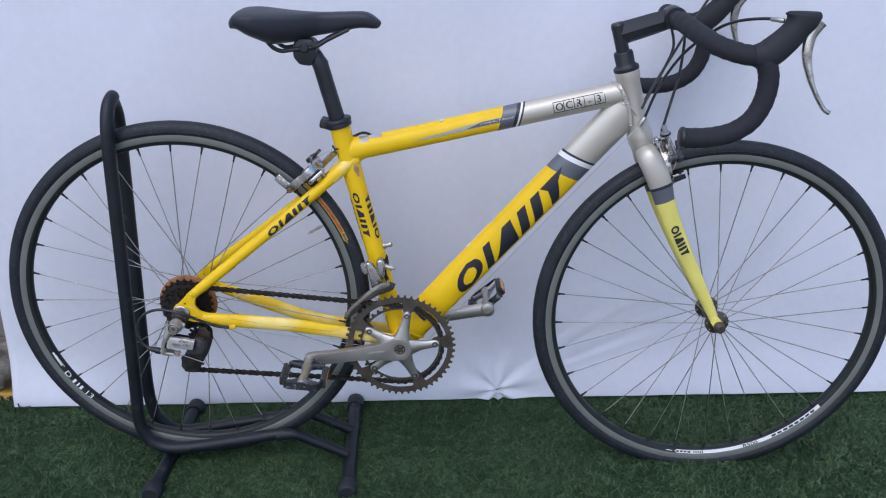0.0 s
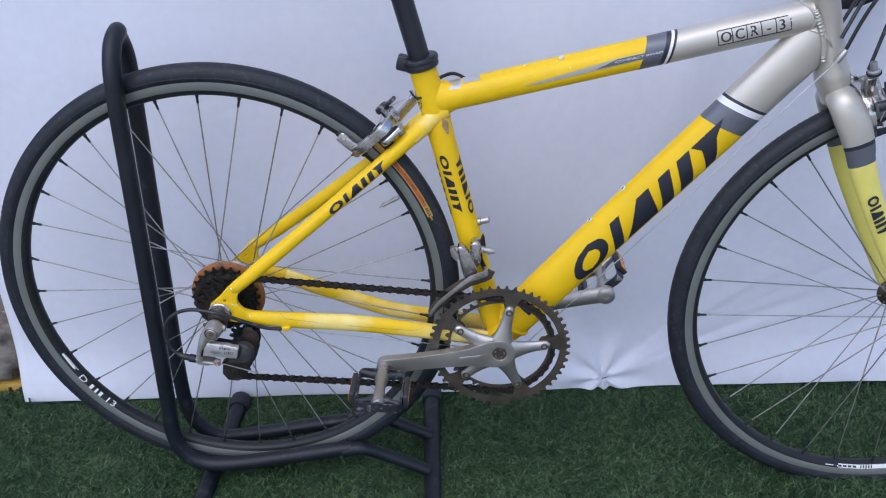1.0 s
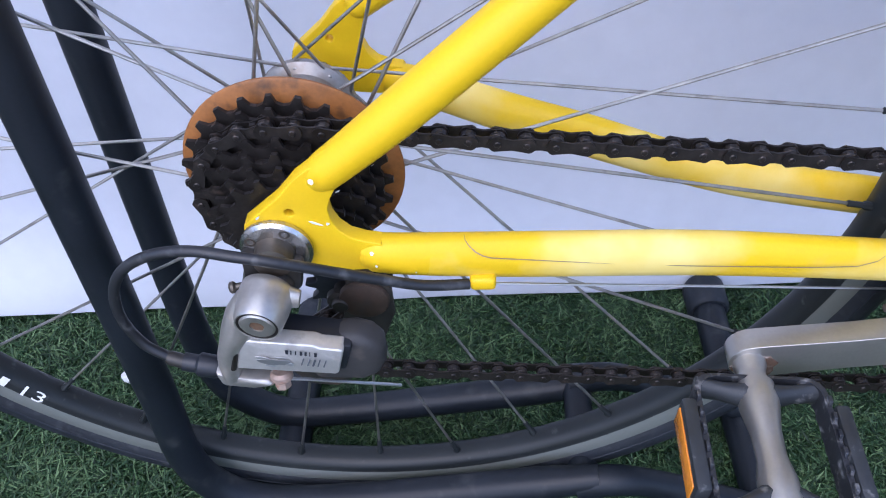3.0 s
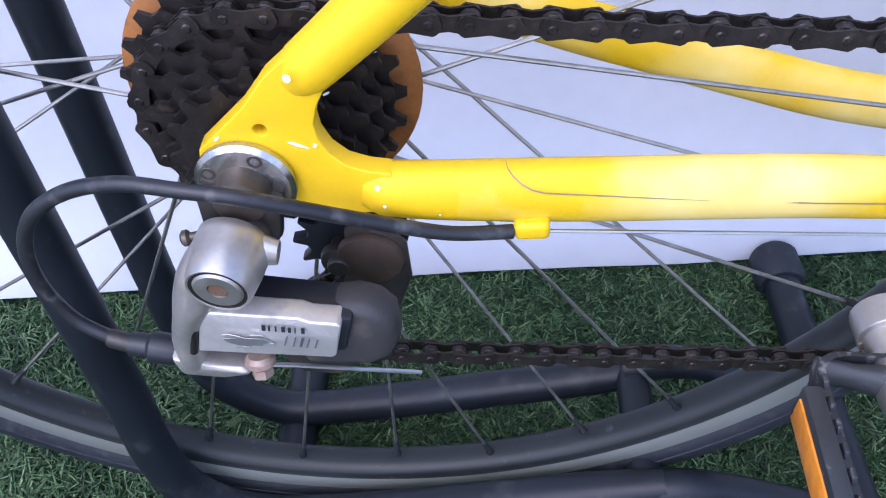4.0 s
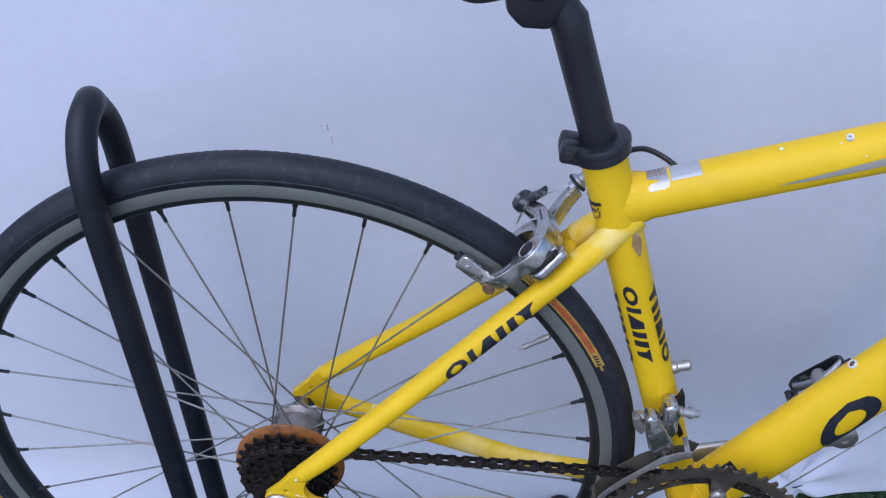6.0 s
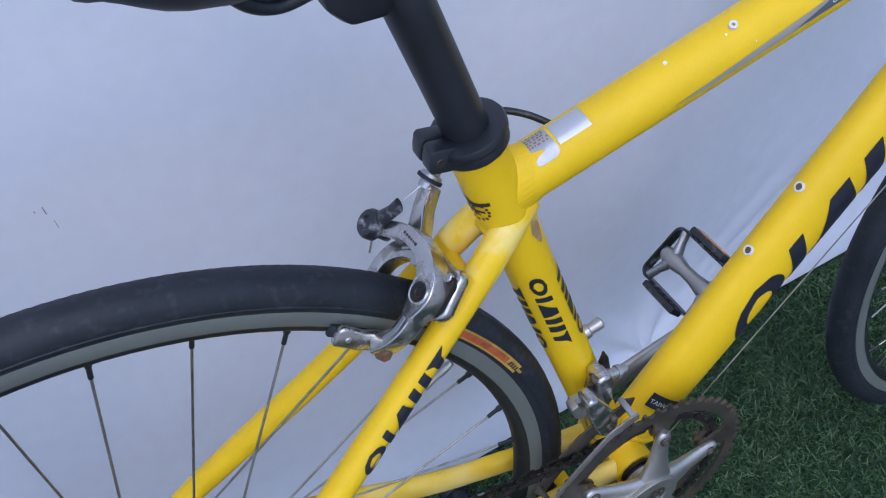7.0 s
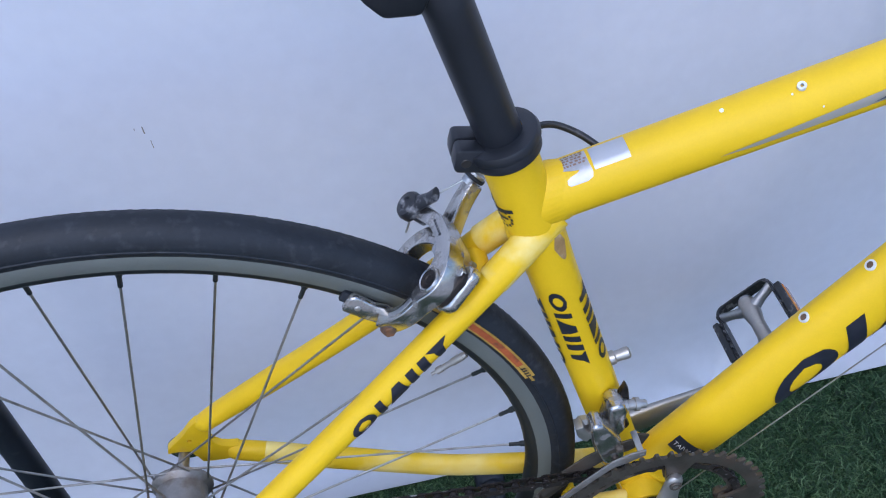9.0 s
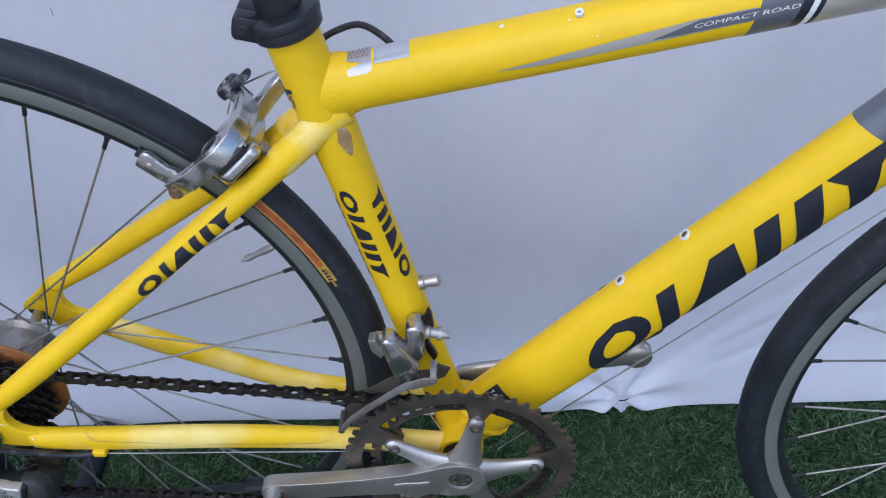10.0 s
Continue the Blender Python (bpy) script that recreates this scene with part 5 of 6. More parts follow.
        prism(bm, teeth, 0.0050, side_on(-0.0440, c[0], c[1]), 0.0005, [circle(0, 0, 0.004, 12)])
        w = part("guide_wheel", bm, BLACK_PLASTIC, rd, "black toothed guide wheel", 30)
        bm = bmesh.new()
        lathe(bm, [(0, 0.0600), (0.0038, 0.0600), (0.0044, 0.0592), (0.0044, 0.0570), (0.0070, 0.0565), (0.0074, 0.0545), (0.0074, 0.0530), (0.0046, 0.0530), (0.0046, 0.0340), (0, 0.0340)], (c[0], 0, c[1]), (0, -1, 0), 20)
        part("wheel_bolt", bm, DARK_STEEL, w)
    bm = bmesh.new()
    lathe(bm, [(0, 0.0595), (0.0085, 0.0595), (0.0122, 0.0582), (0.0128, 0.0570), (0.0128, 0.0550), (0, 0.0550)], (0.0322, 0, -0.0560), (0, -1, 0), 28)
    part("cage_pivot", bm, OILY_BROWN, rd, "oily brown pivot boss")
    bm = bmesh.new()
    plate = [(0.0230, -0.058), (0.0240, -0.042), (0.0300, -0.0355), (0.037, -0.037), (0.0465, -0.050), (0.0465, -0.068), (0.040, -0.086), (0.028, -0.106), (0.020, -0.122), (0.008, -0.131), (-0.008, -0.129), (-0.015, -0.118), (-0.013, -0.104), (0.004, -0.090), (0.018, -0.076)]
    prism(bm, plate, 0.0024, side_on(-0.0545), 0.0008)
    part("cage_plate", bm, DARK_STEEL, rd, "dark worn steel cage plate")
    bm = bmesh.new()
    prism(bm, [(x * 0.92 + 0.001, z * 0.97 - 0.002) for x, z in plate], 0.0018, side_on(-0.0330), 0.0005)
    part("cage_plate", bm, OILY, rd)
    # cable anchor, its bolt and the loose wire end
    bm = bmesh.new()
    rod(bm, (-0.0058, -0.0935, -0.0655), (-0.0058, -0.0950, -0.0705), 0.0056, 18)
    hexbolt(bm, (-0.0058, -0.0948, -0.0700), (-0.0058, -0.0962, -0.0748), 0.0041)
    part("anchor_bolt", bm, PINKISH, rd, "pale rusty hex bolt")
    bm = bmesh.new()
    sweep(bm, [(-0.020, -0.094, -0.0700), (0.004, -0.090, -0.0770), (0.0475, -0.0746, -0.1040)], 0.0009, 8)
    part("wire_end", bm, ZINC, rd, "loose steel cable end")
    # barrel adjuster and housing loop
    bm = bmesh.new()
    lathe(bm, [(0, 0), (0.0052, 0), (0.0058, 0.002), (0.0060, 0.010), (0.0046, 0.0115), (0.0046, 0.018), (0, 0.018)], (-0.0370, -0.0895, -0.0680), (-1, 0.05, 0.22), 14)
    part("barrel_adjuster", bm, BLACK_PLASTIC, rd)
    bm = bmesh.new()
    lathe(bm, [(0, 0), (0.0036, 0), (0.0036, 0.007), (0.0030, 0.0085), (0, 0.0085)], (-0.0545, -0.0886, -0.0643), (-1, 0.05, 0.45), 12)
    part("ferrule", bm, DARK_STEEL, rd)
    bm = bmesh.new()
    sweep(bm, curve_points([(0.086, -0.0715, -0.0285), (0.066, -0.0765, -0.0235), (0.048, -0.0810, -0.0145), (0.030, -0.0870, -0.0030), (0.008, -0.0930, 0.0100), (-0.010, -0.0930, 0.0140), (-0.030, -0.0910, 0.0160), (-0.049, -0.0890, 0.0115), (-0.065, -0.0875, 0.0005), (-0.0745, -0.0865, -0.016),
                            (-0.0765, -0.0865, -0.035), (-0.0715, -0.0870, -0.052), (-0.0620, -0.0880, -0.0605)], 6), 0.0026, 12)
    part("cable_housing", bm, HOUSING, rd, "black cable housing loop")
    # stop under the chain stay and the bare wire past it
    bm = bmesh.new()
    box(bm, (0.0120, 0.0085, 0.0075), Matrix.Translation((0.0925, -0.0695, -0.0277)), 0.0022, 3)
    part("cable_stop", bm, YELLOW, rd)
    bm = bmesh.new()
    sweep(bm, [(0.096, -0.0695, -0.0305), (0.375, -0.016, -0.1000)], 0.0007, 6)
    part("inner_wire", bm, ZINC, rd)


rear_derailleur()


def front_derailleur():
    fd = new("front_derailleur")
    fd.parent = bike
    bm = bmesh.new()
    prism(bm, [(0.3640, 0.0780), (0.3695, 0.0870), (0.3730, 0.0965), (0.3755, 0.0900), (0.3770, 0.0750), (0.3715, 0.0730), (0.3725, 0.0560), (0.3790, 0.0400), (0.3755, 0.0340), (0.3705, 0.0440), (0.3655, 0.0580), (0.3675, 0.0710)], 0.0060, side_on(-0.0185), 0.0014)
    part("clamp_tongue", bm, OILY, fd, "black clamp tongue")
    bm = bmesh.new()
    prism(bm, [(0.3550, 0.0880), (0.3610, 0.0915), (0.3680, 0.0900), (0.3710, 0.0800), (0.3690, 0.0690), (0.3700, 0.0580), (0.3610, 0.0440), (0.3550, 0.0480), (0.3530, 0.0660), (0.3555, 0.0760)], 0.0200, side_on(-0.0270), 0.0040, (), 3)
    part("body", bm, ALLOY, fd, "polished silver alloy body", 45)
    bm = bmesh.new()
    prism(bm, [(0.3370, 0.0870), (0.3400, 0.0925), (0.3470, 0.0905), (0.3560, 0.0740), (0.3640, 0.0560), (0.3655, 0.0430), (0.3560, 0.0345), (0.3480, 0.0385), (0.3430, 0.0560), (0.3390, 0.0740)], 0.0170, side_on(-0.0425), 0.0042, (), 3)
    arm = part("linkage_arm", bm, ALLOY, fd, "", 45)
    for x, z in ((0.3600, 0.0570), (0.3575, 0.0435)):
        bm = bmesh.new()
        rod(bm, (x, -0.0535, z), (x, -0.0490, z), 0.0030, 12)
        part("limit_screw", bm, CHAINRING, arm)
    bm = bmesh.new()
    prism(bm, ribbon([(0.3395, 0.0700), (0.3330, 0.0760), (0.3300, 0.0860)], [0.0120, 0.0090, 0.0060]), 0.0100, side_on(-0.0400), 0.0024)
    part("cable_lever", bm, SATIN, fd)
    bm = bmesh.new()
    hexbolt(bm, (0.3415, -0.034, 0.0790), (0.3315, -0.034, 0.0795), 0.0044)
    part("pinch_bolt", bm, CAST, fd)
    bm = bmesh.new()
    lathe(bm, [(0, 0), (0.0058, 0), (0.0058, 0.003), (0.0044, 0.004), (0.0044, 0.010), (0.0056, 0.010), (0.0056, 0.0135), (0.0036, 0.0140), (0.0036, 0.0190), (0.003, 0.020), (0, 0.020)], (0.3700, -0.024, 0.0740), (1, 0, -0.22), 14)
    part("clamp_bolt", bm, SATIN, fd)
    p = SEAT_A.lerp(SEAT_B, 0.435)
    bm = bmesh.new()
    lathe(bm, [(0, 0), (0.0058, 0), (0.0058, 0.004), (0.0046, 0.005), (0.0046, 0.010), (0.0050, 0.010), (0.0050, 0.0155), (0.003, 0.017), (0, 0.017)], p + V(0.016, 0, 0.004), (1, 0, 0.235), 14)
    part("bottle_cage_bolt", bm, SATIN, bike)
    # cage plates over the chainring
    bm = bmesh.new()
    prism(bm, [(0.3800, 0.0560), (0.3800, 0.0490), (0.3680, 0.0440), (0.3530, 0.0390), (0.3400, 0.0280), (0.3280, 0.0170), (0.3170, 0.0070), (0.3080, -0.0020), (0.2990, -0.0170), (0.2950, -0.0160), (0.2995, -0.0060), (0.3080, 0.0060), (0.3165, 0.0150), (0.3280, 0.0255), (0.3400, 0.0365), (0.3530, 0.0480), (0.3680, 0.0545)], 0.0018, side_on(-0.0560), 0.0006)
    part("outer_cage_plate", bm, TARNISHED, fd, "worn steel cage plate")
    bm = bmesh.new()
    prism(bm, [(0.3900, 0.0440), (0.3850, 0.0330), (0.3760, 0.0280), (0.3560, 0.0210), (0.3380, 0.0090), (0.3220, -0.0060), (0.3080, -0.0200), (0.2980, -0.0300), (0.2930, -0.0200), (0.3020, -0.0060), (0.3180, 0.0140), (0.3380, 0.0300), (0.3560, 0.0390), (0.3760, 0.0420), (0.3800, 0.0490)], 0.0018, side_on(-0.0360), 0.0006)
    part("inner_cage_plate", bm, CHAINRING, fd, "worn steel cage plate")
    bm = bmesh.new()
    rod(bm, (0.2975, -0.0570, -0.0155), (0.2975, -0.0350, -0.0155), 0.0028, 10)
    part("cage_screw", bm, CHAINRING, fd)
    bm = bmesh.new()
    box(bm, (0.0050, 0.022, 0.0030), Matrix.Translation((0.3765, -0.0460, 0.0515)) @ Matrix.Rotation(radians(-12), 4, "Y"), 0.0008)
    part("cage_bridge", bm, CAST, fd)
    bm = bmesh.new()
    sweep(bm, curve_points([(0.339, -0.036, 0.072), (0.350, -0.034, 0.020), (0.372, -0.020, -0.045), (0.386, -0.012, -0.100)], 5), 0.0007, 6)
    part("inner_wire", bm, ZINC, fd)


front_derailleur()


# ---- brakes ----
def brake(name, O, n, d, toward):
    """A dual-pivot side-pull brake. n: out along its bolt; d: up, away from the pads; toward: the side (y) of its cable."""
    br = new(name)
    br.parent = bike
    n, d = Vector(n).normalized(), Vector(d).normalized()
    e = V(0, toward, 0)

    def at(y, u, w):
        return O + e * y + d * u + n * w

    flat = Matrix((e, d, e.cross(d))).transposed().to_4x4()

    def plane(w):
        return Matrix.Translation(O + n * w) @ flat

    bm = bmesh.new()
    prism(bm, ribbon([(-0.0215, -0.0600), (-0.0265, -0.0520), (-0.0310, -0.0400), (-0.0300, -0.0270), (-0.0270, -0.0120), (-0.0190, -0.0005), (-0.0040, 0.0052), (0.0160, 0.0030), (0.0320, -0.0050), (0.0450, -0.0130)],
                     [0.0125, 0.0112, 0.0088, 0.0108, 0.0200, 0.0160, 0.0122, 0.0108, 0.0104, 0.0112]), 0.0140, plane(0.0132), 0.0040, (), 3)
    part("front_arm", bm, ALLOY, br, "worn polished alloy brake arm", 45)
    bm = bmesh.new()
    for x0, x1 in (((0.0005, 0.0030), (0.0038, 0.0055), (0.0063, 0.0082), (0.0090, 0.0112), (0.0120, 0.0140), (0.0148, 0.0170))):
        prism(bm, [(x0, 0.0040 - 0.10 * x0), (x1 - 0.0006, 0.0040 - 0.10 * x1), (x1 - 0.0002, 0.0058 - 0.10 * x1), (x0 + 0.0004, 0.0058 - 0.10 * x0)], 0.0004, plane(0.0203))
    part("worn_name", bm, INK, br)
    # groove along the lower arm
    bm = bmesh.new()
    prism(bm, ribbon([(-0.0300, -0.0290), (-0.0310, -0.0400), (-0.0272, -0.0500)], [0.0030, 0.0034, 0.0020]), 0.0008, plane(0.0202), 0.0002)
    part("arm_groove", bm, CAST, br)
    bm = bmesh.new()
    prism(bm, ribbon([(0.0185, -0.065), (0.0250, -0.055), (0.0325, -0.038), (0.0315, -0.022), (0.0210, -0.0075), (0.005, -0.002), (-0.012, -0.003), (-0.0270, -0.0110)], [0.0100, 0.0120, 0.0112, 0.0125, 0.0150, 0.0150, 0.0185, 0.0230]), 0.0120, plane(0.0006), 0.0034, (), 3)
    part("rear_arm", bm, ALLOY, br, "worn polished alloy brake arm", 45)
    bm = bmesh.new()
    prism(bm, ribbon([(0.0150, -0.0060), (0.0250, 0.0060), (0.0345, 0.0175), (0.0415, 0.0300)], [0.0190, 0.0150, 0.0125, 0.0116]), 0.0110, plane(0.0030), 0.0040, (), 3)
    part("cable_arm", bm, ALLOY, br, "polished alloy cable arm", 45)
    bm = bmesh.new()
    prism(bm, capsule(-0.0275, -0.0135, -0.0262, 0.0045, 0.0122, 0.0070, 10), 0.0085, plane(-0.0004), 0.0026, (), 3)
    part("pivot_plate", bm, ALLOY, br, "polished alloy pivot plate", 45)
    # black filler added between the plates to draw their gap's dark shade line
    bm = bmesh.new()
    prism(bm, capsule(-0.0270, -0.0135, -0.0260, -0.0010, 0.0105, 0.0080, 10), 0.0050, plane(0.0052), 0.0004)
    part("pivot_washer", bm, OILY, br, "black filler that draws the shaded gap between the plates")
    bm = bmesh.new()
    hexbolt(bm, at(-0.0264, 0.0045, 0.0050), at(-0.0264, 0.0045, 0.0088), 0.0030)
    part("plate_screw", bm, CAST, br)
    # pivot ring and its dark socket
    bm = bmesh.new()
    lathe(bm, [(0.0066, 0.0190), (0.0066, 0.0216), (0.0076, 0.0220), (0.0086, 0.0214), (0.0090, 0.0200), (0.0090, 0.0140)], at(-0.0270, -0.0115, 0), n, 32)
    part("pivot", bm, ALLOY, br)
    bm = bmesh.new()
    lathe(bm, [(0, 0.0206), (0.0028, 0.0206), (0.0034, 0.0213), (0.0062, 0.0213), (0.0068, 0.0206), (0.0068, 0.0180), (0, 0.0180)], at(-0.0270, -0.0115, 0), n, 20)
    part("pivot_recess", bm, OILY, br, "dark rusty bolt recess")
    bm = bmesh.new()
    lathe(bm, [(0, 0.018), (0.0042, 0.018), (0.0046, 0.017), (0.0046, -0.030), (0, -0.030)], at(-0.004, -0.002, 0), n, 16)
    part("centre_bolt", bm, CAST, br)
    # quick release with its lever
    bm = bmesh.new()
    lathe(bm, [(0, 0.0255), (0.0042, 0.0255), (0.0050, 0.0270), (0.0090, 0.0265), (0.0105, 0.0240), (0.0105, 0.0190), (0.0070, 0.0180), (0.0070, 0.006), (0, 0.006)], at(0.0440, -0.0125, 0), n, 24)
    q = part("quick_release", bm, SCUFFED, br, "scuffed black quick-release")
    bm = bmesh.new()
    sweep(bm, [at(0.040, -0.006, 0.0225), at(0.034, 0.005, 0.0235), at(0.031, 0.0125, 0.0245)], [(0.0035, 0.0065), (0.0032, 0.0052), (0.0030, 0.0058)], 12, n)
    part("release_lever", bm, SCUFFED, q)
    # cable barrel and wire
    bm = bmesh.new()
    lathe(bm, [(0, 0), (0.0050, 0), (0.0052, 0.004), (0.0075, 0.005), (0.0078, 0.0075), (0.0075, 0.010), (0.0048, 0.011), (0.0045, 0.020), (0.0036, 0.022), (0, 0.022)], at(0.0420, 0.0270, 0.0065), d * 0.96 + e * 0.18, 20)
    b = part("cable_barrel", bm, CAST, br, "grey barrel adjuster")
    bm = bmesh.new()
    ring = [at(0.0420, 0.0270, 0.0065) + (d * 0.96 + e * 0.18).normalized() * 0.0065]
    lathe(bm, [(0.0070, -0.0012), (0.0090, -0.0012), (0.0092, 0.0), (0.0090, 0.0014), (0.0070, 0.0014)], ring[0], d * 0.96 + e * 0.18, 20, None, True)
    part("rubber_ring", bm, RUBBER, b)
    bm = bmesh.new()
    sweep(bm, [at(0.0420, 0.0280, 0.0100), at(0.0445, -0.0120, 0.0190), at(0.0440, -0.0320, 0.0080)], 0.0008, 6)
    part("brake_wire", bm, ZINC, br)
    # shoes
    for s in (-1, 1):
        w = 0.0165 if s < 0 else 0.012
        c = at(s * 0.0150, -0.0600, w)
        t = V(-c.z, 0, c.x) if name == "rear_brake" else V(-(c.z - FRONT.z), 0, c.x - FRONT.x)
        t = t.normalized()
        mm = Matrix.Translation(c) @ Matrix((t, V(0, 1, 0), t.cross(V(0, 1, 0)))).transposed().to_4x4()
        bm = bmesh.new()
        prism(bm, [(-0.0120, -0.0060), (-0.0020, -0.0085), (0.0060, -0.0062), (0.0225, -0.0082), (0.0256, -0.0050), (0.0246, 0.0070), (0.0060, 0.0076), (-0.0120, 0.0064)], 0.0060, mm @ Matrix.Translation((0.002, s * 0.0016, 0)) @ Matrix.Rotation(radians(90), 4, "X"), 0.0018)
        h = part("shoe_holder", bm, ALLOY, br, "bright alloy shoe holder", 45)
        bm = bmesh.new()
        rod(bm, mm @ V(0.0185, s * 0.002, 0), mm @ V(0.0185, s * 0.0056, 0), 0.0022, 12)
        part("pad_screw", bm, SATIN, h)
        bm = bmesh.new()
        box(bm, (0.048, 0.0042, 0.0085), mm @ Matrix.Translation((0.006, -s * 0.0030, 0)), 0.0010)
        part("brake_pad", bm, RUBBER, h)
        bm = bmesh.new()
        rod(bm, mm @ V(-0.005, s * 0.002, 0), mm @ V(-0.005, s * 0.0150, 0), 0.0058, 20)
        hexbolt(bm, mm @ V(-0.005, s * 0.0145, 0), mm @ V(-0.005, s * 0.0172, 0), 0.0046)
        part("shoe_bolt", bm, RUSTY, h, "rusty shoe bolt")
    return br


brake("rear_brake", V(0.258, 0, 0.250), (-0.64, 0, 0.77), (0.77, 0, 0.64), 1)
brake("front_brake", V(0.858, 0, 0.294), (0.96, 0, 0.28), (-0.28, 0, 0.96), -1)


# ---- fork, headset, bars ----
def fork():
    fk = new("fork")
    fk.parent = bike
    ax = (HEAD_A - HEAD_B).normalized()
    bm = bmesh.new()
    lathe(bm, [(0.012, 0.0), (0.0215, 0.0), (0.0218, 0.004), (0.0200, 0.010), (0.0195, 0.014), (0.012, 0.014)], HEAD_A, ax, 32)
    part("lower_headset_cup", bm, SILVER, fk)
    for s in (-1, 1):
        y0 = 0.0098
        bm = bmesh.new()
        pts = curve_points([(0.829, s * 0.004, 0.291), (0.833, s * 0.024, 0.284), (0.845, s * 0.034, 0.262), (0.8585, s * 0.0375, 0.2290), (0.8665, y0 * 0.3 + s * 0.0395, 0.2045), (0.885, y0 * 0.5 + s * 0.042, 0.160), (0.915, y0 * 0.7 + s * 0.045, 0.098), (0.945, y0 + s * 0.0475, 0.040), (0.968, y0 + s * 0.0495, -0.005), (0.9785, y0 + s * 0.0505, -0.028)], 6)
        k = len(pts)
        rad = []
        for i in range(k):
            f = i / (k - 1)
            b = 0.0135 + 0.0085 * math.exp(-((f - 0.22) / 0.20) ** 2) if f < 0.22 else 0.022 - 0.0145 * (f - 0.22) / 0.78
            rad.append((0.0085 + 0.006 * math.exp(-(f / 0.25) ** 2) - 0.0015 * f, b))
        slots = []
        for i in range(k - 1):
            z = (pts[i].z + pts[i + 1].z) / 2
            slots.append(0 if z > 0.234 else 1 if z > 0.230 else 2 if z > 0.227 else 3 if z > 0.204 else 4)
        sweep(bm, pts, rad, 20, (0, 1, 0), True, slots)
        part("fork_blade", bm, [SILVER, INK, WHITE, GREY, PALE], fk, "silver and pale yellow fork blade", 50)
        bm = bmesh.new()
        prism(bm, capsule(0.9765, -0.022, FRONT.x, FRONT.z, 0.0085, 0.0100), 0.0055, side_on(FRONT.y + s * 0.0505), 0.0012)
        part("fork_end", bm, PALE, fk)
        bm = bmesh.new()
        lathe(bm, [(0, 0.0670), (0.0065, 0.0670), (0.0085, 0.0650), (0.0098, 0.0580), (0.0105, 0.0530), (0, 0.0530)], FRONT, (0, s, 0), 20)
        part("axle_nut", bm, CHAINRING, fk, "dark quick-release nut")
    bm = bmesh.new()
    rod(bm, FRONT + V(0, -0.055, 0), FRONT + V(0, 0.055, 0), 0.0045)
    part("front_axle", bm, STEEL, fk)
    bm = bmesh.new()
    sweep(bm, [HEAD_A + ax * 0.006, HEAD_A + ax * 0.018, HEAD_A + ax * 0.030], [0.0195, 0.0185, 0.0165], 24)
    part("crown", bm, SILVER, fk)
    # upper headset and quill stem
    bm = bmesh.new()
    up = -ax
    lathe(bm, [(0.012, 0.0), (0.0215, 0.0), (0.0222, 0.002), (0.0218, 0.006), (0.0170, 0.010), (0.0162, 0.0115), (0.0165, 0.030), (0.0150, 0.033), (0.0118, 0.034)], HEAD_B, up, 32)
    part("upper_headset", bm, BLACK_PLASTIC, fk, "black headset and locknut")
    st = new("stem")
    st.parent = bike
    top = HEAD_B + up * 0.082
    bm = bmesh.new()
    sweep(bm, [HEAD_B + up * 0.030, HEAD_B + up * 0.060, top - up * 0.004, top], [0.0112, 0.0112, 0.0118, 0.0095], 24)
    fwd = V(0.955, 0, 0.295)
    clamp = V(0.8620, 0, 0.5160)
    a = clamp - fwd.normalized() * 0.092
    sweep(bm, [a, a + (clamp - a) * 0.1, a + (clamp - a) * 0.6, clamp - fwd * 0.012, clamp], [(0.0120, 0.0140), (0.0125, 0.0190), (0.0120, 0.0180), (0.0130, 0.0165), (0.0130, 0.0150)], 8, (0, 1, 0))
    part("quill_stem", bm, BLACK_PLASTIC, st, "black alloy quill stem", 30)
    bm = bmesh.new()
    lathe(bm, [(0.010, -0.019), (0.0180, -0.019), (0.0188, -0.017), (0.0188, 0.017), (0.0180, 0.019), (0.010, 0.019)], clamp, (0, 1, 0), 28)
    part("bar_clamp", bm, BLACK_PLASTIC, st)
    return clamp


CLAMP = fork()


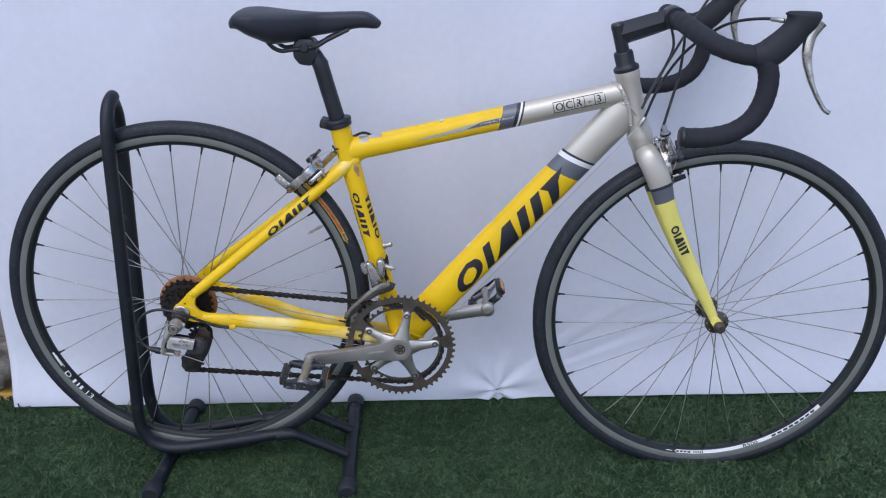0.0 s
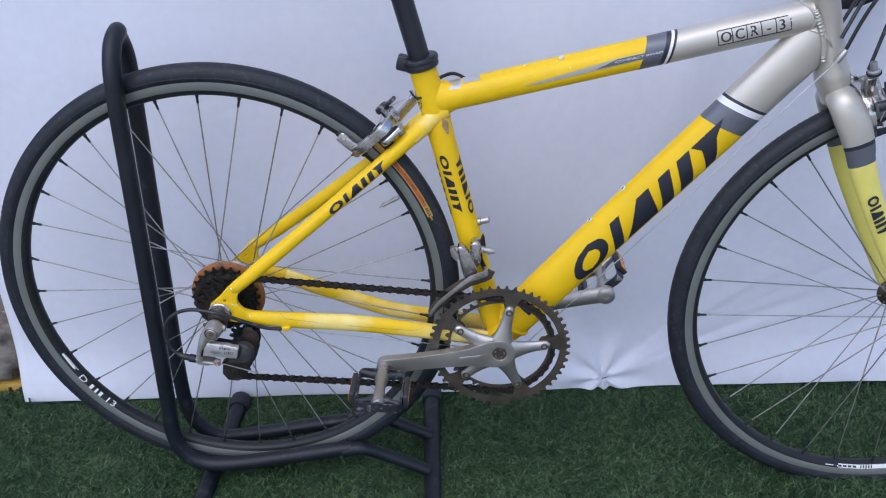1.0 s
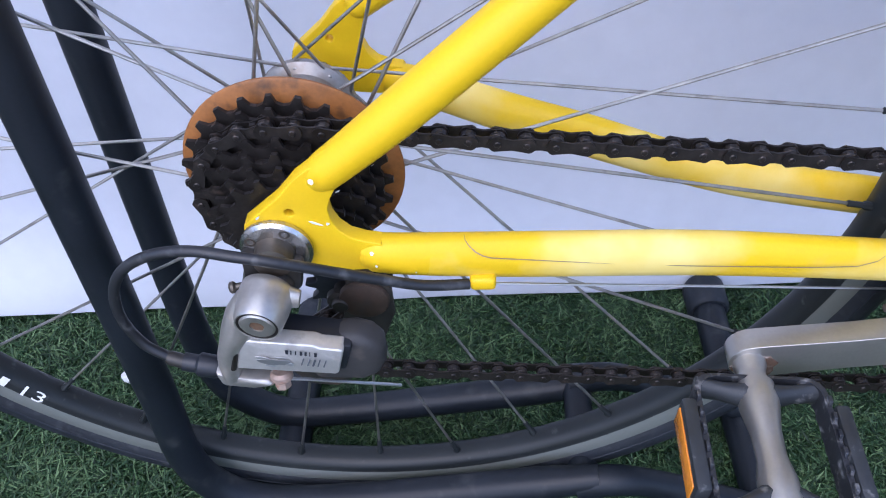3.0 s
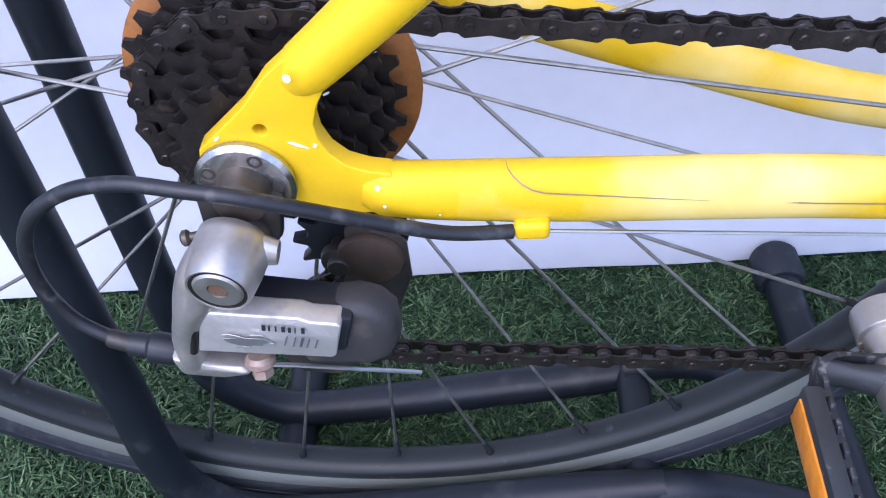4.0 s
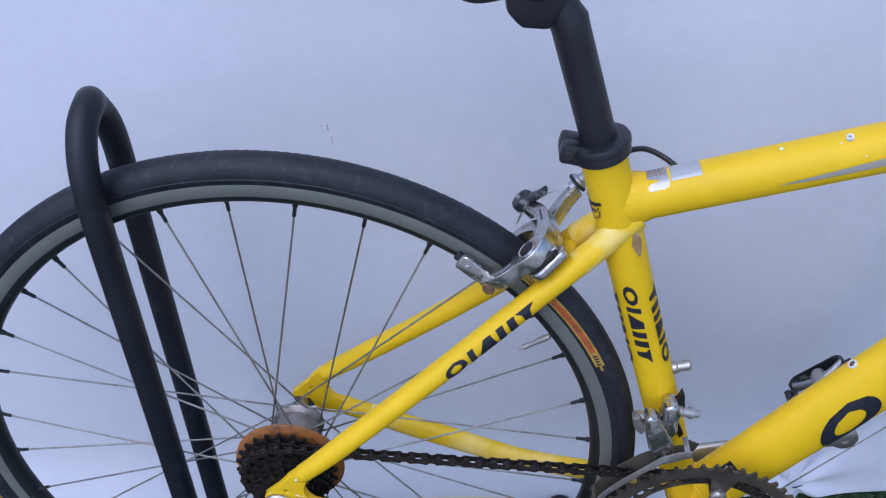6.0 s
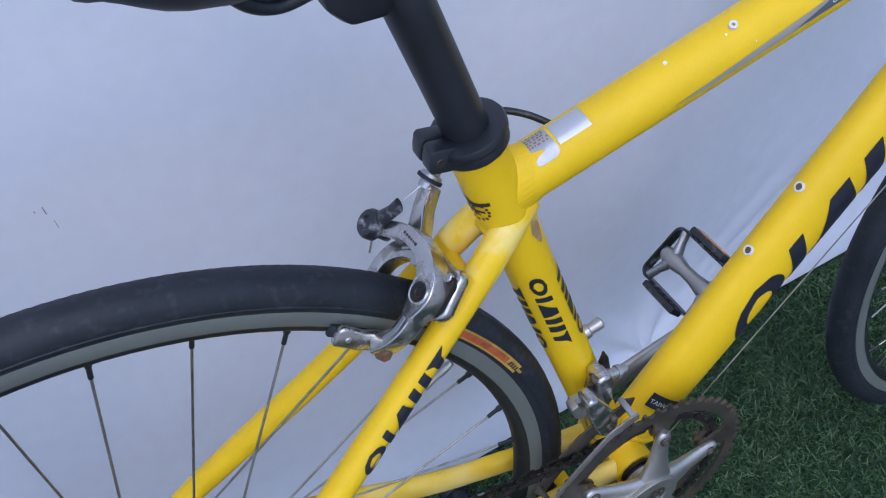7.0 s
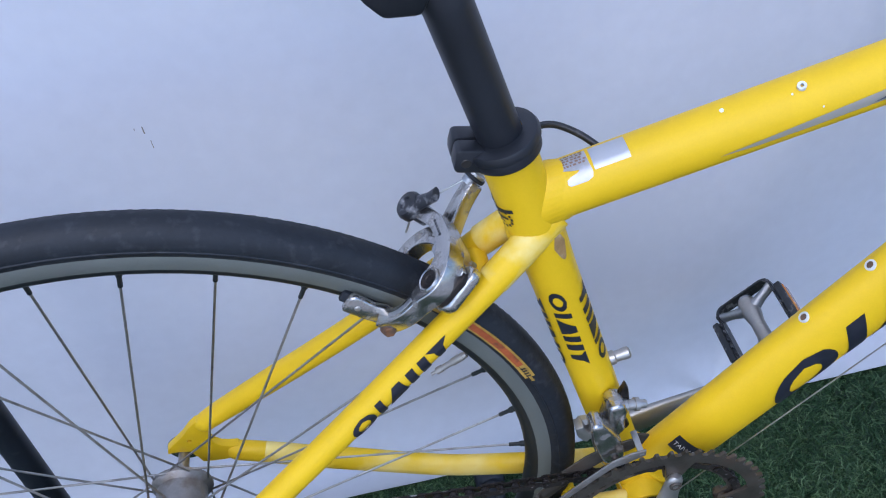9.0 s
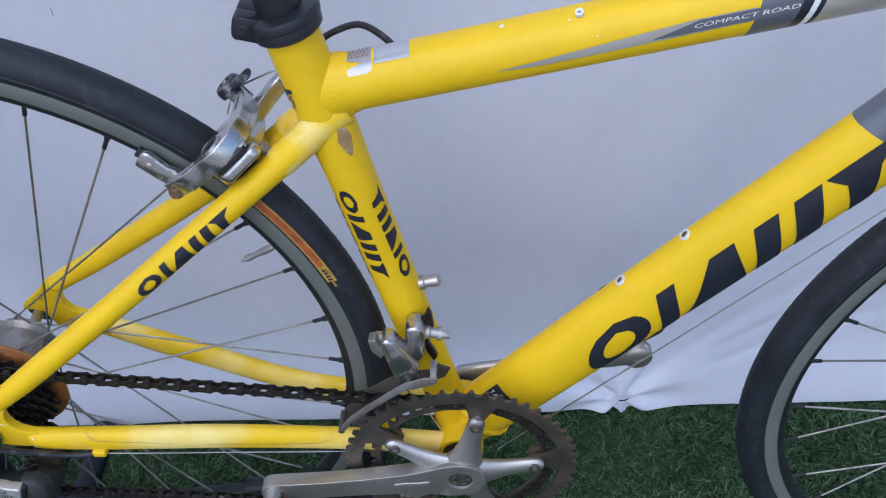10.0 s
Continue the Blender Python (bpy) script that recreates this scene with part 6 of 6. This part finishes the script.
def bars(clamp):
    hb = new("handlebar")
    hb.parent = bike
    turn = Matrix.Translation(clamp) @ Matrix.Rotation(STEER, 4, "Z")

    def put(name, bm, material, label="", parent=hb):
        bmesh.ops.transform(bm, matrix=turn, verts=bm.verts)
        return part(name, bm, material, parent, label, 50)

    for s in (-1, 1):
        bm = bmesh.new()
        line = [(0, s * 0.016, 0), (0.003, s * 0.07, -0.001), (0.014, s * 0.130, -0.010), (0.034, s * 0.174, -0.021), (0.062, s * 0.194, -0.029), (0.090, s * 0.200, -0.034), (0.102, s * 0.201, -0.050), (0.105, s * 0.202, -0.074), (0.099, s * 0.203, -0.104),
                (0.083, s * 0.204, -0.130), (0.055, s * 0.205, -0.147), (0.020, s * 0.206, -0.154), (-0.014, s * 0.207, -0.154)]
        pts = curve_points(line, 9)
        # tape laid in turns: each turn a little proud of the last
        rad = [0.0150 + 0.0007 * ((i % 4) / 3) for i in range(len(pts))]
        rad[:6] = [0.0128] * 6
        sweep(bm, pts, rad, 18)
        put("bar_tape", bm, TAPE, "black cork tape wound over the drop bar")
        bm = bmesh.new()
        lathe(bm, [(0, 0.004), (0.012, 0.004), (0.0158, 0.001), (0.0162, -0.003), (0.0145, -0.005), (0, -0.005)], (-0.016, s * 0.207, -0.153), (-1, 0, 0), 20)
        put("bar_plug", bm, BLACK_PLASTIC)
        # brake hood
        bm = bmesh.new()
        line = curve_points([(0.0800, s * 0.2, -0.0320), (0.1010, s * 0.2, -0.0275), (0.1235, s * 0.2, -0.0080), (0.1360, s * 0.2, 0.0080), (0.1425, s * 0.2, 0.0200), (0.1440, s * 0.2, 0.0275), (0.1442, s * 0.2, 0.0325)], 6)
        where = [0.0, 0.17, 0.34, 0.50, 0.67, 0.84, 1.0]
        sweep(bm, line, [(float(np.interp(i / (len(line) - 1), where, (0.0155, 0.0170, 0.0168, 0.0165, 0.0170, 0.0165, 0.0110))), float(np.interp(i / (len(line) - 1), where, (0.0165, 0.0225, 0.0205, 0.0195, 0.0245, 0.0268, 0.0225)))) for i in range(len(line))], 24, (0, 1, 0))
        h = put("brake_hood", bm, HOOD, "black rubber brake hood")
        bm = bmesh.new()
        lever = curve_points([(0.1690, s * 0.200, 0.0190), (0.1635, s * 0.200, 0.0100), (0.1572, s * 0.201, -0.0030), (0.1550, s * 0.203, -0.0230), (0.1570, s * 0.204, -0.0400), (0.1605, s * 0.206, -0.0530), (0.1655, s * 0.208, -0.0680), (0.1720, s * 0.210, -0.0820), (0.1830, s * 0.213, -0.1010), (0.1900, s * 0.215, -0.1090), (0.1955, s * 0.216, -0.1120)], 5)
        k = len(lever)
        sweep(bm, lever, [(0.0068 - 0.0014 * i / k, 0.0112 - 0.0076 * min(1, 1.5 * i / k)) for i in range(k)], 14, (0, 1, 0))
        put("brake_lever", bm, ALLOY, "polished alloy brake lever", h)
    # housings
    for name, line in (("shift_housing", [(0.116, -0.194, 0.019), (0.097, -0.172, 0.019), (0.068, -0.132, 0.010), (0.044, -0.100, -0.008), (0.010, -0.056, -0.050), (-0.020, -0.036, -0.105), (-0.040, -0.030, -0.162)]),
                       ("brake_housing", [(0.004, -0.070, -0.012), (0.012, -0.040, -0.040), (0.010, -0.034, -0.090), (0.000, -0.036, -0.135), (-0.012, -0.040, -0.185)]),
                       ("rear_housing", [(0.004, 0.050, -0.012), (0.010, 0.030, -0.050), (-0.006, 0.010, -0.085), (-0.030, -0.014, -0.120), (-0.046, -0.024, -0.150)]),
                       ("far_shift_housing", [(0.116, 0.194, 0.019), (0.095, 0.165, 0.014), (0.050, 0.100, -0.030), (0.006, 0.050, -0.085), (-0.020, 0.026, -0.120), (-0.042, 0.020, -0.162)])):
        bm = bmesh.new()
        sweep(bm, curve_points(line, 7), 0.0024, 10)
        put(name, bm, HOUSING)
    for y in (-1, 1):
        bm = bmesh.new()
        rod(bm, (0.1185, y * 0.1965, 0.0190), (0.1040, y * 0.1800, 0.0195), 0.0036, 12)
        put("housing_ferrule", bm, SATIN)
    bm = bmesh.new()
    lathe(bm, [(0, -0.008), (0.0036, -0.008), (0.0042, -0.004), (0.0042, 0.006), (0.0030, 0.009), (0, 0.009)], (0.8165, -0.0290, 0.345), (0.55, 0, 0.83), 14)
    part("cable_adjuster", bm, SATIN, bike)
    bm = bmesh.new()
    sweep(bm, [(0.812, -0.0290, 0.338), (0.430, -0.014, -0.100)], 0.0007, 6)
    part("shift_wire", bm, ZINC, bike)


def head_welds():
    for y in (-1, 1):
        bm = bmesh.new()
        pts = curve_points([(0.7790, y * 0.0186, 0.4000), (0.7870, y * 0.0196, 0.3840), (0.795, y * 0.0196, 0.3630), (0.800, y * 0.0192, 0.3370)], 9)
        sweep(bm, pts, [0.0032 * (1 + 0.32 * (k % 2)) for k in range(len(pts))], 8)
        part("weld_bead", bm, SILVER, bike)


head_welds()
bars(CLAMP)


# ---- decals and small marks ----
def marks():
    down = Skin(DOWN_A, DOWN_B, 0.0200, 0.0312)
    top = Skin(TOP_A, TOP_B, 0.0182, 0.0192)
    def word(skin, s, w, h, length, slant):
        for rows in emblem_rows(s, w, h, length, slant):
            bm = bmesh.new()
            skin.patch(bm, rows)
            part("decal", bm, INK, bike)
    word(down, 0.136, -0.0238, 0.0355, 0.292, 0.75)
    st = Skin(V(0.1662, -0.0425, 0.1468), V(0.2464, -0.0265, 0.2133), 0.0105, 0.0101)
    word(st, -0.004, -0.0075, 0.0125, 0.104, 0.3)
    tall = (SEAT_B - SEAT_A).length
    word(Skin(SEAT_B, SEAT_A, 0.0172, 0.0172), tall - 0.304, -0.0100, 0.0115, 0.090, 0.3)
    for turn in (-76, 54):
        word(Skin(SEAT_A, SEAT_B, 0.0172, 0.0172, radians(turn)), 0.206, -0.0055, 0.0110, 0.088, 0.3)
    fb = Skin(V(0.885, -0.038, 0.160), V(0.925, -0.041, 0.078), 0.0085, 0.0170)
    word(fb, 0.0, -0.006, 0.0115, 0.062, -0.2)
    # model badge in five cells
    bm = bmesh.new()
    s0, cell, lo, hi = 0.3700, 0.0178, -0.0068, 0.0110
    for k in range(6):
        s = s0 + cell * k
        top.patch(bm, [(lo, s - 0.0007, s + 0.0007), (hi, s - 0.0007, s + 0.0007)])
    for w in (lo, hi):
        top.patch(bm, [(w - 0.0007, s0, s0 + 5 * cell), (w + 0.0007, s0, s0 + 5 * cell)])
    part("badge_frame", bm, INK, bike)
    for k, ch in enumerate("OCR-3"):
        bm = bmesh.new()
        top.text(bm, ch, 0.0175, s0 + cell * k + (0.0026 if ch != "-" else 0.0055), lo + 0.0030)
        top.text(bm, ch, 0.0175, s0 + cell * k + (0.0033 if ch != "-" else 0.0062), lo + 0.0030, 0.0007)
        part("badge_letter", bm, INK, bike)
    bm = bmesh.new()
    top.patch(bm, [(-0.0045, 0.1450, 0.1800), (-0.0025, 0.1200, 0.2770), (0.0020, 0.1900, 0.2770), (0.0052, 0.2420, 0.2770)])
    part("swoosh", bm, SILVER, bike, "thin silver swoosh")
    bm = bmesh.new()
    top.patch(bm, [(-0.0022, 0.2150, 0.2980), (0.0046, 0.2450, 0.3040)], 0.0008)
    part("swoosh_shade", bm, GREY, bike)
    bm = bmesh.new()
    top.text(bm, "COMPACT ROAD", 0.0035, 0.2405, 0.0004, 0.0011, 0.0, 0.2, 2.2)
    part("small_lettering", bm, WHITE, bike, "small white lettering")
    bm = bmesh.new()
    top.patch(bm, [(0.0175, 0.0465, 0.0695), (0.0350, 0.0465, 0.0695)])
    part("foil_sticker", bm, FOIL, bike, "bright foil sticker")
    bm = bmesh.new()
    top.patch(bm, [(0.0125, 0.0295, 0.0405), (0.0140, 0.0280, 0.0440), (0.0165, 0.0285, 0.0450), (0.0180, 0.0310, 0.0450), (0.0192, 0.0360, 0.0450), (0.0205, 0.0375, 0.0448), (0.0215, 0.0330, 0.0447), (0.0230, 0.0280, 0.0446), (0.0245, 0.0275, 0.0445), (0.0350, 0.0270, 0.0445)])
    lab = part("paper_sticker", bm, STICKER, bike, "torn pale sticker with unreadable print")
    bm = bmesh.new()
    rng = random.Random(4)
    for r in range(5):
        s = 0.0290
        w = 0.0242 + 0.0022 * r
        while s < 0.0425:
            l = rng.uniform(0.0008, 0.0022)
            top.patch(bm, [(w, s, s + l), (w + 0.0014, s, s + l)], 0.0009)
            s += l + rng.uniform(0.0006, 0.0016)
    part("sticker_print", bm, BARE, lab)
    # paint chips and bosses
    for s, w, r in ((0.1290, 0.0260, 0.0016), (0.1700, 0.0200, 0.0008), (0.1850, 0.0070, 0.0007), (0.0800, -0.012, 0.0007)):
        bm = bmesh.new()
        top.patch(bm, [(w - r, s - r * 0.5, s + r * 0.4), (w, s - r, s + r), (w + r * 0.9, s - r * 0.3, s + r * 0.6)])
        part("paint_chip", bm, WHITE, bike)
    low_stay = Skin(V(0.030, -0.0675, -0.0090), V(0.060, -0.0660, -0.0135), 0.0086, 0.0094)
    high_stay = Skin(V(0.0408, -0.0655, 0.0478), V(0.0744, -0.061, 0.0748), 0.0098, 0.0092)
    for sk, s, w, r in ((low_stay, 0.0125, 0.0062, 0.0009), (low_stay, 0.0150, 0.0005, 0.0007), (low_stay, 0.0330, -0.0020, 0.0005), (high_stay, -0.0185, 0.0050, 0.0013), (high_stay, -0.0150, -0.0070, 0.0011), (high_stay, 0.0045, -0.0085, 0.0006)):
        bm = bmesh.new()
        sk.patch(bm, [(w - r, s - r * 0.4, s + r * 0.6), (w, s - r, s + r * 1.1), (w + r * 0.8, s - r * 0.5, s + r * 0.3)], 0.0009)
        part("paint_chip", bm, WHITE, bike)
    # long thin chips on the dropout's face and edge
    for x, z, l, h, lean in ((0.0210, 0.0122, 0.0034, 0.0006, -25), (0.0262, 0.0118, 0.0008, 0.0008, 0), (-0.0040, 0.0160, 0.0014, 0.0005, 40)):
        bm = bmesh.new()
        prism(bm, [(-l, -h * 0.4), (-l * 0.3, -h), (l * 0.5, -h * 0.6), (l, h * 0.2), (l * 0.3, h * 0.8), (-l * 0.6, h)], 0.0005, side_on(-0.0716, x, z) @ Matrix.Rotation(radians(lean), 4, "Z"))
        part("paint_chip", bm, LITTER, bike)
    for p, ax in ((V(0.473, -0.008, 0.3420), V(-0.22, -0.4, 0.88)),):
        bm = bmesh.new()
        lathe(bm, [(0.0012, 0.0006), (0.0028, 0.0006), (0.0028, -0.002), (0.0012, -0.002)], p, ax, 16, None, True)
        part("rivet", bm, LITTER, bike)
    dn = (DOWN_B - DOWN_A).normalized()
    upn = V(-dn.z, 0, dn.x)
    for s in (0.2210, 0.2850):
        p = DOWN_A + dn * s + upn * 0.0312
        bm = bmesh.new()
        lathe(bm, [(0.0029, 0.0012), (0.0041, 0.0012), (0.0046, 0.0004), (0.0046, -0.002), (0.0029, -0.002)], p, upn, 20, None, True)
        boss = part("bottle_boss", bm, LITTER, bike, "worn pale threaded boss")
        bm = bmesh.new()
        lathe(bm, [(0, 0.0004), (0.0030, 0.0004), (0.0030, -0.001), (0, -0.001)], p, upn, 16)
        part("boss_hole", bm, RUSTY, boss)
    # small black origin label
    bm = bmesh.new()
    down.patch(bm, [(-0.004, 0.0570, 0.0720), (0.0240, 0.0580, 0.0730)])
    ol = part("origin_label", bm, INK, bike, "small black label")
    bm = bmesh.new()
    down.text(bm, "TAIWAN", 0.0062, 0.0625, 0.0225, 0.0010, radians(-90))
    part("label_letters", bm, WHITE, ol)
    # worn spot and rear emblem on the seat tube
    sk = Skin(SEAT_A, SEAT_B, 0.0176, 0.0176)
    bm = bmesh.new()
    rows = []
    for k in range(9):
        f = k / 8
        rows.append((0.0060 + 0.0105 * f, 0.3430 - 0.0145 * math.sin(math.pi * f), 0.3430 + 0.0125 * math.sin(math.pi * f)))
    sk.patch(bm, rows)
    part("worn_spot", bm, TAN, bike, "worn bare metal spot")
    sk = Skin(SEAT_A, SEAT_B, 0.0181, 0.0181)
    bm = bmesh.new()
    rng = random.Random(8)
    for k in range(16):
        q = 2 * math.pi * k / 16
        s, w = 0.3785 + 0.0080 * math.cos(q), -0.0228 + 0.0098 * math.sin(q)
        sk.patch(bm, [(w - 0.0009, s - 0.0012, s + 0.0010), (w + 0.0009, s - 0.0010, s + 0.0012)])
    sk.patch(bm, [(-0.0345, 0.3880, 0.3925), (-0.0290, 0.3845, 0.3900), (-0.0225, 0.3825, 0.3870), (-0.0160, 0.3840, 0.3875), (-0.0100, 0.3850, 0.3880)])
    for w0, s0, w1, s1, thick in ((-0.0300, 0.3800, -0.0160, 0.3790, 0.0010), (-0.0228, 0.3850, -0.0228, 0.3745, 0.0012), (-0.0275, 0.3835, -0.0200, 0.3755, 0.0009), (-0.0190, 0.3840, -0.0262, 0.3765, 0.0009), (-0.0345, 0.3925, -0.0300, 0.3868, 0.0014), (-0.0285, 0.3905, -0.0250, 0.3850, 0.0012)):
        sk.patch(bm, [(w0 - 0.0008, s0 - thick, s0 + thick), (w1 + 0.0008, s1 - thick, s1 + thick)] if w1 > w0 + 0.002 else [(w1 - 0.0008, min(s0, s1), max(s0, s1)), (w1 + 0.0008, min(s0, s1), max(s0, s1))], 0.0007)
    part("emblem", bm, INK, bike, "small black round emblem")
    # clear guard on the chain stay: only its edge shows
    cs = Skin(V(0.060, -0.0660, -0.0135), V(0.260, -0.038, -0.0490), 0.0088, 0.0128)
    bm = bmesh.new()
    edge = [(0.0225, 0.0160), (0.0228, 0.0130), (0.0245, 0.0105), (0.0275, 0.0080), (0.0310, 0.0064), (0.0350, 0.0056), (0.0420, 0.0053), (0.080, 0.0040), (0.130, 0.0028), (0.190, 0.0024), (0.2150, 0.0030), (0.2250, 0.0055), (0.2310, 0.0095)]
    for (s0, w0), (s1, w1) in zip(edge, edge[1:]):
        f = 0.00022
        bm.faces.new([bm.verts.new(cs.at(s0, w0 - f, 0.0012)), bm.verts.new(cs.at(s1, w1 - f, 0.0012)), bm.verts.new(cs.at(s1 + f, w1 + f, 0.0012)), bm.verts.new(cs.at(s0 + f, w0 + f, 0.0012))])
    part("guard_edge", bm, BARE, bike, "thin edge of a clear guard film")
    # brake cable loop over the seat cluster
    bm = bmesh.new()
    sweep(bm, curve_points([(0.2900, 0.0457, 0.2850), (0.300, 0.047, 0.2915), (0.314, 0.050, 0.299), (0.332, 0.044, 0.307), (0.348, 0.034, 0.304), (0.362, 0.022, 0.296)], 6), 0.0024, 10)
    part("rear_brake_housing", bm, HOUSING, bike)


marks()
